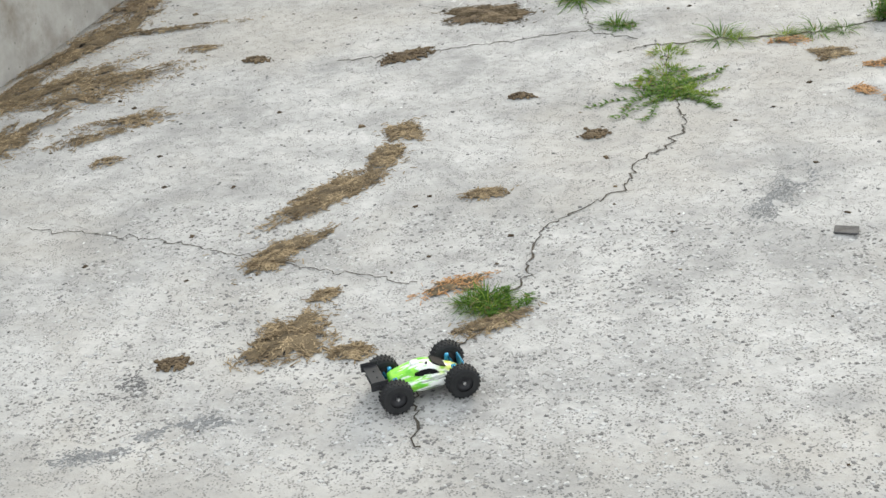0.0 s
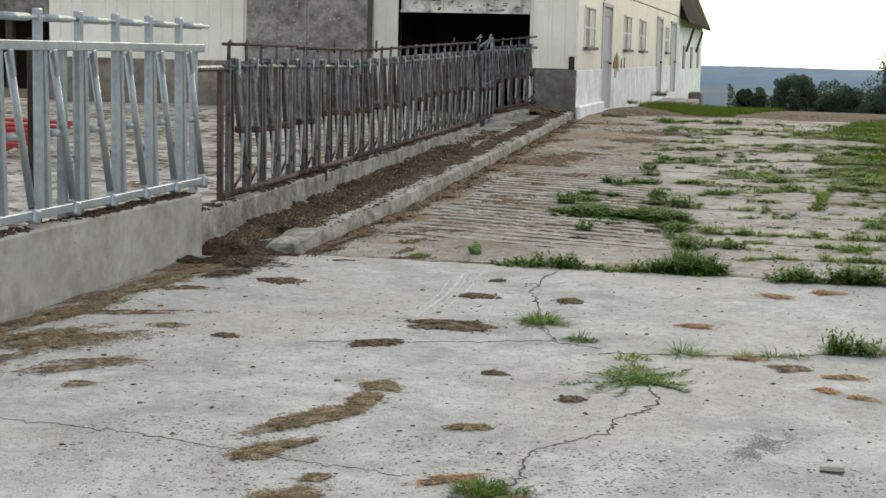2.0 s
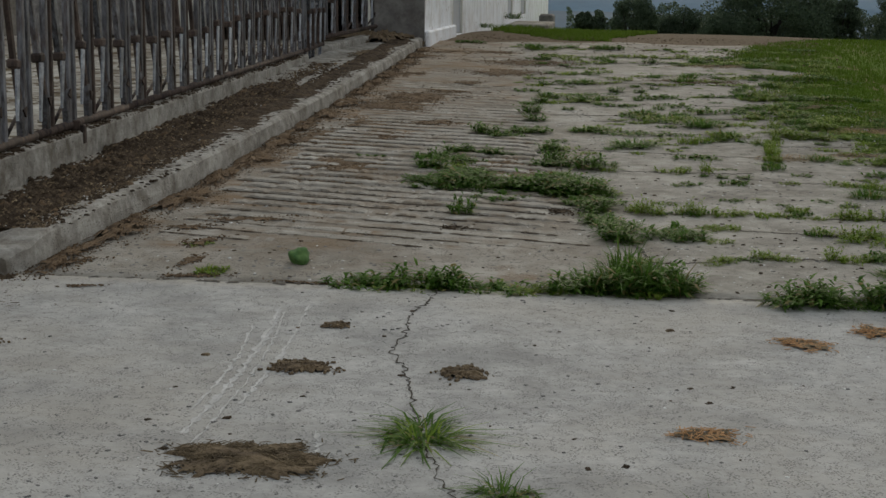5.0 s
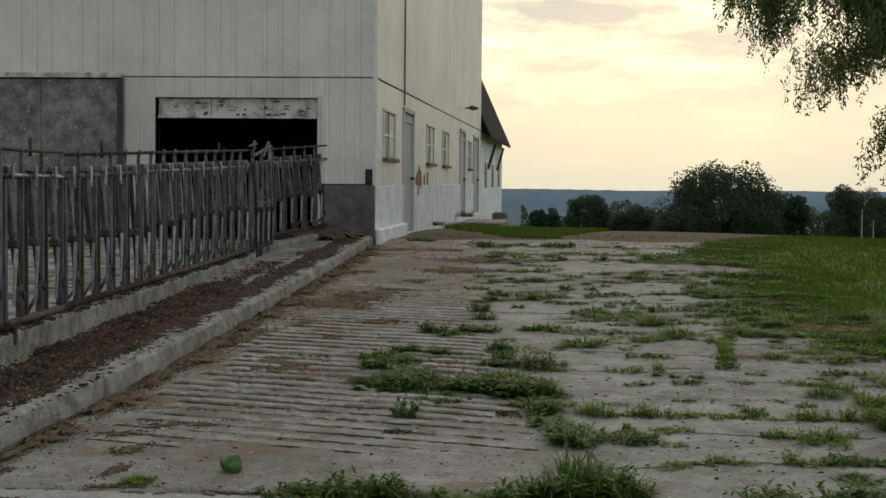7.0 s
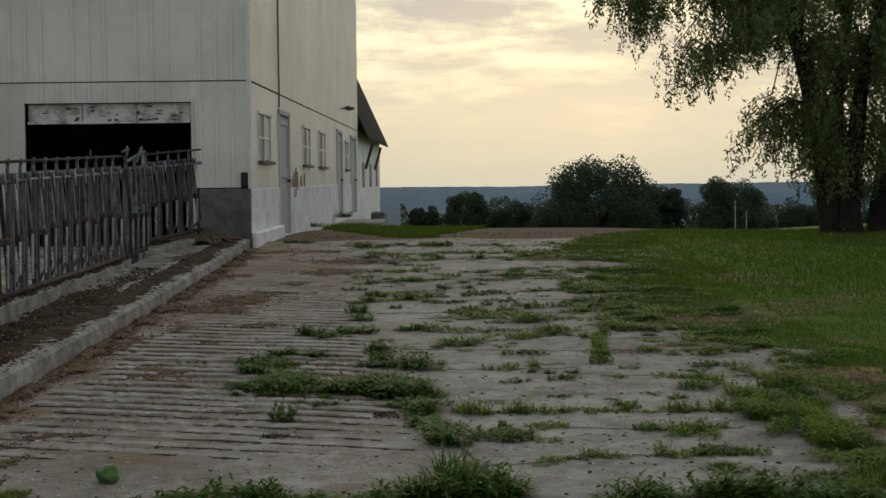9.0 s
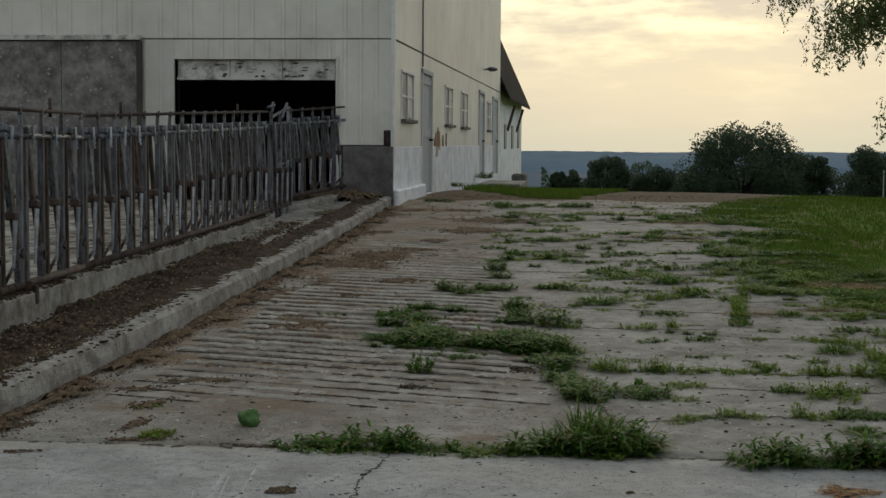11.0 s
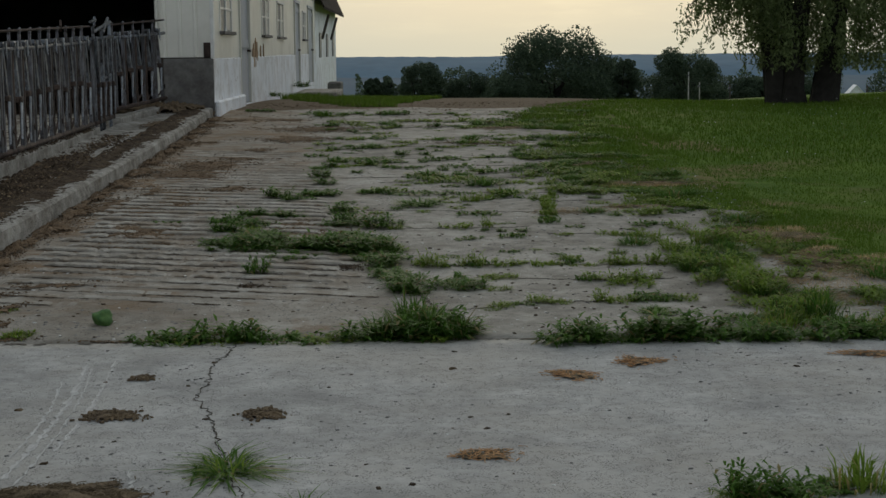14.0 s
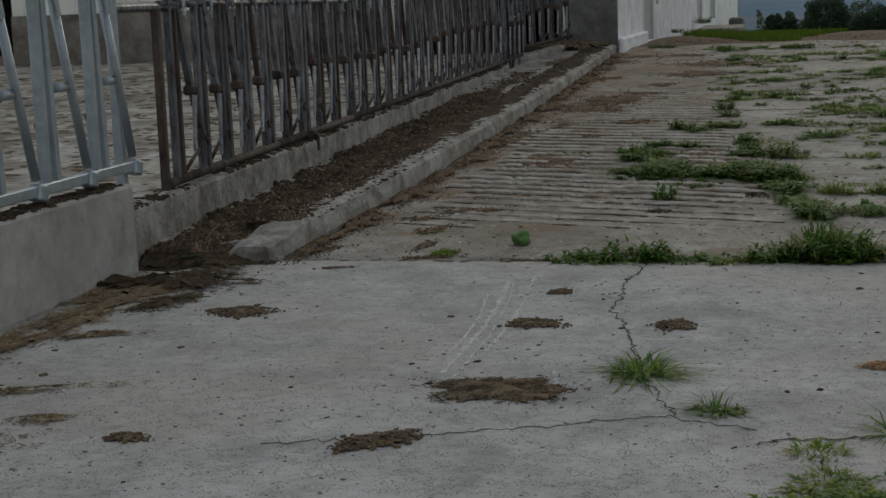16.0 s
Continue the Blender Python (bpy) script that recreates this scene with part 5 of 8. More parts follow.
def spruce(x, y, h, seed):
    z = land(x, y) - 0.1
    tree = thing("spruce_tree", None, None, "tall dark spruce behind the garage", "tree", "spruces")
    tree.location = (x, y, z)
    bm = bmesh.new()
    limb(bm, [(0, 0, 0), (0, 0, h * 0.5), (0, 0, h * 0.97)], 0.22, 0.03, 8)
    part("trunk", bm, BARK, tree)
    rng = np.random.default_rng(seed)
    pts = []
    for k in range(150):
        f = rng.uniform(0.08, 0.98)
        a = rng.uniform(0, 2 * math.pi)
        reach = (1 - f) * h * 0.26 + 0.2
        g = np.linspace(0.1, 1, 34)[:, None]
        pts.append(np.array([0, 0, f * h]) + g * np.array([math.cos(a) * reach, math.sin(a) * reach, -0.25 * reach]) + rng.normal(size=(34, 3)) * 0.09 + np.array([0, 0, 0.25]) * g ** 3)
    leaf_cloud("branches", np.concatenate(pts), 0.28, HAZED_TREE_LEAF, tree, seed=seed)


spruce(25.5, 55, 10.5, 31)
spruce(30.0, 56, 11.5, 32)


# ---- litter on the concrete ----
STRAW_LIGHT = surface("pale_straw", (0.095, 0.062, 0.032), (0.43, 0.325, 0.19), 8.0, 60.0, 0.9, 0.4, 0.004)
STRAW_RUST = surface("orange_dead_grass", (0.33, 0.17, 0.07), (0.56, 0.33, 0.16), 8.0, 60.0, 0.9, 0.4, 0.004)
DIRT = surface("brown_dirt", (0.068, 0.044, 0.025), (0.205, 0.135, 0.076), 5.0, 40.0, 0.95, 0.9, 0.012, speck=(0.36, 0.27, 0.15), speck_scale=80, speck_at=0.2)
RIDGE_CONCRETE = surface("worn_ridge_concrete", (0.215, 0.194, 0.160), (0.450, 0.420, 0.364), 1.6, 12.0, 0.92, 0.8, 0.009, stain=(0.165, 0.115, 0.068), stain_amount=0.9, speck=(0.16, 0.14, 0.115), speck_scale=60, speck_at=0.4)
STONE = surface("grey_stones", (0.10, 0.095, 0.09), (0.26, 0.25, 0.235), 6.0, 40.0, 0.9, 0.4, 0.004)
DUNG = surface("dried_dung", (0.075, 0.052, 0.032), (0.20, 0.145, 0.085), 7.0, 50.0, 0.95, 0.9, 0.012, speck=(0.34, 0.26, 0.15), speck_scale=70, speck_at=0.22)


def floor_height(x, y):
    if x < KERB_X + min(0.0, kerb_shift(y)) - 0.04 and y > 8.0:
        return slope(y) + 0.10
    return pad_height(x, y) if y < SEAM else ramp_height(x, y)


def litter_patch(name, x, y, length, width, turn, seed, material, label, high=0.018, flakes=160, straw=None, lobes=0.35, category="debris", whole=1.25, bit=1.0):
    """A ragged low heap of chaff or dung: an uneven skin whose rim breaks up, strewn with flakes and stalks."""
    rng = random.Random(seed)
    ca, sa = math.cos(radians(turn)), math.sin(radians(turn))
    heap = tagged(new(name), label, category, "litter on the concrete")
    heap.location = (x, y, floor_height(x, y))

    def edge(a):
        p = Vector((math.cos(a) * 1.3, math.sin(a) * 1.3, seed * 1.7))
        return max(0.35, 1.0 + lobes * 1.5 * noise.noise(p) + lobes * 0.8 * noise.noise(p * 2.7) + 0.20 * noise.noise(p * 7.0) + 0.16 * noise.noise(p * 17.0))

    def at(u, v):
        px, py = u * length / 2, v * width / 2
        return px * ca - py * sa, px * sa + py * ca

    bm = bmesh.new()
    n, rings = 96, 12
    last = None
    mid = bm.verts.new((0, 0, high))
    for r in range(1, rings + 1):
        f = r / rings
        ring = []
        for k in range(n):
            a = 2 * math.pi * k / n
            e = edge(a) * f * (1 + 0.06 * rng.uniform(-1, 1))
            px, py = at(math.cos(a) * e, math.sin(a) * e)
            h = high * (1 - f ** 2.2) * (0.75 + 0.9 * noise.noise(Vector((px * 14, py * 14, seed)))) + 0.004
            z = floor_height(x + px, y + py) - heap.location.z + (h if r < rings else -0.003)
            ring.append(bm.verts.new((px, py, max(z, -0.02) if r == rings else z)))
        for k in range(n):
            if last:
                mid_co = (last[k].co + ring[(k + 1) % n].co) / 2
                tear = noise.noise(Vector((mid_co.x * 11, mid_co.y * 11, seed))) + 0.8 * noise.noise(Vector((mid_co.x * 34, mid_co.y * 34, seed)))
                if tear < whole - 1.75 * f ** 2.2:
                    bm.faces.new((last[k], ring[k], ring[(k + 1) % n], last[(k + 1) % n]))
            elif whole > 1.0:
                bm.faces.new((mid, ring[k], ring[(k + 1) % n]))
        last = ring
    bmesh.ops.delete(bm, geom=[v for v in bm.verts if not v.link_faces], context="VERTS")
    bmesh.ops.recalc_face_normals(bm, faces=bm.faces)
    part("crust", bm, material, heap, smooth=True)
    verts, faces = [], []
    for i in range(flakes):
        a = rng.uniform(0, 2 * math.pi)
        f = rng.uniform(0.02, 1.0) ** 0.5 * (1.0 if rng.random() < 0.78 else rng.uniform(1.0, 1.5))
        e = edge(a) * f
        px, py = at(math.cos(a) * e, math.sin(a) * e)
        inside = max(0.0, 1 - f ** 2)
        z = floor_height(x + px, y + py) - heap.location.z + high * inside * 0.85 + 0.005
        s = rng.uniform(0.006, 0.022) * bit
        sx, sy, sz = (rng.uniform(0.005, 0.024), rng.uniform(0.0009, 0.0026), 0.001) if straw else (s * 0.75, s * 0.5, s * 0.3)
        turn_flake = Euler((rng.uniform(-0.3, 0.3), rng.uniform(-0.3, 0.3), rng.uniform(0, 6.3))).to_matrix()
        base = len(verts)
        for p in ((-sx, -sy, -sz), (sx, -sy, -sz), (sx, sy, -sz), (-sx, sy, -sz), (-sx * 0.8, -sy * 0.8, sz), (sx * 0.8, -sy * 0.7, sz), (sx * 0.7, sy * 0.8, sz), (-sx * 0.9, sy * 0.7, sz)):
            q = turn_flake @ Vector(p)
            verts.append((px + q.x, py + q.y, z + q.z))
        faces += [tuple(base + v for v in q) for q in ((4, 5, 6, 7), (0, 1, 5, 4), (1, 2, 6, 5), (2, 3, 7, 6), (3, 0, 4, 7))]
    data = bpy.data.meshes.new("chaff_stuff")
    data.from_pydata(verts, [], faces)
    data.materials.append(straw or material)
    bits = new("chaff_stuff", data)
    bits.parent = heap
    bits["kind"] = "stuff"
    return heap


# chaff heaps where they lie on the pad: x, y, length, width, turn
CHAFF = [(-1.30, 2.28, 0.74, 0.17, 62), (-1.17, 2.72, 0.30, 0.14, 80), (-1.17, 3.04, 0.24, 0.15, 105), (-1.30, 1.69, 0.40, 0.12, 62), (-1.33, 1.55, 0.18, 0.09, 15), (-1.00, 0.95, 0.38, 0.21, 75), (-0.98, 1.30, 0.12, 0.06, 60), (-0.70, 0.86, 0.16, 0.10, 20),
         (-0.57, 2.32, 0.19, 0.09, 20), (-0.22, 1.12, 0.32, 0.10, 40), (0.89, 4.20, 0.19, 0.14, 10)]
for i, (x, y, l, w, t) in enumerate(CHAFF):
    litter_patch("chaff_heap", x, y, l * 1.08, w * 1.35, t, 20 + i, STRAW_DIRT, "brown chaff and dried dung caked on the concrete", 0.014, int(5200 * l * w) + 130, STRAW_LIGHT, 0.45)
DUNGS = [(-1.22, 4.93, 0.56, 0.36, -3), (-1.50, 4.15, 0.36, 0.16, 42), (-1.28, 6.16, 0.27, 0.16, 0), (-0.64, 6.18, 0.17, 0.20, 0), (-0.67, 3.55, 0.12, 0.07, 0), (-0.18, 3.04, 0.11, 0.10, 0),
         (-2.81, 6.35, 0.34, 0.22, 10), (-1.29, 6.94, 0.13, 0.10, 0), (-2.42, 4.13, 0.16, 0.10, 0), (-1.38, 0.70, 0.12, 0.10, 30)]
for i, (x, y, l, w, t) in enumerate(DUNGS):
    litter_patch("dung_pat", x, y, l, w, t, 50 + i, DUNG, "flat dark-brown dried dung pat on the concrete", 0.020 if l > 0.3 else 0.014, int(3400 * l * w) + 60, STRAW_DIRT if l > 0.45 else None, 0.30 if l > 0.45 else 0.45, whole=1.7 if l > 0.45 else 1.02, bit=0.7)
STRAWS = [(-0.45, 1.43, 0.30, 0.16, 28), (0.29, 5.47, 0.22, 0.16, 10), (0.76, 6.92, 0.20, 0.26, 60), (1.13, 7.22, 0.26, 0.22, -20), (2.37, 7.36, 0.42, 0.14, 0), (1.18, 4.04, 0.24, 0.11, 0),
          (1.07, 3.66, 0.14, 0.10, -30), (1.25, 3.53, 0.13, 0.09, -20), (2.10, 4.32, 0.55, 0.26, 20), (1.84, 3.88, 0.15, 0.12, 0), (0.66, 4.42, 0.24, 0.10, 12), (2.5, 9.0, 0.7, 0.6, 10), (2.6, 11.5, 0.75, 0.5, -10), (2.38, 9.55, 0.5, 0.35, 0), (2.35, 14.7, 0.9, 0.3, 0), (2.85, 10.2, 0.8, 1.2, 0), (2.9, 11.3, 0.6, 0.4, 0), (1.25, 12.8, 0.5, 0.25, 0), (1.9, 13.1, 0.7, 0.25, 0), (1.2, 20.9, 1.1, 0.5, 0), (1.75, 16.4, 0.8, 0.4, 20)]
for i, (x, y, l, w, t) in enumerate(STRAWS):
    litter_patch("straw_patch", x, y, l, w, t, 80 + i, STRAW_DIRT, "dead orange-brown grass lying on the concrete", 0.012, int(1500 * l * w) + 90, STRAW_RUST if y < 7.8 else STRAW_LIGHT, 0.6, whole=0.95 if y < 7.8 else 0.35)
WALL_LITTER = [(-3.42, 3.72, 0.85, 0.42, 60), (-3.12, 3.82, 0.62, 0.26, 40), (-3.28, 3.45, 0.60, 0.24, 35), (-2.78, 3.16, 0.50, 0.20, 30), (-2.88, 2.90, 0.42, 0.15, 50), (-2.65, 2.59, 0.14, 0.09, 30), (-3.30, 4.68, 0.80, 0.10, 18), (-2.85, 4.34, 0.22, 0.10, 10),
               (-3.72, 3.30, 1.10, 0.28, 84), (-3.70, 4.35, 1.20, 0.26, 84), (-3.68, 5.35, 1.05, 0.30, 86), (-3.60, 6.15, 0.85, 0.40, 84), (-3.62, 6.75, 0.70, 0.40, 80), (-3.40, 2.75, 0.90, 0.30, 72), (-3.60, 2.05, 1.0, 0.35, 80), (-3.35, 5.75, 0.35, 0.10, 30)]
for i, (x, y, l, w, t) in enumerate(WALL_LITTER):
    litter_patch("dirt_drift", x, y, l * 1.1, w * 1.2, t, 120 + i, DUNG if i in (10, 11, 12) else STRAW_DIRT, "dark dirt and chaff drifted along the foot of the wall", 0.018, int(2600 * l * w) + 90, STRAW_LIGHT, 0.7, whole=0.42 if i < 8 else 0.95)
for i, (x, y, l, w, t) in enumerate([(-3.50, 7.12, 1.05, 0.62, 20), (-3.52, 7.72, 0.75, 0.42, 0), (-3.3, 6.6, 0.5, 0.22, 70)]):
    litter_patch("soil_heap", x, y, l, w, t, 150 + i, SOIL, "dark crumbly soil spilling from the end of the feed bunk", 0.05 - 0.015 * i, 700, STRAW_DIRT, 0.5, whole=0.9)
for i, (x, y, l, w, t) in enumerate([(-2.30, 9.6, 0.8, 0.26, 15), (-2.1, 11.2, 0.75, 0.35, 10), (-2.65, 13.4, 0.5, 1.2, 0), (-1.75, 14.5, 0.6, 0.5, 10), (-0.95, 12.1, 0.75, 0.9, 0), (-0.85, 11.6, 0.7, 0.7, 0), (-2.2, 16.6, 0.8, 1.4, 10), (-1.2, 21.0, 1.5, 1.1, 0),
                                     (-0.4, 10.2, 0.2, 0.3, 20), (-1.05, 9.5, 0.16, 0.2, 0), (0.0, 9.6, 0.12, 0.4, 10), (-1.5, 19.5, 1.0, 0.9, 0), (0.9, 18.8, 1.4, 0.6, 0), (-1.1, 8.15, 0.5, 0.12, 5), (-2.45, 8.85, 0.30, 0.16, 60), (-2.36, 8.35, 0.42, 0.10, 75), (-2.22, 8.02, 0.50, 0.10, 10), (-2.95, 8.25, 0.35, 0.16, 40), (-1.62, 7.95, 0.62, 0.05, -3), (-2.72, 7.62, 0.26, 0.06, 10), (-2.62, 9.25, 0.35, 0.2, 20), (-2.05, 11.9, 0.7, 0.5, 10), (-2.35, 13.0, 0.6, 0.6, 0)]):
    litter_patch("dirt_patch", x, y, l, w, t, 170 + i, SOIL if i in (8, 9, 10) else DIRT, "brown dirt and dung smeared over the ramp", 0.007, int(420 * l * w) + 60, None, 0.6, whole=0.50, bit=0.5)
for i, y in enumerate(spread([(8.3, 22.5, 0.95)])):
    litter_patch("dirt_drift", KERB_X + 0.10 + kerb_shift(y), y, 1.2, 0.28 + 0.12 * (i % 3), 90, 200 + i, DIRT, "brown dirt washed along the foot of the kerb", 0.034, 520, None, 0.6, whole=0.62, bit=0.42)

litter_patch("soil_heap", -3.60, 23.0, 1.3, 1.2, 60, 260, DUNG, "brown dirt heaped against the barn corner", 0.12, 60, None, 0.35)
litter_patch("soil_heap", -3.3, 20.6, 1.6, 0.5, 85, 261, DUNG, "brown dirt lying on the bunk floor by the barn", 0.03, 60, None, 0.5)
dirt_rnd = random.Random(12)
for i in range(16):
    y = dirt_rnd.uniform(11.5, 23.5)
    litter_patch("dirt_patch", KERB_X + 0.35 + dirt_rnd.uniform(0, 1.4) * (0.5 + (y - 11) / 16), y, dirt_rnd.uniform(0.35, 1.0), dirt_rnd.uniform(0.3, 0.9), dirt_rnd.uniform(-20, 90), 230 + i, DIRT, "brown dirt and dung smeared over the ramp", 0.006, 260, None, 0.7, whole=0.55, bit=0.35)

# dirt trodden over the top of the kerb
def kerb_dirt(x, y):
    x -= kerb_shift(y)
    cover = noise.noise(Vector((x * 3.0, y * 1.4, 21.0))) + 0.7 * noise.noise(Vector((x * 9.0, y * 7.0, 22.0))) + 0.4 * noise.noise(Vector((x * 25.0, y * 22.0, 23.0)))
    return slope(y) + 0.146 + kerb_lift(y) + 0.010 * noise.noise(Vector((x * 38.0, y * 36.0, 24.0))) + 0.020 * noise.noise(Vector((x * 13.0, y * 11.0, 27.0))) + 0.012 * max(-2.0, min(1.0, cover * 2.0 + (KERB_X - float(np.interp(y, (8.3, 9.2, 10.2, 12.0, 16.0), (0.38, 0.32, 0.26, 0.22, 0.14))) - x) / 0.10))


tagged(grid_mesh("kerb_dirt", spread([(KERB_X - 0.36, KERB_X - 0.035, 0.018)]), spread([(8.3, 22.9, 0.035)]), kerb_dirt, SOIL, 0.05, lambda x, y: (x + kerb_shift(y), y)), "dark dirt and dung trodden over the top of the kerb", "dirt", kind="stuff")

# soil in the feed bunk
def bunk_soil(x, y):
    """Soil heaped against the fence wall, thinning out raggedly towards the kerb."""
    rim = float(np.interp(y, (8.0, 8.6, 9.2, 10.2, 11.5, 14.0), (-3.60, -3.48, -3.32, -3.16, -3.08, -3.12))) + 0.15 * noise.noise(Vector((1.0, y * 1.3, 0))) + 0.07 * noise.noise(Vector((5.0, y * 6.0, 0))) - 0.02 * max(0.0, y - 12.0)
    inner = min(1.0, max(0.0, (rim - x) / 0.30))
    front_y = 7.30 + 0.50 * min(1.0, max(0.0, (x + 3.9) / 0.7)) + 0.14 * noise.noise(Vector((x * 4, y * 4, 2)))
    start = min(1.0, max(0.0, (y - front_y) / 0.42))
    start -= 0.42 * min(1.0, max(0.0, (y - 14.0) / 3.0)) * (0.75 + 0.9 * noise.noise(Vector((x * 2.0, y * 1.2, 9.0))))
    lumps = 0.03 * noise.noise(Vector((x * 4, y * 2.2, 0))) + 0.028 * noise.noise(Vector((x * 11, y * 9, 3))) + 0.02 * noise.noise(Vector((x * 26, y * 24, 3)))
    return slope(y) - 0.03 + start * (0.085 + 0.05 * min(1.0, max(0.0, (x - FENCE_X - 0.05) / 0.25)) + 0.03 * inner ** 0.6 + 1.5 * lumps * max(inner, 0.45))


tagged(grid_mesh("bunk_soil", spread([(FENCE_X + 0.055, KERB_X - 0.13, 0.024)]), spread([(7.3, 19.6, 0.035)]), bunk_soil, SOIL, 0.1), "dark crumbly manure and soil filling the feed bunk", "soil", kind="stuff")

# ---- cracks, joints and ridges ----


def crack(path, width, seed, jag=0.013):
    """A jagged ribbon of dirt lying in a crack that wanders along the path."""
    rng = random.Random(seed)
    pts = []
    for (ax, ay), (bx, by) in zip(path, path[1:]):
        n = max(3, int(math.hypot(bx - ax, by - ay) / 0.026))
        for i in range(n):
            f = i / n
            pts.append((ax + (bx - ax) * f + rng.gauss(0, jag), ay + (by - ay) * f + rng.gauss(0, jag)))
    pts.append(path[-1])
    bm = bmesh.new()
    last = None
    for i, (x, y) in enumerate(pts):
        dx, dy = pts[min(i + 1, len(pts) - 1)][0] - pts[max(i - 1, 0)][0], pts[min(i + 1, len(pts) - 1)][1] - pts[max(i - 1, 0)][1]
        d = math.hypot(dx, dy) or 1.0
        w = width * rng.uniform(0.15, 1.25) / 2
        z = floor_height(x, y) + 0.004
        row = [bm.verts.new((x - dy / d * w, y + dx / d * w, z)), bm.verts.new((x, y, z - 0.002)), bm.verts.new((x + dy / d * w, y - dx / d * w, z))]
        if last:
            bm.faces.new((last[0], last[1], row[1], row[0]))
            bm.faces.new((last[1], last[2], row[2], row[1]))
        last = row
    ob = new("crack", mesh_of("crack", bm, DARK_GAP))
    ob.parent = pad
    return ob


crack([(-0.27, 0.24), (-0.31, 0.43), (-0.37, 0.52), (-0.35, 0.65), (-0.26, 1.15), (-0.17, 1.56), (-0.21, 1.77), (-0.21, 1.98), (-0.04, 2.23), (0.08, 2.41), (0.08, 2.69), (0.18, 2.87), (0.25, 3.08), (0.20, 3.35), (0.08, 3.7), (0.0, 4.2)], 0.0105, 1)
crack([(-2.68, 1.82), (-2.37, 1.79), (-2.06, 1.76), (-1.77, 1.71), (-1.36, 1.59)], 0.005, 2)
crack([(-1.36, 1.59), (-1.0, 1.52), (-0.62, 1.45)], 0.004, 3)
crack([(-1.9, 4.1), (-1.34, 4.27), (-0.98, 4.42), (-0.57, 4.60), (-0.2, 4.45)], 0.007, 4)
crack([(-0.94, 7.86), (-0.94, 7.64), (-0.99, 7.2), (-0.96, 6.81), (-0.97, 6.5), (-0.87, 6.2), (-0.78, 5.78), (-0.7, 5.3), (-0.5, 4.62)], 0.0085, 5, 0.009)
crack([(-0.2, 4.30), (0.27, 4.45), (0.67, 4.50), (1.19, 4.78), (1.96, 5.02), (2.85, 5.35)], 0.022, 6)
crack([(-2.95, SEAM + 0.004), (-2.0, SEAM - 0.002), (-1.0, SEAM + 0.004), (0.0, SEAM - 0.003), (1.5, SEAM + 0.003), (2.85, SEAM)], 0.028, 7)


def ramp_crack(path, width, seed):
    ob = crack(path, width, seed)
    ob.name = "joint"
    ob.parent = ramp
    return ob


JOINTS = (12.9, 14.1, 14.9, 15.3, 16.4, 17.1, 18.5, 19.4, 21.2, 22.0, 23.4)
for i, y in enumerate(JOINTS):
    left = 0.15 - 0.16 * (y - 8)
    a, b = left + 0.25 + 0.5 * (i * 0.37 % 1), 2.7 - 1.1 * (i * 0.61 % 1)
    ramp_crack([(a, y + 0.05), (a + (b - a) * 0.4, y - 0.05 + 0.12 * (i % 2)), (a + (b - a) * 0.7, y - 0.04), (b, y + 0.04)], 0.013 + 0.002 * (y - 8), 30 + i)
# the broken joints of the near slabs
SLABS = [[(0.0, 10.27), (0.41, 10.24), (0.83, 10.34), (1.25, 10.22), (1.95, 10.30)], [(0.45, 9.80), (0.62, 9.79), (1.09, 9.66), (1.75, 9.69)], [(0.12, 8.68), (0.50, 8.79), (0.86, 8.92), (1.39, 8.95), (1.72, 8.98)],
         [(1.08, 11.66), (1.45, 11.62), (1.72, 11.55), (1.96, 10.97)], [(1.30, 13.95), (1.22, 13.55), (1.14, 12.44), (1.04, 11.50), (1.10, 10.80), (1.14, 10.30)], [(0.45, 13.50), (0.96, 13.74), (1.33, 13.50), (2.0, 13.60)], [(-0.15, 11.95), (0.40, 11.95), (0.95, 12.02)]]
for i, line in enumerate(SLABS):
    if i != 4:
        ramp_crack(line, 0.015, 130 + i)
ramp_crack([(0.28, SEAM), (0.1, 9.0), (-0.15, 9.9), (-0.45, 11.0), (-0.75, 12.8)], 0.022, 60)

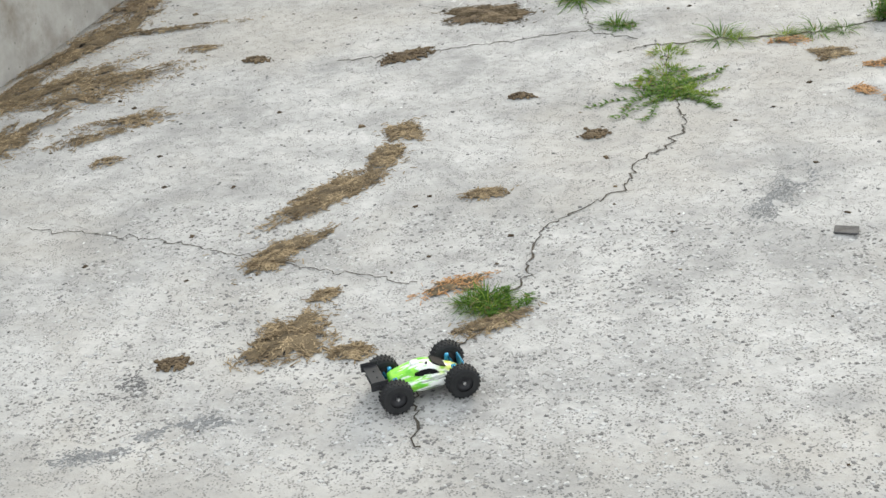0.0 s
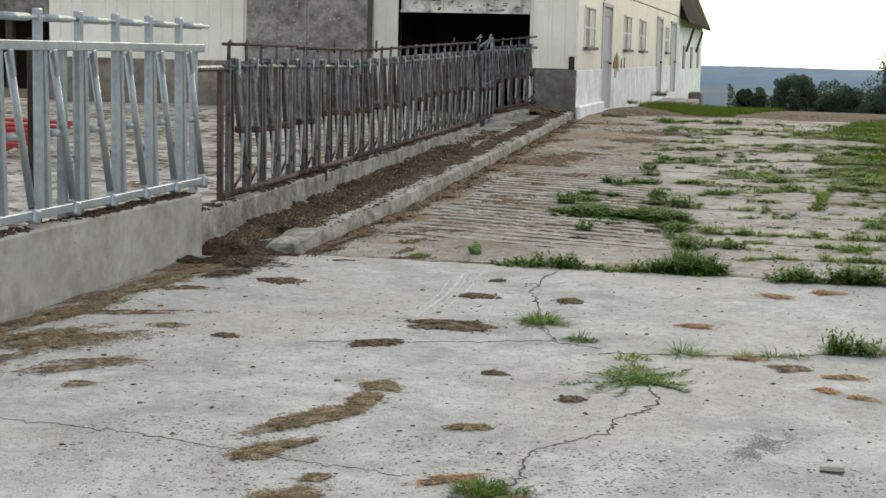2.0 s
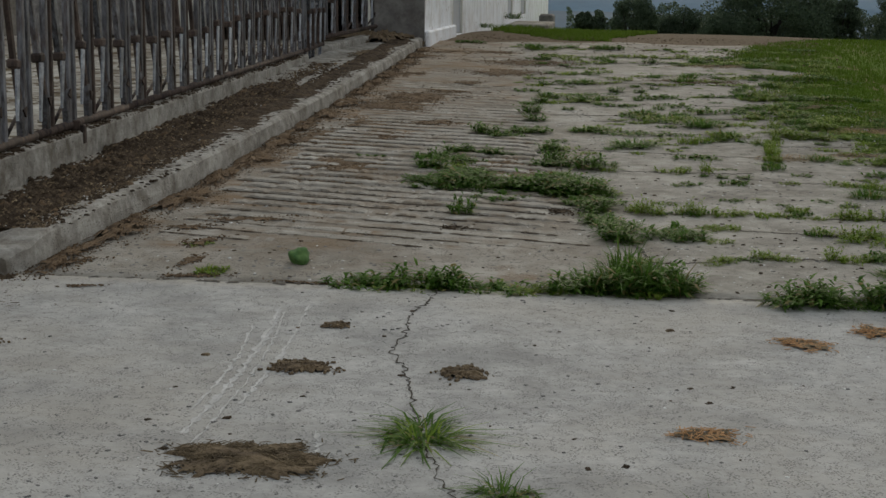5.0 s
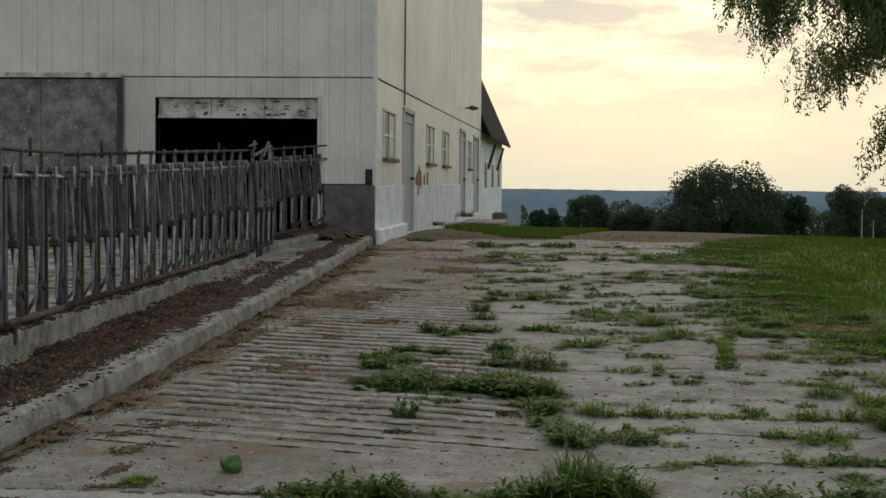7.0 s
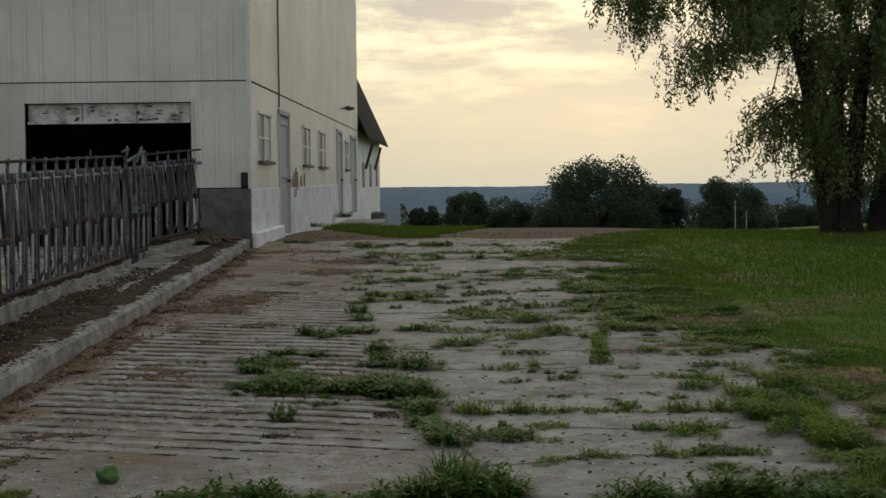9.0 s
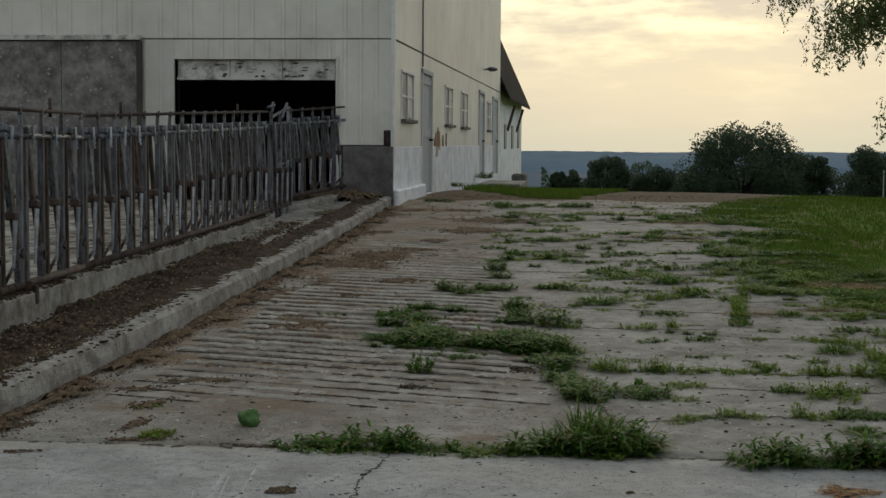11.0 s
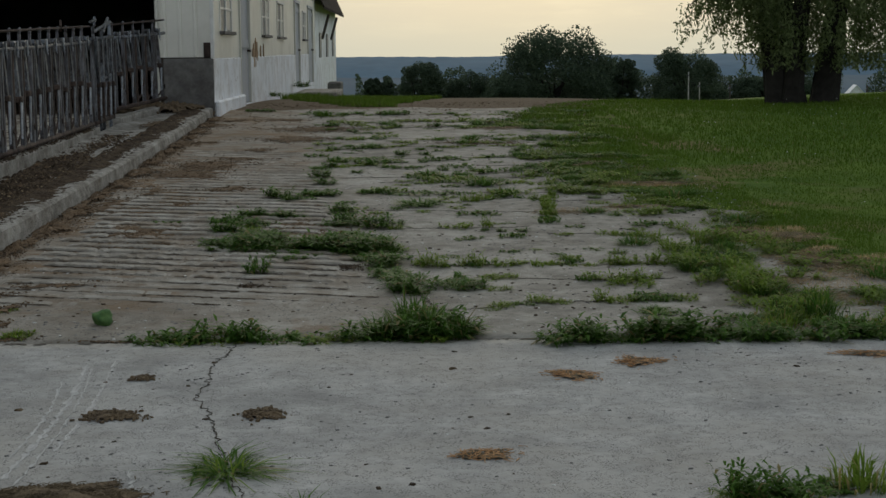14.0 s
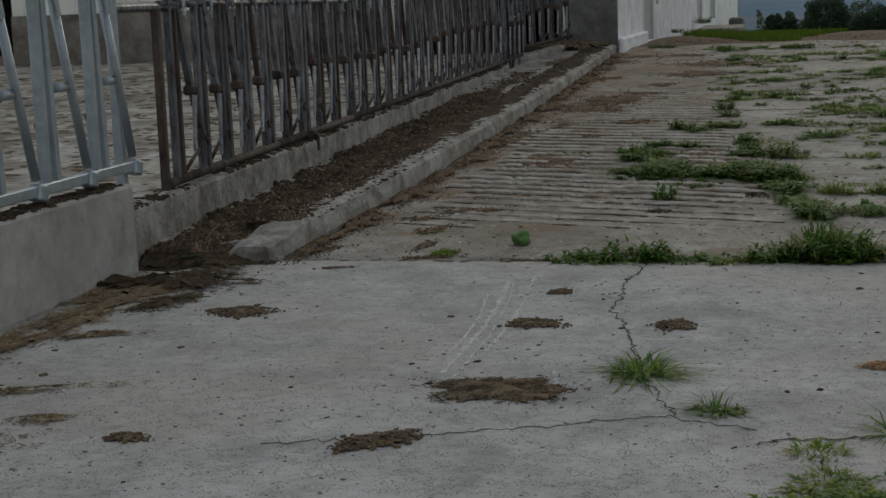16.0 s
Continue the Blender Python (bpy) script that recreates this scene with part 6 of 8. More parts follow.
# worn ridges cast across the ramp, with dirt and painted shadow lines before them
rnd = random.Random(9)
y = SEAM + 0.55
gap_verts, gap_faces = [], []
while y < 18.0:
    right = 0.02 - 0.13 * (y - 8) + rnd.uniform(-0.15, 0.1)
    left = KERB_X + 0.22 + rnd.uniform(0.0, 0.25)
    n = 110
    verts, faces = [], []
    last = None
    for i in range(n + 1):
        x = left + (right - left) * i / n
        bend = 0.010 * noise.noise(Vector((x * 0.8, y, 0))) - 0.25 * (x + 1.5)
        here = y + bend
        wear = (1.0 if here < 12.5 else max(0.22, 1.0 - (here - 12.5) * 0.25)) * min(1.0, max(0.05, 0.15 + (here - 8.9) * 0.6))
        chip = 0.45 + 1.3 * noise.noise(Vector((x * 1.6, y * 3.1, 7.0))) + 0.8 * noise.noise(Vector((x * 8.0, y * 6.0, 3.0))) + 0.7 * noise.noise(Vector((x * 24.0, y * 6.0, 5.0)))
        fade = min(1.0, i / 5.0, (n - i) / 9.0)
        fade = min(fade, max(0.0, (here - SEAM - 0.12) * 4.0))
        h = 0.021 * wear * fade * max(0.0, min(1.0, 0.5 + chip)) - 0.003
        w = 0.060 + 0.012 * noise.noise(Vector((x * 5.0, y, 2.0))) + 0.010 * noise.noise(Vector((x * 19.0, y, 2.0)))
        for o, k in ((-w, -0.004), (-w * 0.84, h), (w * 0.8, h), (w, -0.004)):
            yy = y + bend + o
            verts.append((x, yy, ramp_height(x, yy) + k))
        gap_tone = 0.15 + noise.noise(Vector((x * 1.3, y * 1.7, 11.0))) + 0.7 * noise.noise(Vector((x * 6.0, y * 8.0, 13.0)))
        if here > SEAM + 0.3 and gap_tone > -0.05 and fade > 0.3 and wear > 0.2 and rnd.random() > 0.07:
            wide = (0.006 + 0.022 * min(1.0, max(0.0, gap_tone))) * rnd.uniform(0.2, 1.5)
            row = len(gap_verts)
            for o in (-w - 0.006 - wide, -w + rnd.uniform(-0.004, 0.010)):
                yy = y + bend + o
                gap_verts.append((x, yy, ramp_height(x, yy) + 0.004))
            if last is not None:
                gap_faces.append((last, row, row + 1, last + 1))
            last = row
        else:
            last = None
    for i in range(n):
        for j in range(3):
            a = i * 4 + j
            faces.append((a, a + 4, a + 5, a + 1))
    data = bpy.data.meshes.new("ridge")
    data.from_pydata(verts, [], faces)
    data.materials.append(RIDGE_CONCRETE)
    new("ridge", data).parent = ramp
    y += 0.222 + rnd.uniform(-0.025, 0.025)
data = bpy.data.meshes.new("groove_dirt")
data.from_pydata(gap_verts, [], gap_faces)
data.materials.append(SOIL)
tagged(new("groove_dirt", data), "dark ribbons painting dirt and shadow lines before the ridges of the ramp", "dirt", kind="stuff")

# loose stones, crumbs and flecks
def crumbs(name, count, area, size, material, label, seed, flat=0.6, gather=None, level=None):
    """Small bits strewn over an area of the plan, kept as one object."""
    rng = np.random.default_rng(seed)
    cube = np.array([(-1, -1, 0), (1, -1, 0), (1, 1, 0), (-1, 1, 0), (-0.6, -0.7, 1), (0.7, -0.5, 1), (0.5, 0.7, 1), (-0.6, 0.6, 1)], float)
    quads = [(4, 5, 6, 7), (0, 1, 5, 4), (1, 2, 6, 5), (2, 3, 7, 6), (3, 0, 4, 7)]
    verts, faces = [], []
    x0, x1, y0, y1 = area
    while len(faces) < count * 5:
        x, y = rng.uniform(x0, x1), rng.uniform(y0, y1)
        if gather and noise.noise(Vector((x * gather, y * gather, seed))) < rng.uniform(-0.6, 0.7):
            continue
        s = size * rng.uniform(0.4, 1.0) ** 2 * 1.6
        a = rng.uniform(0, 6.3)
        c = cube * np.array([s, s * rng.uniform(0.5, 1.0), s * flat]) * rng.uniform(0.75, 1.25, (8, 1))
        z = level(x, y) if level else floor_height(x, y) - 0.002
        base = len(verts)
        verts += [(x + p[0] * math.cos(a) - p[1] * math.sin(a), y + p[0] * math.sin(a) + p[1] * math.cos(a), z + p[2]) for p in c]
        faces += [tuple(base + i for i in q) for q in quads]
    data = bpy.data.meshes.new(name)
    data.from_pydata(verts, [], faces)
    data.materials.append(material)
    return tagged(new(name, data), label, "debris", kind="stuff")


WHITE_CHIP = surface("white_stone_chips", (0.55, 0.55, 0.52), (0.75, 0.74, 0.71), 8.0, 40.0, 0.9, 0.2, 0.002)
crumbs("loose_stones", 2800, (-3.7, 2.8, 0.0, 7.8), 0.0062, STONE, "small grey stones and crumbs scattered on the pad", 1, gather=0.7)
crumbs("dung_crumbs", 190, (-3.7, 2.8, 0.2, 7.8), 0.011, SOIL, "dark crumbs of dung on the pad", 2, 0.45, gather=0.6)
crumbs("dung_lumps", 22, (-3.7, 2.6, 1.0, 7.8), 0.015, DUNG, "scattered lumps of dried dung on the pad", 6, 0.5)
crumbs("stone_chips", 260, (-3.6, 2.8, 0.2, 7.8), 0.006, WHITE_CHIP, "white stone chips scattered on the pad", 3, 0.5)
crumbs("ramp_grit", 5200, (-2.9, 2.9, 7.95, 17.0), 0.0085, STONE, "dark grit and small stones lying on the ramp", 46, 0.4, gather=0.9)
crumbs("ramp_chips", 1500, (-2.9, 2.9, 7.95, 16.0), 0.0075, WHITE_CHIP, "pale chips of stone lying on the ramp", 47, 0.4, gather=0.9)
crumbs("ramp_crumbs", 1300, (-3.0, 2.6, 7.95, 18), 0.010, SOIL, "dark crumbs of soil on the ramp", 4, 0.5, gather=0.5)
yard_level = lambda x, y: slope(y) + 0.05 + 0.02 * noise.noise(Vector((x, y, 0))) - 0.004
crumbs("yard_litter", 4200, (-14.0, -4.2, 2.0, 22.5), 0.055, DUNG, "trodden dung and wet straw lying over the cattle yard", 41, 0.12, gather=0.5, level=yard_level)
crumbs("yard_straw", 2600, (-14.0, -4.2, 2.0, 22.5), 0.045, STRAW_DIRT, "pale straw scattered over the cattle yard", 42, 0.15, gather=0.6, level=yard_level)
crumbs("spilled_feed", 2600, (-4.07, -3.905, -1.0, 7.45), 0.016, SOIL, "dark spilled feed and dung on the wall top", 43, 0.6, gather=1.1, level=lambda x, y: 0.516)
crumbs("wall_top_dirt", 3600, (FENCE_X - 0.13, FENCE_X + 0.035, 7.6, 19.4), 0.015, SOIL, "dark dirt lying along the rail on the low wall", 44, 0.7, gather=1.3, level=lambda x, y: fence_line(y) - 0.014)
crumbs("kerb_crumbs", 2600, (KERB_X - 0.36, KERB_X + 0.02, 8.3, 22.8), 0.013, SOIL, "crumbs of dirt scattered on the kerb top", 48, 0.6, gather=1.2, level=lambda x, y: slope(y) + 0.136 + kerb_lift(y))
crumbs("broken_aggregate", 7500, (-2.2, 1.9, 0.0, 2.1), 0.0065, STONE, "broken stony surface of the worn concrete", 5, 0.4, gather=1.8)
PALE_STONE = surface("pale_aggregate", (0.34, 0.33, 0.31), (0.54, 0.53, 0.505), 6.0, 40.0, 0.9, 0.3, 0.003)
crumbs("pale_aggregate", 5200, (-2.2, 1.9, 0.0, 2.1), 0.0075, PALE_STONE, "pale stones standing out of the worn concrete", 45, 0.4, gather=1.4)


def flecks(name, line, wide, count, material, label, seed):
    """A soft smear of tiny flat flecks strewn along a line, thinning out sideways."""
    rng = random.Random(seed)
    verts, faces = [], []
    for i in range(count):
        f = rng.uniform(0, len(line) - 1.001)
        (ax, ay), (bx, by) = line[int(f)], line[int(f) + 1]
        f -= int(f)
        x, y = ax + (bx - ax) * f + rng.gauss(0, wide), ay + (by - ay) * f + rng.gauss(0, wide)
        if noise.noise(Vector((x * 9.0, y * 9.0, seed))) < -0.15:
            continue
        s, a, z = rng.uniform(0.0015, 0.006), math.atan2(by - ay, bx - ax) + rng.gauss(0, 0.5), floor_height(x, y) + 0.0035
        u, v = (math.cos(a) * s * 1.8, math.sin(a) * s * 1.8), (-math.sin(a) * s * 0.6, math.cos(a) * s * 0.6)
        base = len(verts)
        verts += [(x - u[0], y - u[1], z - 0.003), (x + v[0], y + v[1], z - 0.003), (x + u[0], y + u[1], z - 0.003), (x - v[0], y - v[1], z - 0.003), (x, y, z)]
        faces += [(base + k, base + (k + 1) % 4, base + 4) for k in range(4)]
    data = bpy.data.meshes.new(name)
    data.from_pydata(verts, [], faces)
    data.materials.append(material)
    return tagged(new(name, data), label, "debris", kind="stuff")


SMUT = surface("dark_grey_smut", (0.19, 0.188, 0.18), (0.34, 0.335, 0.32), 8.0, 40.0, 0.95, 0.3, 0.002)
flecks("tyre_smear", [(0.69, 2.15), (0.76, 2.38), (0.87, 2.66)], 0.050, 1500, SMUT, "dark grey rubber smear on the concrete", 70)
flecks("tyre_smear", [(-1.53, 0.02), (-1.34, 0.10), (-1.20, 0.25), (-1.0, 0.36)], 0.030, 1300, SMUT, "dark grey rubber smear on the concrete", 71)
flecks("stone_spill", [(-1.50, 0.50), (-1.42, 0.58)], 0.06, 500, STONE, "grey grit crumbled out of the concrete", 72)
rng = np.random.default_rng(15)
for name, n, mat, size in (("bunk_crumbs", 8200, DUNG, 0.013), ("bunk_clods", 7000, SOIL, 0.018), ("bunk_straws", 1300, STRAW_LIGHT, 0.012), ("bunk_chips", 220, WHITE_CHIP, 0.008), ("bunk_lumps", 420, SOIL, 0.040), ("bunk_lumps", 260, DIRT, 0.034)):
    verts, faces = [], []
    for i in range(n):
        y = 7.75 + 11.5 * rng.uniform(0, 1) ** 1.8
        x = FENCE_X + 0.06 + (KERB_X - FENCE_X - (0.16 if y < 12 else 0.30)) * rng.uniform(0, 1) ** 1.05
        s = size * rng.uniform(0.4, 1.3)
        z = max(bunk_soil(x, y), slope(y) + (0.0 if y < 8.0 else 0.09), max(kerb_dirt(x, y), slope(y) + 0.142 + kerb_lift(y)) if x > KERB_X - 0.36 + kerb_shift(y) and y > 8.3 else 0.0) - 0.25 * s
        a = rng.uniform(0, 6.3)
        base = len(verts)
        for dx, dy, dz in ((-1, -0.7, 0), (1, -0.6, 0), (0.8, 0.7, 0), (-0.9, 0.8, 0), (0.1, 0, 0.8)):
            verts.append((x + s * (dx * math.cos(a) - dy * math.sin(a)), y + s * (dx * math.sin(a) + dy * math.cos(a)), z + s * dz))
        faces += [(base, base + 1, base + 4), (base + 1, base + 2, base + 4), (base + 2, base + 3, base + 4), (base + 3, base, base + 4)]
    data = bpy.data.meshes.new(name)
    data.from_pydata(verts, [], faces)
    data.materials.append(mat)
    tagged(new(name, data), "crumbs and chips lying on the soil of the feed bunk", "debris", kind="stuff")

DUST = surface("pale_scuff_dust", (0.37, 0.36, 0.34), (0.58, 0.57, 0.545), 3.0, 40.0, 0.95, 0.5, 0.004)
for k, (x0, y0, x1, y1, bend) in enumerate(((-1.62, 7.3, -1.50, 5.2, 0.04), (-1.50, 7.4, -1.40, 5.6, 0.03), (-1.05, 5.3, -0.98, 4.95, 0.0), (-1.58, 7.2, -1.44, 5.0, 0.05), (-1.66, 6.9, -1.55, 5.5, 0.03))):
    arc = [(x0 + (x1 - x0) * f + bend * 4 * f * (1 - f), y0 + (y1 - y0) * f) for f in (0, 0.2, 0.4, 0.6, 0.8, 1.0)]
    ob = crack(arc, (0.034, 0.022, 0.022, 0.014, 0.016)[k], 90 + k, 0.004)
    ob.name = "tyre_scuff"
    ob.data.materials[0] = DUST
    ob.location.z = -0.002

# a flat piece of black scrap
bm = bmesh.new()
box(bm, -0.05, 0.05, -0.035, 0.035, 0.0, 0.005, 0.002)
for v in bm.verts:
    v.co.z += 0.003 * math.sin(v.co.x * 40) + 0.003
    v.co.y += 0.008 * math.sin(v.co.x * 90)
scrap = thing("rubber_scrap", bm, surface("black_rubber_scrap", (0.03, 0.03, 0.032), (0.085, 0.085, 0.085), 10.0, 60.0, 0.7, 0.5, 0.003), "flat curled piece of dark grey rubber on the concrete", "scrap")
scrap.location = (1.07, 2.03, 0.004)

# crumpled green ball by the seam
BALL = surface("green_rubber", (0.040, 0.105, 0.026), (0.115, 0.205, 0.06), 9.0, 40.0, 0.7, 0.3, 0.004)
bm = bmesh.new()
bmesh.ops.create_uvsphere(bm, u_segments=24, v_segments=14, radius=0.060)
for v in bm.verts:
    v.co *= 1 + 0.38 * noise.noise(v.co * 24)
    v.co.z *= 0.88
    hollow = (v.co - Vector((-0.03, -0.02, 0.075))).length
    if hollow < 0.05:
        v.co.z -= (0.05 - hollow) * 0.8
ball = thing("green_ball", bm, BALL, "crumpled faded green ball lying on the ramp", "ball", smooth=True)
ball.location = (-1.76, 8.42, slope(8.42) + 0.028)

# ---- weeds and grass ----
WEED_DARK = leaf_material("dark_weed_leaves", (0.044, 0.108, 0.017), (0.122, 0.222, 0.038), (0.26, 0.22, 0.09), 0.05)
WEED_LIGHT = leaf_material("light_weed_leaves", (0.105, 0.185, 0.020), (0.245, 0.335, 0.055), (0.32, 0.27, 0.11), 0.06)
GRASS = leaf_material("lawn_blades", (0.074, 0.132, 0.015), (0.122, 0.194, 0.027), (0.20, 0.22, 0.07), 0.03)


def strips(rows, name, material):
    """Blades given as (root, tip direction, length, width, bend): each a thin strip of two bent pieces."""
    verts, faces = [], []
    for root, way, length, width, bend in rows:
        way = np.asarray(way, float)
        way = way / np.linalg.norm(way)
        flat = np.array([way[0], way[1], 0.0])
        k = np.linalg.norm(flat)
        flat = flat / k if k > 1e-6 else np.array([1.0, 0, 0])
        across = np.array([-flat[1], flat[0], 0.0]) * width / 2
        p0 = np.asarray(root, float)
        p1 = p0 + way * length * 0.5
        p2 = p1 + (way + flat * bend - np.array([0, 0, bend])) * length * 0.5
        b = len(verts)
        verts += [tuple(p0 - across * 0.6), tuple(p0 + across * 0.6), tuple(p1 - across), tuple(p1 + across), tuple(p2)]
        faces += [(b, b + 1, b + 3, b + 2), (b + 2, b + 3, b + 4)]
    data = bpy.data.meshes.new(name)
    data.from_pydata(verts, [], faces)
    data.materials.append(material)
    return data


def grass_tuft(seed, blades=150, spread_r=0.10, length=0.17, material=WEED_DARK, most=1.3):
    rng = np.random.default_rng(seed)
    rows = []
    for i in range(blades):
        a, r = rng.uniform(0, 6.283), spread_r * rng.uniform(0, 1) ** 0.7
        lean = rng.uniform(0.1, most)
        b = a + rng.normal() * 0.7
        rows.append(((r * math.cos(a), r * math.sin(a), 0), (math.cos(b) * lean, math.sin(b) * lean, 1), length * rng.uniform(0.5, 1.25), 0.007 * rng.uniform(0.7, 1.4), rng.uniform(0.2, 0.9)))
    return strips(rows, "tuft", material)


def leafy_weed(seed, stems=16, radius=0.12, height=0.16, leaves=13, leaf=0.055, wide=0.018, material=WEED_DARK):
    """Upright or leaning stems set with narrow leaves."""
    rng = np.random.default_rng(seed)
    rows = []
    for s in range(stems):
        a, r = rng.uniform(0, 6.283), radius * rng.uniform(0, 1) ** 0.6
        lean = rng.uniform(0.05, 0.9)
        way = np.array([math.cos(a) * lean, math.sin(a) * lean, 1.0])
        way /= np.linalg.norm(way)
        root = np.array([r * math.cos(a), r * math.sin(a), 0])
        h = height * rng.uniform(0.5, 1.2)
        rows.append((root, way, h, 0.004, 0.1))
        for k in range(leaves):
            f = (k + 1) / leaves
            c = rng.uniform(0, 6.283)
            rows.append((root + way * h * f * 0.95, (math.cos(c), math.sin(c), rng.uniform(0.1, 0.9)), leaf * rng.uniform(0.6, 1.2) * (1.15 - 0.5 * f), wide, rng.uniform(0.2, 0.8)))
    return strips(rows, "weed", material)


def creeping_weed(seed, arms=11, reach=0.38, material=WEED_LIGHT):
    """Stems that lie flat and spread like a star, with small leaves."""
    rng = np.random.default_rng(seed)
    rows = []
    for s in range(arms):
        a = s * 6.283 / arms + rng.normal() * 0.25
        length = reach * rng.uniform(0.45, 1.1)
        p = np.array([0.0, 0.0, 0.012])
        for k in range(12):
            a += rng.normal() * 0.16
            step = np.array([math.cos(a), math.sin(a), rng.uniform(-0.05, 0.12) - p[2] * 1.5])
            rows.append((p, step, length / 12 * 1.15, 0.005, 0.0))
            p = p + step * length / 12
            for q in range(4):
                c = a + rng.choice([-1, 1]) * rng.uniform(0.4, 1.4)
                rows.append((p, (math.cos(c), math.sin(c), rng.uniform(0.1, 0.7)), rng.uniform(0.018, 0.042), 0.013, 0.4))
    for k in range(120):
        c, r = rng.uniform(0, 6.283), reach * 0.35 * rng.uniform(0, 1)
        rows.append(((r * math.cos(c), r * math.sin(c), 0.005), (rng.normal(), rng.normal(), 0.9), rng.uniform(0.03, 0.07), 0.012, 0.5))
    return strips(rows, "creeper", material)


TUFTS = [grass_tuft(s, 150 + 20 * s, 0.10, 0.17) for s in range(3)]
TUFTS_FLAT = [grass_tuft(60 + s, 62, 0.07, 0.20, WEED_DARK if s == 0 else WEED_LIGHT, 4.5) for s in range(2)]
TUFTS_LIGHT = [grass_tuft(10 + s, 130, 0.11, 0.085, WEED_LIGHT) for s in range(2)]
WEEDS = [leafy_weed(20 + s, 20 + 4 * s, 0.13, 0.12 + 0.02 * s, 8, 0.115, 0.021) for s in range(3)]
WEEDS_PALE = [leafy_weed(70 + s, 18 + 3 * s, 0.13, 0.11 + 0.02 * s, 8, 0.09, 0.016, WEED_LIGHT) for s in range(3)]
WEEDS_LOW = [leafy_weed(30 + s, 26, 0.18, 0.05, 8, 0.065, 0.015, WEED_DARK if s < 2 else WEED_LIGHT) for s in range(4)]
CREEPERS = [creeping_weed(40 + s, 13, 0.42, WEED_DARK if s == 0 else WEED_LIGHT) for s in range(2)]
weed_rnd = random.Random(31)


def plant(data, x, y, size, label, name="weed_clump", tall=None, sink=0.004, group="weeds in the joints"):
    ob = tagged(new(name, data), label, "weed", group)
    if y > 8.4:
        size, tall = size * 0.95, (tall or size) * (weed_rnd.uniform(0.34, 0.58) if data.name.startswith("tuft") else weed_rnd.uniform(0.5, 0.85))
    ob.matrix_world = Matrix.Translation((x, y, floor_height(x, y) - sink)) @ Matrix.Rotation(weed_rnd.uniform(0, 6.28), 4, "Z") @ Matrix.Diagonal((size, size, tall or size * weed_rnd.uniform(0.85, 1.15), 1))
    return ob


DEEP, PALE, GRASSY, FLAT = "dark-green leafy weed clump growing from a joint", "pale green low weed growing on the concrete", "green grass tuft growing from a crack", "low creeping weed spreading flat over the concrete"
# on the pad
plant(CREEPERS[0], 0.08, 3.62, 0.98, FLAT, "creeping_weed")
plant(CREEPERS[1], 0.20, 3.62, 0.62, FLAT, "creeping_weed")
plant(TUFTS_LIGHT[0], 0.05, 3.95, 0.75, PALE, tall=0.4)
plant(TUFTS_LIGHT[1], 0.0, 4.22, 0.9, PALE, tall=0.5)
plant(WEEDS_LOW[3], 0.05, 3.75, 0.8, PALE, tall=0.5)
plant(TUFTS[0], -0.27, 1.28, 0.70, GRASSY, "grass_tuft", 0.45)
plant(TUFTS[1], -0.33, 1.26, 0.55, GRASSY, "grass_tuft", 0.36)
plant(WEEDS_LOW[0], -0.21, 1.29, 0.62, DEEP)
plant(TUFTS_FLAT[1], -0.26, 1.24, 0.55, PALE, "grass_tuft", 0.5)
plant(TUFTS_FLAT[0], -0.70, 5.26, 1.25, GRASSY, "grass_tuft", 0.7)
plant(WEEDS_LOW[0], -0.70, 5.24, 0.6, DEEP, tall=0.5)
plant(TUFTS_FLAT[1], -0.66, 5.22, 1.0, GRASSY, "grass_tuft", 0.55)
plant(TUFTS_FLAT[0], -0.68, 5.36, 0.9, GRASSY, "grass_tuft", 0.55)
plant(TUFTS_FLAT[0], -0.36, 4.70, 0.7, GRASSY, "grass_tuft", 0.55)
plant(WEEDS_LOW[1], -0.34, 4.70, 0.55, DEEP, tall=0.45)
for x, y, s, w in ((0.27, 4.46, 0.85, 0), (0.36, 4.44, 0.6, 1), (0.62, 4.50, 0.55, 1), (0.78, 4.56, 0.75, 0), (0.93, 4.60, 0.6, 0)):
    plant(TUFTS_FLAT[w], x, y, s, GRASSY, "grass_tuft", s * 0.75)
for i in range(17):
    f = i / 16
    x = 1.12 + 1.75 * f
    plant((WEEDS_PALE[:1] + WEEDS[:2] + WEEDS_LOW[:2] + TUFTS_FLAT + TUFTS[:1])[i % 8], x, 4.76 + 0.56 * f + weed_rnd.uniform(-0.06, 0.06), weed_rnd.uniform(0.35, 0.6) + 0.25 * f, DEEP, tall=weed_rnd.uniform(0.35, 0.75) + 0.2 * f)
plant(TUFTS_LIGHT[1], 1.62, 4.95, 1.1, PALE, tall=2.0)
plant(WEEDS[2], 1.16, 4.78, 0.55, DEEP, tall=0.9)
# along the seam
for i in range(13):
    x = -1.38 + 1.5 * i / 12
    plant((WEEDS_LOW + WEEDS[:1])[i % 5], x, 7.93 + weed_rnd.uniform(-0.03, 0.05), weed_rnd.uniform(0.7, 1.05), DEEP if i % 4 else PALE)
plant(WEEDS[0], -1.22, 7.98, 0.95, DEEP)
plant(WEEDS[1], -0.95, 7.97, 0.8, DEEP)
for x, y, s, w in ((-0.16, 8.02, 1.1, 0), (-0.02, 8.0, 1.35, 1), (0.10, 8.05, 1.45, 2), (0.18, 7.98, 1.3, 0), (0.26, 8.02, 1.0, 1)):
    plant(TUFTS[w], x, y + weed_rnd.uniform(-0.04, 0.06), s * 0.85, GRASSY, "grass_tuft", s * 0.9)
    plant(WEEDS[w], x + 0.03, y + weed_rnd.uniform(-0.05, 0.06), s * 0.7, DEEP)
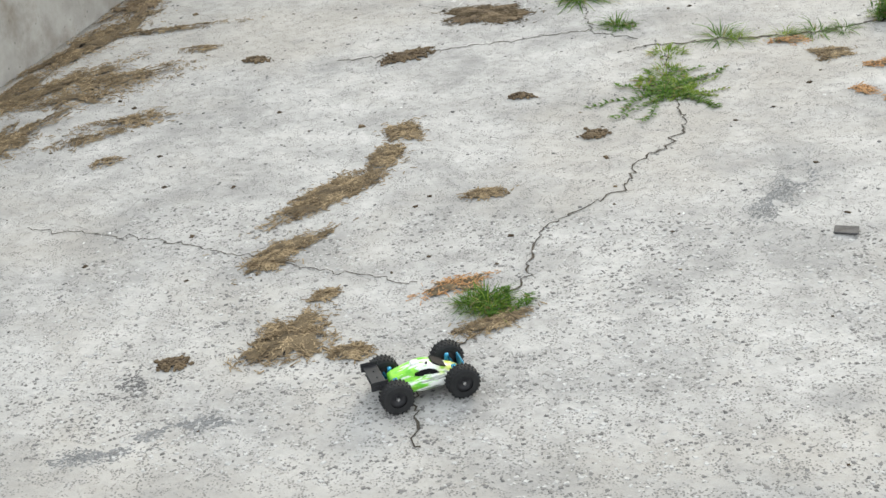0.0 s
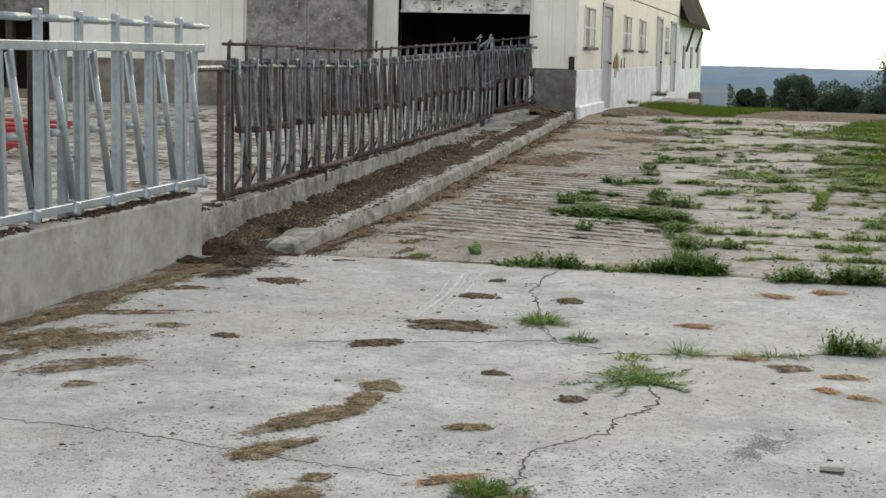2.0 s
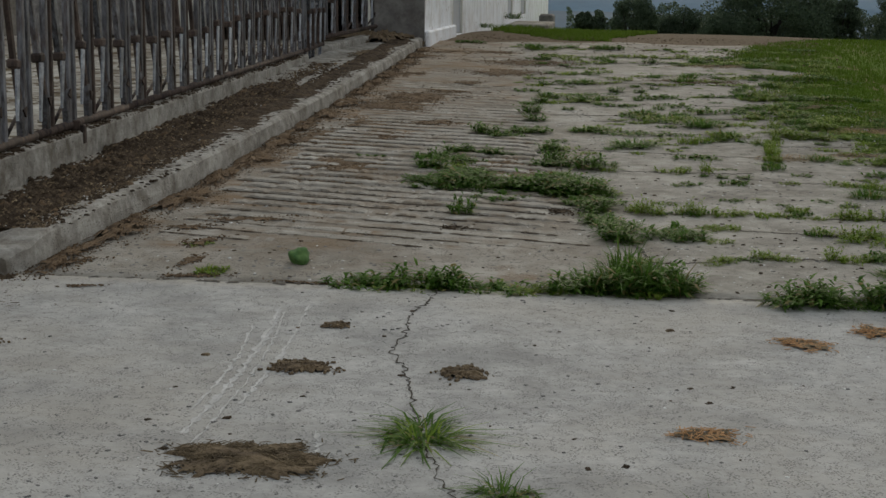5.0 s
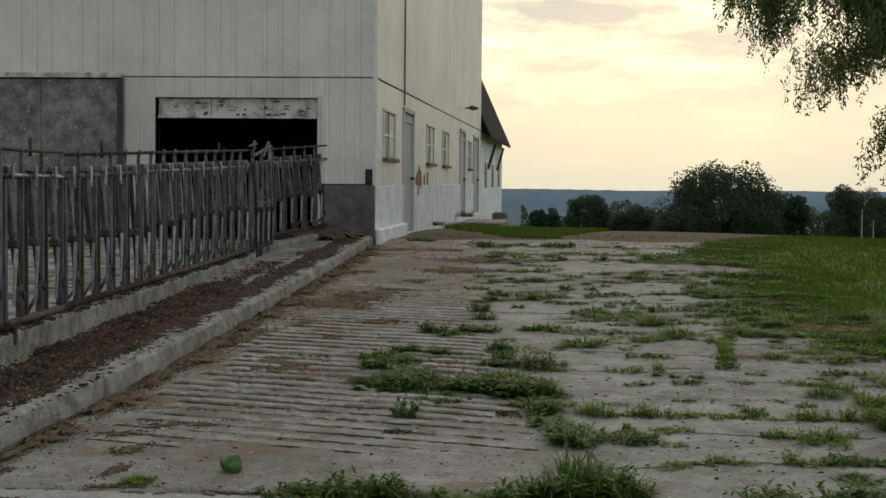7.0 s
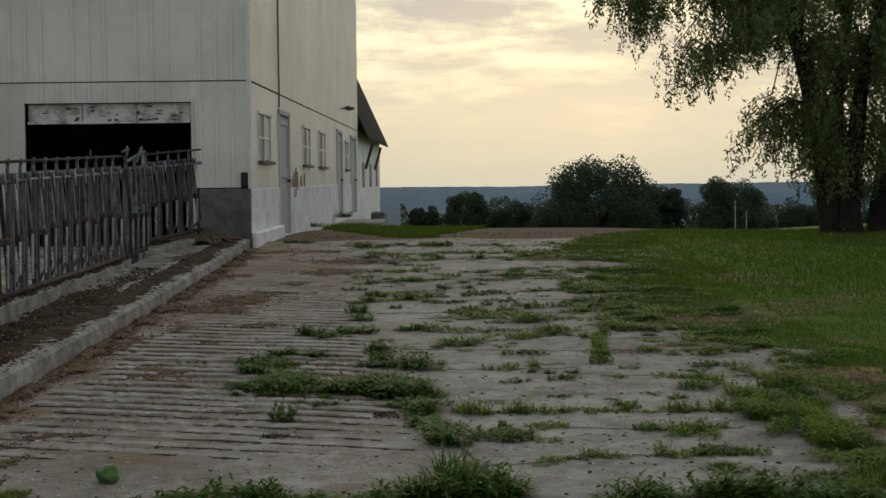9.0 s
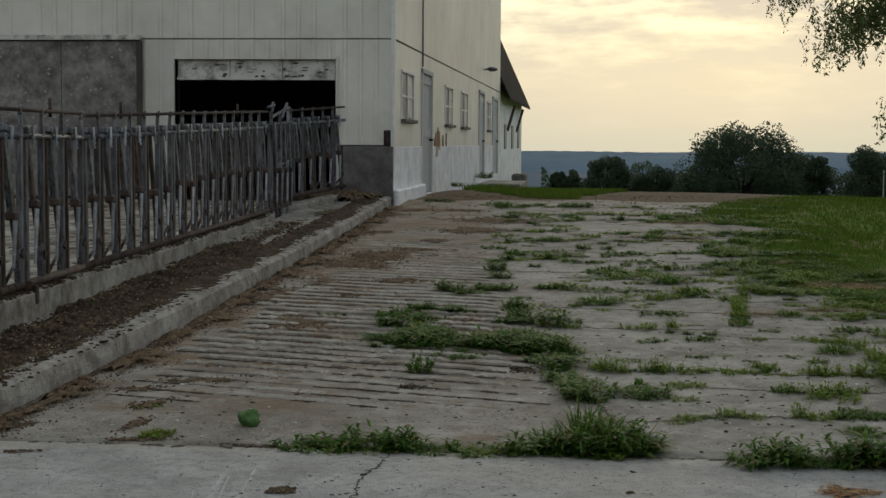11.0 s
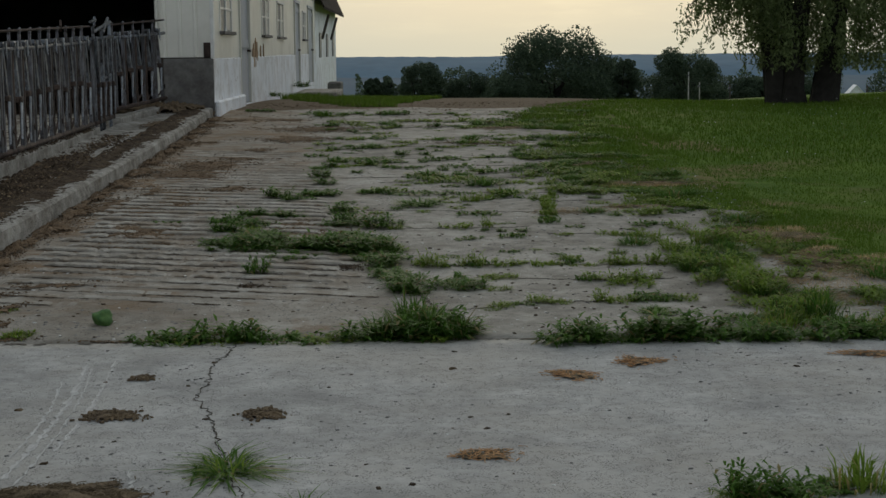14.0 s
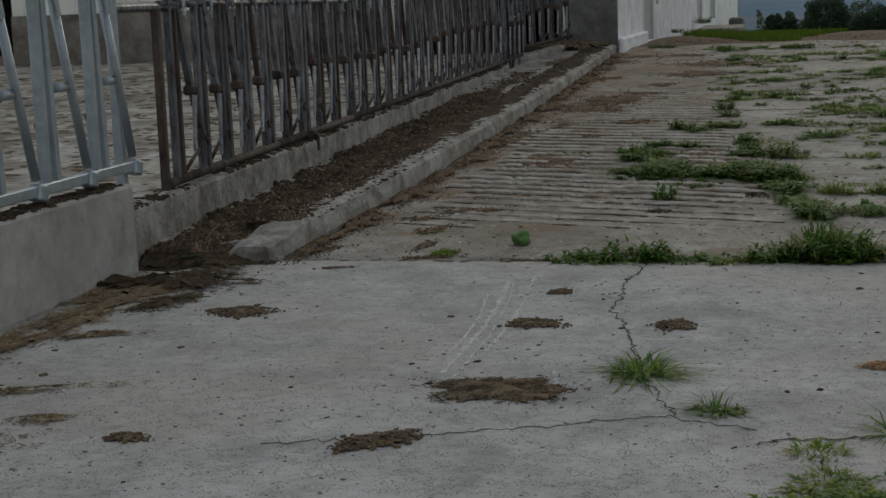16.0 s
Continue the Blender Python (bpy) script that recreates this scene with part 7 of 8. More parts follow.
plant(TUFTS[2], 0.0, 8.25, 1.0, GRASSY, "grass_tuft", 1.6)
for i in range(22):
    x = 0.78 + 2.05 * i / 21
    plant((WEEDS + WEEDS_LOW[:2])[i % 5], x, 7.80 + weed_rnd.uniform(-0.05, 0.10), weed_rnd.uniform(0.6, 0.9) + (0.35 if 1.35 < x < 1.8 else 0.0), DEEP)
# the brown bed and the long joint
for x, y, s, w in ((-1.45, 11.3, 1.0, 0), (-1.30, 11.15, 1.25, 1), (-1.15, 11.25, 1.3, 2), (-1.22, 11.6, 1.2, 1), (-1.35, 12.2, 1.0, 0), (-1.05, 12.6, 0.9, 2), (-0.62, 10.95, 1.2, 1), (-0.48, 11.0, 1.4, 2), (-0.36, 10.85, 1.2, 0),
                   (-0.75, 11.0, 0.9, 1), (-0.55, 11.5, 0.9, 0), (-0.6, 12.1, 0.9, 2)):
    plant(WEEDS[w], x, y, s * 0.85, DEEP, tall=s * 0.62)
    plant(TUFTS[w], x + 0.1, y + 0.05, s * 0.8, GRASSY, "grass_tuft", s * 0.6)
for x, y, s, w in ((-1.55, 12.3, 1.1, 0), (-1.35, 12.7, 1.2, 1), (-1.45, 11.8, 1.2, 2), (-1.3, 12.1, 1.1, 0), (-0.62, 12.9, 1.1, 2), (-0.55, 12.3, 1.0, 1), (-1.24, 13.9, 1.2, 1), (-1.1, 13.7, 1.0, 0), (-0.4, 11.3, 1.3, 1), (-0.25, 10.9, 1.1, 2), (-0.2, 10.5, 0.9, 0)):
    plant(WEEDS[w], x, y, s * 0.7, DEEP, tall=s * 0.85)
    plant(WEEDS_LOW[w], x + 0.1, y + 0.08, s * 0.8, DEEP)
for i in range(20):
    f = i / 19
    y = 9.3 + 13.0 * f
    x = 0.0 - 0.45 * min(1.0, (y - 9.0) / 2.0) - 0.30 * max(0.0, y - 11) / 4.0
    x = x * 0.9 + weed_rnd.gauss(0, 0.2)
    plant((WEEDS_LOW + WEEDS + TUFTS)[weed_rnd.randrange(10)], x, y + weed_rnd.uniform(-0.1, 0.1), weed_rnd.uniform(0.55, 1.05), DEEP)
for i in range(11):
    plant((WEEDS_LOW[:2] + WEEDS)[i % 5], -1.45 + 0.106 * i + weed_rnd.uniform(-0.04, 0.04), 11.05 + weed_rnd.gauss(0.1, 0.18), weed_rnd.uniform(0.7, 1.15), DEEP)
for i in range(24):
    f = i / 23
    plant((WEEDS_LOW[:2] + WEEDS + TUFTS)[i % 8], -1.30 + 1.15 * f + weed_rnd.uniform(-0.03, 0.03), 11.02 - 0.35 * max(0.0, f - 0.6) + weed_rnd.gauss(0, 0.07), weed_rnd.uniform(0.7, 1.1), DEEP)
for i in range(12):
    f = i / 11
    plant((WEEDS_LOW[:2] + WEEDS)[i % 5], -0.32 + 0.30 * f + weed_rnd.gauss(0, 0.05), 10.75 - 1.5 * f, weed_rnd.uniform(0.5, 0.85), DEEP)
# single clumps between the joints
for x, y, s, w in ((0.32, 9.46, 1.1, 1), (0.06, 13.27, 1.4, 1), (-0.88, 14.08, 1.2, 0), (-0.36, 14.21, 1.1, 1),
                   (0.14, 15.5, 1.2, 2), (-0.47, 16.7, 1.3, 0), (0.69, 14.7, 1.3, 1), (0.87, 14.0, 1.2, 2), (-0.33, 23.4, 1.6, 0), (1.44, 8.6, 0.7, 1)):
    plant(TUFTS[w], x, y, s, GRASSY, "grass_tuft")
    plant(WEEDS_LOW[w], x + 0.04, y, s, PALE if w == 2 else DEEP)
plant(WEEDS_LOW[3], -2.17, 8.12, 0.55, PALE)
plant(TUFTS_LIGHT[0], -2.2, 8.14, 0.55, PALE)
plant(WEEDS_LOW[3], -2.43, 8.80, 0.45, PALE)
plant(WEEDS_LOW[0], -2.02, 12.4, 0.7, DEEP)
plant(WEEDS[0], -1.05, 10.0, 0.6, DEEP, tall=1.2)
# rows of weeds in the joints, thicker towards the lawn
for y in JOINTS:
    start = 0.35 - 0.13 * (y - 8)
    x = start
    while x < 2.75:
        thick = 0.30 + 0.30 * (x - start) / 3.0
        if noise.noise(Vector((x * 1.6, y * 2.3, 4.0))) < thick - 0.31:
            kind = weed_rnd.randrange(12)
            data = (WEEDS_LOW + WEEDS_LOW + TUFTS_LIGHT + TUFTS[:2])[kind]
            plant(data, x, y + weed_rnd.gauss(0, 0.10 + 0.008 * (y - 8)), weed_rnd.uniform(0.45, 1.1) * (1 + 0.02 * (y - 8)), PALE if kind in (3, 7, 8, 9) else DEEP)
        x += weed_rnd.uniform(0.12, 0.24)
for i, line in enumerate(SLABS):
    for (ax, ay), (bx, by) in zip(line, line[1:]):
        steps = max(2, round(math.hypot(bx - ax, by - ay) / 0.085))
        for k in range(steps):
            f = (k + weed_rnd.random()) / steps
            if noise.noise(Vector(((ax + (bx - ax) * f) * 2.6, i * 3.7, 2.0))) > (0.32, 0.26, 0.28, 0.06, -0.10, 0.05, 0.0)[i]:
                continue
            kind = weed_rnd.randrange(10)
            plant((WEEDS_LOW + WEEDS_LOW[2:] + TUFTS_LIGHT + WEEDS_PALE[:2])[kind], ax + (bx - ax) * f, ay + (by - ay) * f + weed_rnd.gauss(0, 0.035), weed_rnd.uniform(0.35, 0.70) * (0.75 if i > 3 else 1.0), DEEP if kind in (0, 1) else PALE, tall=weed_rnd.uniform(0.6, 1.25))
for x, y, s, w in ((0.29, 9.5, 1.2, 0), (0.78, 11.55, 0.7, 1), (0.36, 12.0, 0.8, 2), (0.48, 11.48, 0.5, 0), (1.45, 9.05, 0.9, 1), (1.43, 9.48, 0.9, 2), (0.55, 9.35, 0.5, 3), (1.22, 15.8, 1.3, 0), (1.69, 15.6, 1.3, 1), (0.58, 15.1, 1.0, 2), (0.8, 15.8, 1.2, 0), (1.93, 12.0, 1.0, 1)):
    plant(WEEDS_LOW[w], x, y, s, DEEP if w < 2 else PALE, tall=s * 1.3)
for i in range(110):
    y = 10.6 + 11.0 * weed_rnd.random() ** 1.1
    x = weed_rnd.uniform(-0.75 - 0.06 * (y - 10), lawn_rim(y) - 0.1)
    kind = weed_rnd.randrange(8)
    plant((WEEDS_LOW + TUFTS_LIGHT + WEEDS[:2])[kind], x, y, weed_rnd.uniform(0.22, 0.5) * (1 + 0.05 * (y - 10)), PALE if kind in (2, 3, 4, 5) else DEEP)
for i in range(80):
    y = 7.95 + 12.0 * weed_rnd.random() ** 1.3
    x = lawn_rim(y) - 0.15 + weed_rnd.gauss(0, 0.28)
    kind = weed_rnd.randrange(8)
    plant((TUFTS + WEEDS_PALE + TUFTS_LIGHT)[kind], x, y, weed_rnd.uniform(0.5, 1.1), GRASSY if kind < 3 else PALE, "grass_tuft" if kind < 3 else "weed_clump")
for i in range(85):
    y = weed_rnd.uniform(8.05, 11.2)
    x = 2.14 + 0.12 * math.sin(y * 2.3) + weed_rnd.gauss(0, 0.13)
    kind = weed_rnd.randrange(8)
    plant((TUFTS + WEEDS_PALE + TUFTS_LIGHT)[kind], x, y, weed_rnd.uniform(0.5, 1.05), GRASSY if kind < 3 else PALE, "grass_tuft" if kind < 3 else "weed_clump", tall=weed_rnd.uniform(0.7, 1.5))
for i in range(75):
    y = 7.95 + 14.0 * (i / 74) ** 1.2
    kind = weed_rnd.randrange(9)
    plant((TUFTS + WEEDS_LOW[2:] + WEEDS_PALE[:2] + TUFTS_LIGHT)[kind], ramp_edge(y) + 0.10 + weed_rnd.gauss(0, 0.14), y + weed_rnd.uniform(-0.1, 0.1), weed_rnd.uniform(0.6, 1.25), GRASSY if kind < 3 else PALE, "grass_tuft" if kind < 3 else "weed_clump")
for i in range(3):
    plant(WEEDS_LOW[i], -3.66 - 0.07 * i, 7.72 + 0.09 * i, 0.32, DEEP, sink=-0.05)
plant(WEEDS_LOW[1], -2.4, 24.2, 1.5, DEEP)
plant(WEEDS[1], -2.75, 31.0, 0.9, DEEP)
plant(WEEDS[2], -2.75, 38.3, 1.4, DEEP)


# the small far weeds are joined, one mesh for each kind of leaf
far = {}
for ob in [o for o in scene.objects if o.get("category") == "weed" and o.matrix_world.translation.y > 12.3]:
    far.setdefault(ob.data.materials[0].name, []).append(ob)
for key, obs in far.items():
    verts, faces = [], []
    for ob in obs:
        base = len(verts)
        verts += [tuple(ob.matrix_world @ v.co) for v in ob.data.vertices]
        faces += [tuple(base + i for i in p.vertices) for p in ob.data.polygons]
    data = bpy.data.meshes.new("far_weeds")
    data.from_pydata(verts, [], faces)
    data.materials.append(obs[0].data.materials[0])
    tagged(new("far_weeds", data), "green weeds growing in the joints far up the ramp", "weed", kind="stuff")
    for ob in obs:
        bpy.data.objects.remove(ob)


def lawn_blades(name, count, x0, x1, y0, y1, length, width, seed, label, material=GRASS, limit=None):
    """Single blades of grass standing on the ground, as one mesh."""
    rng = np.random.default_rng(seed)
    verts, faces = [], []
    xs, ys = rng.uniform(x0, x1, count), rng.uniform(y0, y1, count)
    for x, y, l, a, lean, w in zip(xs, ys, length * rng.uniform(0.45, 1.3, count), rng.uniform(0, 6.283, count), rng.uniform(0.0, 0.7, count), width * rng.uniform(0.7, 1.3, count)):
        if limit and not limit(x, y):
            continue
        z = max(land(x, y) - 0.05, floor_height(x, y) - 0.01 if x < 3.1 and y < 24.6 else -99)
        dx, dy = math.cos(a) * w / 2, math.sin(a) * w / 2
        b = len(verts)
        verts += [(x - dx, y - dy, z), (x + dx, y + dy, z), (x - dy / w * 2 * l * lean, y + dx / w * 2 * l * lean, z + l)]
        faces.append((b, b + 1, b + 2))
    data = bpy.data.meshes.new(name)
    data.from_pydata(verts, [], faces)
    data.materials.append(material)
    return tagged(new(name, data), label, "grass", kind="stuff")


def on_lawn(x, y):
    rim = lawn_rim(y) if y > SEAM else 2.85
    rag = 0.4 * noise.noise(Vector((x * 1.1, y * 1.1, 6.0))) + 0.22 * noise.noise(Vector((x * 4.0, y * 4.0, 6.0)))
    worn = noise.noise(Vector((x * 0.7, y * 0.9, 16.0))) + 0.5 * noise.noise(Vector((x * 3.0, y * 3.0, 17.0))) > 0.28 + 0.22 * max(0.0, x - 2.6)
    dead = ((x - 2.85) / 0.55) ** 2 + ((y - 10.3) / 1.0) ** 2 + 1.6 * noise.noise(Vector((x * 2.2, y * 2.2, 31.0))) < 0.9
    return x > rim + rag and not worn and not dead and not (x < 3.2 and y < 12.2 and ((x - 2.48) / 0.42) ** 2 + ((y - 9.3) / 0.55) ** 2 < 0.8 + 0.8 * noise.noise(Vector((x * 4.0, y * 4.0, 33.0))))


lawn_blades("lawn_grass", 100000, 1.6, 9.5, 5.0, 17.0, 0.026, 0.008, 1, "thick green lawn grass beside the concrete", limit=on_lawn)
lawn_blades("lawn_grass", 90000, 1.2, 16.0, 17.0, 33.0, 0.05, 0.016, 2, "thick green lawn grass towards the willow", limit=lambda x, y: on_lawn(x, y) and y < 25.5 + max(0.0, (x - 2) * 2.6))
lawn_blades("lawn_grass", 9000, -2.9, -0.6, 34.0, 48.0, 0.14, 0.03, 3, "green grass strip along the barn wall", limit=lambda x, y: x < -2.7 + (y - 34) * 0.16)
lawn_blades("edge_grass", 90000, 0.6, 4.2, 7.9, 24.5, 0.030, 0.009, 4, "patchy grass creeping over the slab edge", GRASS, limit=lambda x, y: on_lawn(x - 0.05, y) and x < lawn_rim(y) + 1.3 and not (x > 2.3 and 9.6 < y < 11.0 and noise.noise(Vector((x * 3.0, y * 3.0, 4.0))) > -0.15))
lawn_blades("barn_grass", 26000, -2.4, 0.6, 25.9, 33.5, 0.07, 0.016, 5, "green grass growing beside the barn at the head of the ramp", limit=lambda x, y: x > -1.0 - 0.3 * (y - 26.2) + 0.4 * noise.noise(Vector((x, y * 2, 1.0))) and x < -0.3 + 0.12 * (y - 26) + 0.4 * noise.noise(Vector((x, y, 2.0))))
DEAD_GRASS = leaf_material("dead_lawn_blades", (0.34, 0.215, 0.10), (0.60, 0.44, 0.25), (0.66, 0.56, 0.38), 0.15)
DEAD_SPOTS = ((2.65, 11.5, 0.50, 0.40), (2.75, 9.45, 0.48, 0.50), (2.45, 8.20, 0.50, 0.22), (3.15, 8.95, 0.45, 0.50), (3.0, 10.4, 0.5, 0.6), (1.5, 13.0, 0.32, 0.18), (2.1, 14.7, 0.6, 0.22))


def dead_spot(x, y):
    return any(((x - a) / c) ** 2 + ((y - b) / d) ** 2 + 1.3 * noise.noise(Vector((x * 3.0, y * 3.0, 7.0))) < 0.9 for a, b, c, d in DEAD_SPOTS)


lawn_blades("dead_grass", 110000, 1.1, 3.7, 7.9, 15.0, 0.022, 0.006, 6, "pale brown dead grass matted at the edge of the slab", DEAD_GRASS, limit=dead_spot)
crumbs("dirt_clods", 1500, (-2.7, 3.0, 21.0, 27.0), 0.014, DUNG, "clods of brown dirt at the head of the ramp", 9, 0.5, gather=0.6)
crumbs("clover_flowers", 300, (3.5, 12, 9, 26), 0.0055, WHITE_CHIP, "tiny white clover flowers in the lawn", 8, 1.0, gather=0.5)
for ob in [o for o in scene.objects if o.name.startswith("clover_flowers")]:
    ob.location.z += 0.04

# ---- the model car ----
def shell_paint():
    """Lime paint that breaks into white streaks towards the nose and along the sides."""
    m = bpy.data.materials.new("lime_and_white_shell")
    m.use_nodes = True
    m.node_tree.nodes.clear()
    n = Nodes(m.node_tree)
    at = n.add("ShaderNodeTexCoord").outputs["Object"]
    xyz = n.add("ShaderNodeSeparateXYZ", links={0: at})
    streak = n.noise(n.add("ShaderNodeMapping", {"Scale": (70.0, 14.0, 55.0)}, {"Vector": at}).outputs[0], 1.0, 4.0, 0.6)
    front = n.math("MULTIPLY", n.math("ADD", xyz.outputs[1], 0.005), 1.5)
    pale = n.ramp(n.math("ADD", streak, front), [(0.47, 0.0), (0.56, 1.0)])
    lime = n.mix(n.ramp(n.noise(at, 40.0, 3.0), [(0.35, 0.0), (0.65, 1.0)]), (0.12, 0.52, 0.02), (0.32, 0.74, 0.05))
    colour = n.mix(pale, lime, (0.78, 0.80, 0.74))
    yellow = n.math("MULTIPLY", n.ramp(n.math("MULTIPLY", xyz.outputs[1], 10.0), [(0.30, 0.0), (0.75, 1.0)]), n.ramp(n.noise(at, 26.0, 2.0), [(0.42, 0.0), (0.55, 1.0)]))
    colour = n.mix(yellow, colour, (0.66, 0.74, 0.14))
    slash = n.noise(n.add("ShaderNodeMapping", {"Scale": (40.0, 9.0, 95.0), "Location": (3.0, 1.0, 7.0)}, {"Vector": at}).outputs[0], 1.0, 3.0, 0.6)
    dark = n.math("MULTIPLY", n.ramp(slash, [(0.56, 0.0), (0.61, 0.8)]), n.ramp(xyz.outputs[2], [(0.062, 1.0), (0.085, 0.0)]))
    colour = n.mix(dark, colour, (0.06, 0.075, 0.05))
    shade = n.add("ShaderNodeBsdfPrincipled", {"Roughness": 0.28}, {"Base Color": colour})
    n.add("ShaderNodeOutputMaterial", links={"Surface": shade.outputs[0]})
    return m


SHELL_WHITE = surface("white_painted_shell", (0.68, 0.72, 0.66), (0.80, 0.82, 0.76), 8.0, 30.0, 0.3, 0.02, 0.001)
TYRE = surface("black_tyre_rubber", (0.012, 0.012, 0.012), (0.03, 0.03, 0.03), 9.0, 60.0, 0.85, 0.3, 0.002)
BLACK = surface("black_plastic", (0.012, 0.012, 0.013), (0.035, 0.035, 0.037), 6.0, 30.0, 0.5, 0.1, 0.001)
BLUE = surface("anodised_blue", (0.03, 0.22, 0.38), (0.06, 0.32, 0.50), 6.0, 30.0, 0.35, 0.05, 0.001, metallic=0.7)
DARK_GLASS = surface("smoked_window", (0.008, 0.008, 0.009), (0.015, 0.015, 0.016), 5.0, 20.0, 0.6, 0.01, 0.001, spec=0.06)
CHROME = surface("bright_metal", (0.5, 0.5, 0.5), (0.7, 0.7, 0.7), 6.0, 30.0, 0.3, 0.05, 0.001, metallic=0.9)


def lathe(profile, sides, bm, centre):
    """A ring turned about the x axis through centre: profile of (along, radius)."""
    rings = []
    for k in range(sides):
        a = 2 * math.pi * k / sides
        rings.append([bm.verts.new((centre[0] + u, centre[1] + r * math.cos(a), centre[2] + r * math.sin(a))) for u, r in profile])
    for k in range(sides):
        for i in range(len(profile) - 1):
            bm.faces.new((rings[k][i], rings[k][i + 1], rings[(k + 1) % sides][i + 1], rings[(k + 1) % sides][i]))


def model_car():
    """A four-wheeled off-road model car, facing +y, built at its wheelbase centre."""
    car = thing("toy_car", None, None, "radio-controlled buggy with a lime and white shell and fat black tyres", "toy car")
    R, TX, TY = 0.050, 0.082, 0.104
    bm = bmesh.new()
    box(bm, -0.033, 0.033, -0.13, 0.13, 0.028, 0.036, 0.003)
    part("chassis", bm, BLACK, car)
    for s in (-1, 1):
        bm = bmesh.new()
        box(bm, s * 0.036 - 0.006, s * 0.036 + 0.006, -0.07, 0.06, 0.03, 0.05, 0.003)
        part("side_guard", bm, SHELL_WHITE, car)
    # shell: rounded cross-sections along the car: y, half width, low, height of the flank, height of the crown, half width of the crown
    rows = [(0.118, 0.020, 0.044, 0.052, 0.058, 0.010), (0.108, 0.032, 0.042, 0.056, 0.066, 0.016), (0.092, 0.044, 0.040, 0.060, 0.074, 0.022), (0.075, 0.052, 0.038, 0.063, 0.080, 0.026), (0.058, 0.056, 0.037, 0.065, 0.088, 0.029), (0.040, 0.058, 0.036, 0.067, 0.099, 0.031),
            (0.022, 0.059, 0.036, 0.068, 0.107, 0.032), (0.002, 0.060, 0.036, 0.069, 0.110, 0.032), (-0.018, 0.060, 0.036, 0.069, 0.109, 0.031), (-0.038, 0.060, 0.037, 0.068, 0.104, 0.030), (-0.058, 0.058, 0.038, 0.067, 0.098, 0.030), (-0.076, 0.052, 0.040, 0.068, 0.093, 0.029), (-0.092, 0.044, 0.044, 0.068, 0.088, 0.027), (-0.104, 0.036, 0.048, 0.068, 0.083, 0.024)]
    bm = bmesh.new()
    rings = []
    for y, w, lo, flank, crown, cw in rows:
        crown -= 0.14 * (crown - flank)
        w *= 1.06
        half = [(w * 0.92, lo), (w, lo + (flank - lo) * 0.45), (w * 0.97, flank - 0.004), (w * 0.86, flank), (cw + (w - cw) * 0.42, flank + 0.003), (cw * 1.12, flank + (crown - flank) * 0.45), (cw, crown - 0.005), (cw * 0.7, crown)]
        ring = [(x, z) for x, z in half] + [(0.0, crown - 0.0015)] + [(-x, z) for x, z in reversed(half)]
        rings.append([bm.verts.new((x, y, z)) for x, z in ring])
    for u, v in zip(rings, rings[1:]):
        for k in range(len(u) - 1):
            bm.faces.new((u[k], v[k], v[k + 1], u[k + 1]))
    bm.faces.new(rings[0])
    bm.faces.new(list(reversed(rings[-1])))
    bmesh.ops.recalc_face_normals(bm, faces=bm.faces)
    shell = part("shell", bm, shell_paint(), car, "glossy lime, white and yellow streaked shell", True)

    def pane(points, out):
        """A thin dark pane set a little proud of the shell."""
        bm = bmesh.new()
        vs = [bm.verts.new(p) for p in points]
        vt = [bm.verts.new(Vector(p) + Vector(out)) for p in points]
        bm.faces.new(vt)
        for i in range(len(vs)):
            bm.faces.new((vs[i], vs[(i + 1) % len(vs)], vt[(i + 1) % len(vs)], vt[i]))
        bmesh.ops.recalc_face_normals(bm, faces=bm.faces)
        return bm

    for s in (-1, 1):
        drop = [(0.0395, 0.046, 0.0735), (0.0385, 0.022, 0.0735), (0.0390, -0.008, 0.0740), (0.0365, -0.032, 0.0790), (0.0348, -0.030, 0.0880), (0.0350, -0.008, 0.0930), (0.0355, 0.016, 0.0925), (0.0366, 0.034, 0.0860)]
        part("side_window", pane([(s * x, y, z) for x, y, z in drop], (s * 0.0035, 0, 0.001)), DARK_GLASS, shell)
    part("windscreen", pane([(-0.025, 0.070, 0.0795), (0.025, 0.070, 0.0795), (0.027, 0.050, 0.0890), (0.022, 0.031, 0.0990), (-0.022, 0.031, 0.0990), (-0.027, 0.050, 0.0890)], (0, 0.001, 0.0030)), DARK_GLASS, shell)
    bm = bmesh.new()
    box(bm, -0.013, 0.013, -0.034, -0.006, 0.100, 0.109, 0.004)
    part("roof_scoop", bm, SHELL_WHITE, shell)
    bm = bmesh.new()
    tube(bm, (0.020, 0.012, 0.099), (0.020, 0.012, 0.108), 0.004, sides=8)
    part("body_clip", bm, BLACK, shell)
    # wing
    bm = bmesh.new()
    box(bm, -0.066, 0.066, -0.168, -0.124, 0.090, 0.095, 0.002)
    wing = part("rear_wing", bm, BLACK, car, "black plastic rear wing")
    for s in (-1, 1):
        bm = bmesh.new()
        box(bm, s * 0.063 - 0.002, s * 0.063 + 0.002, -0.174, -0.120, 0.076, 0.106, 0.001)
        part("end_plate", bm, BLACK, wing)
        bm = bmesh.new()
        tube(bm, (s * 0.02, -0.11, 0.05), (s * 0.02, -0.145, 0.097), 0.003, sides=6)
        part("wing_mount", bm, BLACK, wing)
    for y in (TY, -TY):
        bm = bmesh.new()
        box(bm, -0.034, 0.034, y - 0.003 - 0.02 * (1 if y < 0 else -1), y + 0.003 - 0.02 * (1 if y < 0 else -1), 0.045, 0.088, 0.003)
        part("shock_tower", bm, BLUE, car)
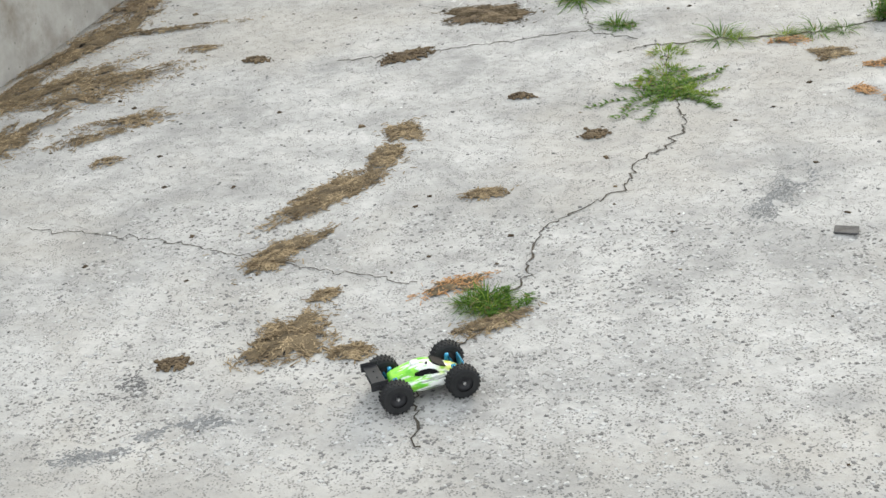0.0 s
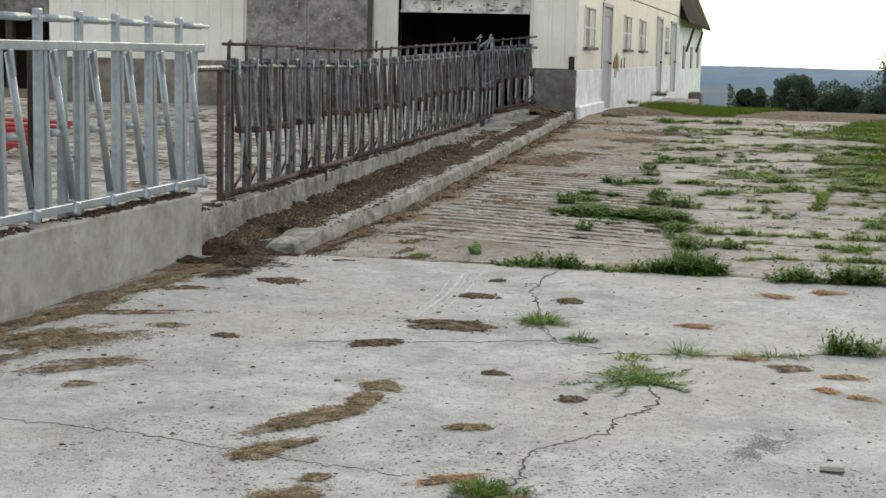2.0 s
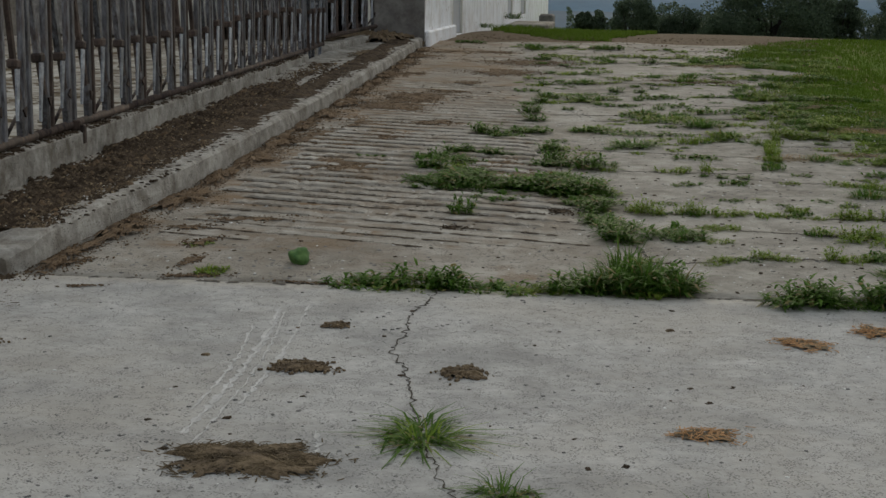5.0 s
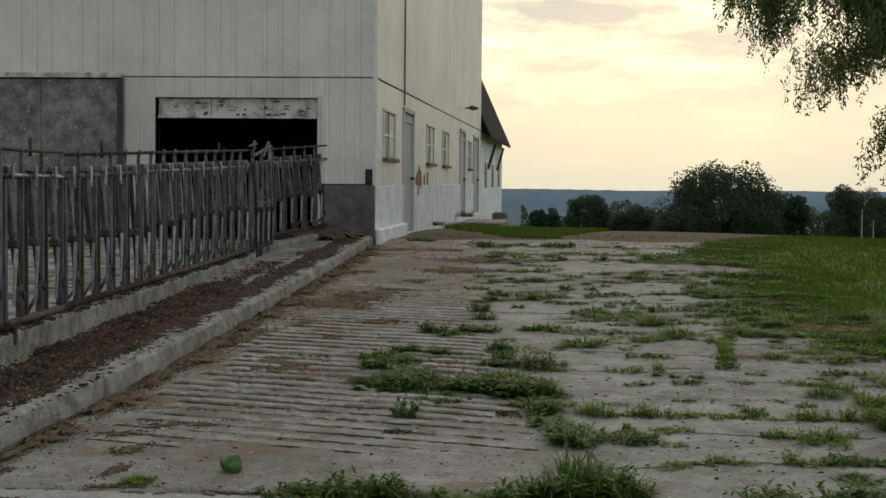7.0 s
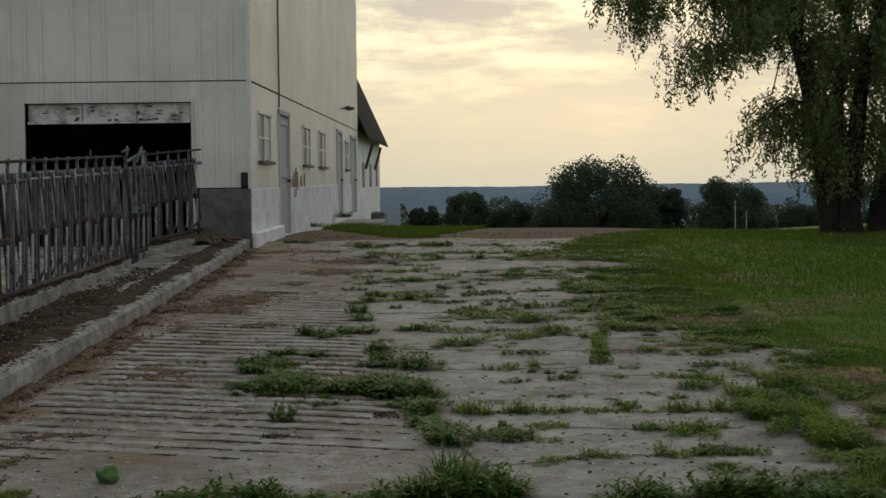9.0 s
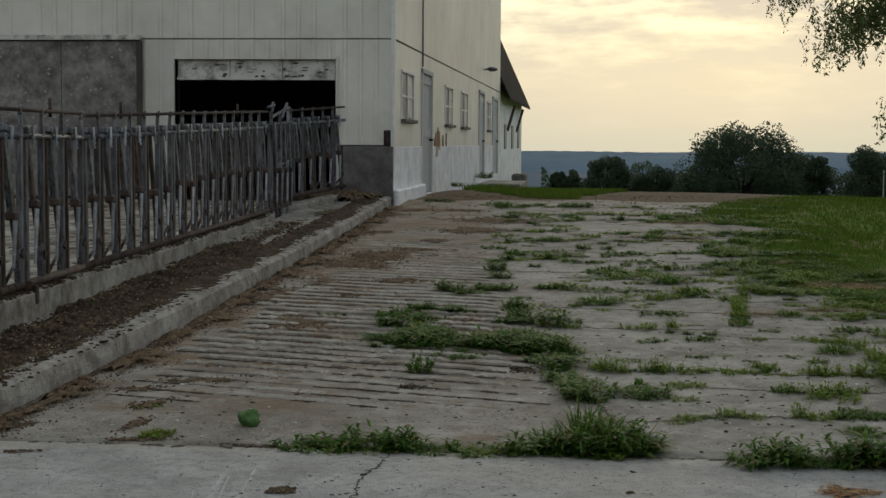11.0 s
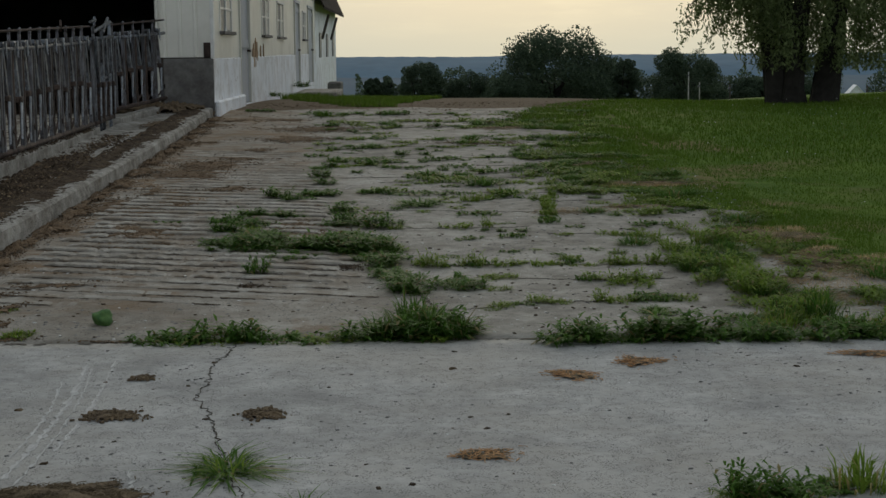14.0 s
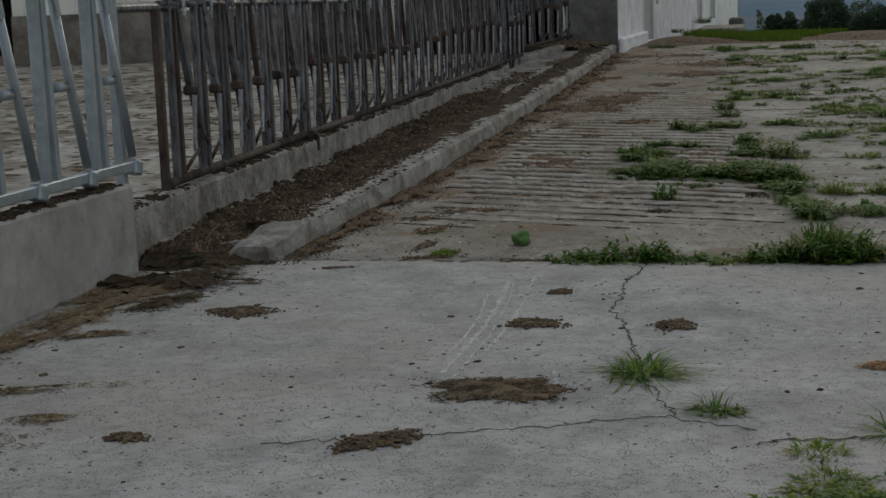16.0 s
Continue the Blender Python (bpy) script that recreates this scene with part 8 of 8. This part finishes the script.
    for sx in (-1, 1):
        for sy in (-1, 1):
            cx, cy = sx * TX, sy * TY
            bm = bmesh.new()
            w = 0.023
            lathe([(-w, 0.026), (-w, 0.043), (-w * 0.8, 0.0485), (-w * 0.3, R), (w * 0.3, R), (w * 0.8, 0.0485), (w, 0.043), (w, 0.026)], 36, bm, (cx, cy, R))
            for k in range(24):
                a = 2 * math.pi * k / 24
                for u in (-0.014, 0.0, 0.014):
                    m = Matrix.Translation((cx + u, cy + (R - 0.0005) * math.cos(a + (0.13 if u else 0)), R + (R - 0.0005) * math.sin(a + (0.13 if u else 0)))) @ Matrix.Rotation(a, 4, "X") @ Matrix.Diagonal((0.010, 0.006, 0.0042, 1))
                    bmesh.ops.create_cube(bm, size=1.0, matrix=m)
            wheel = part("wheel", bm, TYRE, car, "fat knobbly black tyre")
            bm = bmesh.new()
            lathe([(0.0, 0.0), (sx * 0.012, 0.004), (sx * 0.010, 0.018), (sx * 0.019, 0.0255), (sx * -0.018, 0.0265), (sx * -0.018, 0.0)], 24, bm, (cx, cy, R))
            bmesh.ops.recalc_face_normals(bm, faces=bm.faces)
            rim = part("rim", bm, BLACK, wheel, smooth=True)
            bm = bmesh.new()
            tube(bm, (cx + sx * 0.008, cy, R), (cx + sx * 0.020, cy, R), 0.006, 0.005, 6)
            part("wheel_nut", bm, CHROME, rim)
            for z0, z1, name in ((0.034, 0.042, "lower_arm"), (0.058, 0.056, "upper_arm")):
                bm = bmesh.new()
                tube(bm, (sx * 0.028, cy, z0), (cx - sx * 0.018, cy, z1), 0.005, sides=6)
                part(name, bm, BLUE if name == "upper_arm" else BLACK, car)
            bm = bmesh.new()
            y = cy - sy * 0.012
            tube(bm, (sx * 0.032, y, 0.086), (sx * 0.055, y, 0.042), 0.007, sides=8)
            part("shock", bm, BLUE, car, "blue shock absorber", True)
    bm = bmesh.new()
    box(bm, -0.028, 0.028, 0.128, 0.142, 0.03, 0.045, 0.004)
    part("bumper", bm, BLACK, car)
    return car


toy = model_car()
CAR_X, CAR_Y, CAR_TURN = -0.345, 0.615, -57.0
toy.matrix_world = pose(CAR_X, CAR_Y, 0.002 + pad_height(CAR_X, CAR_Y), 0, 0, CAR_TURN) @ Matrix.Scale(1.18, 4)
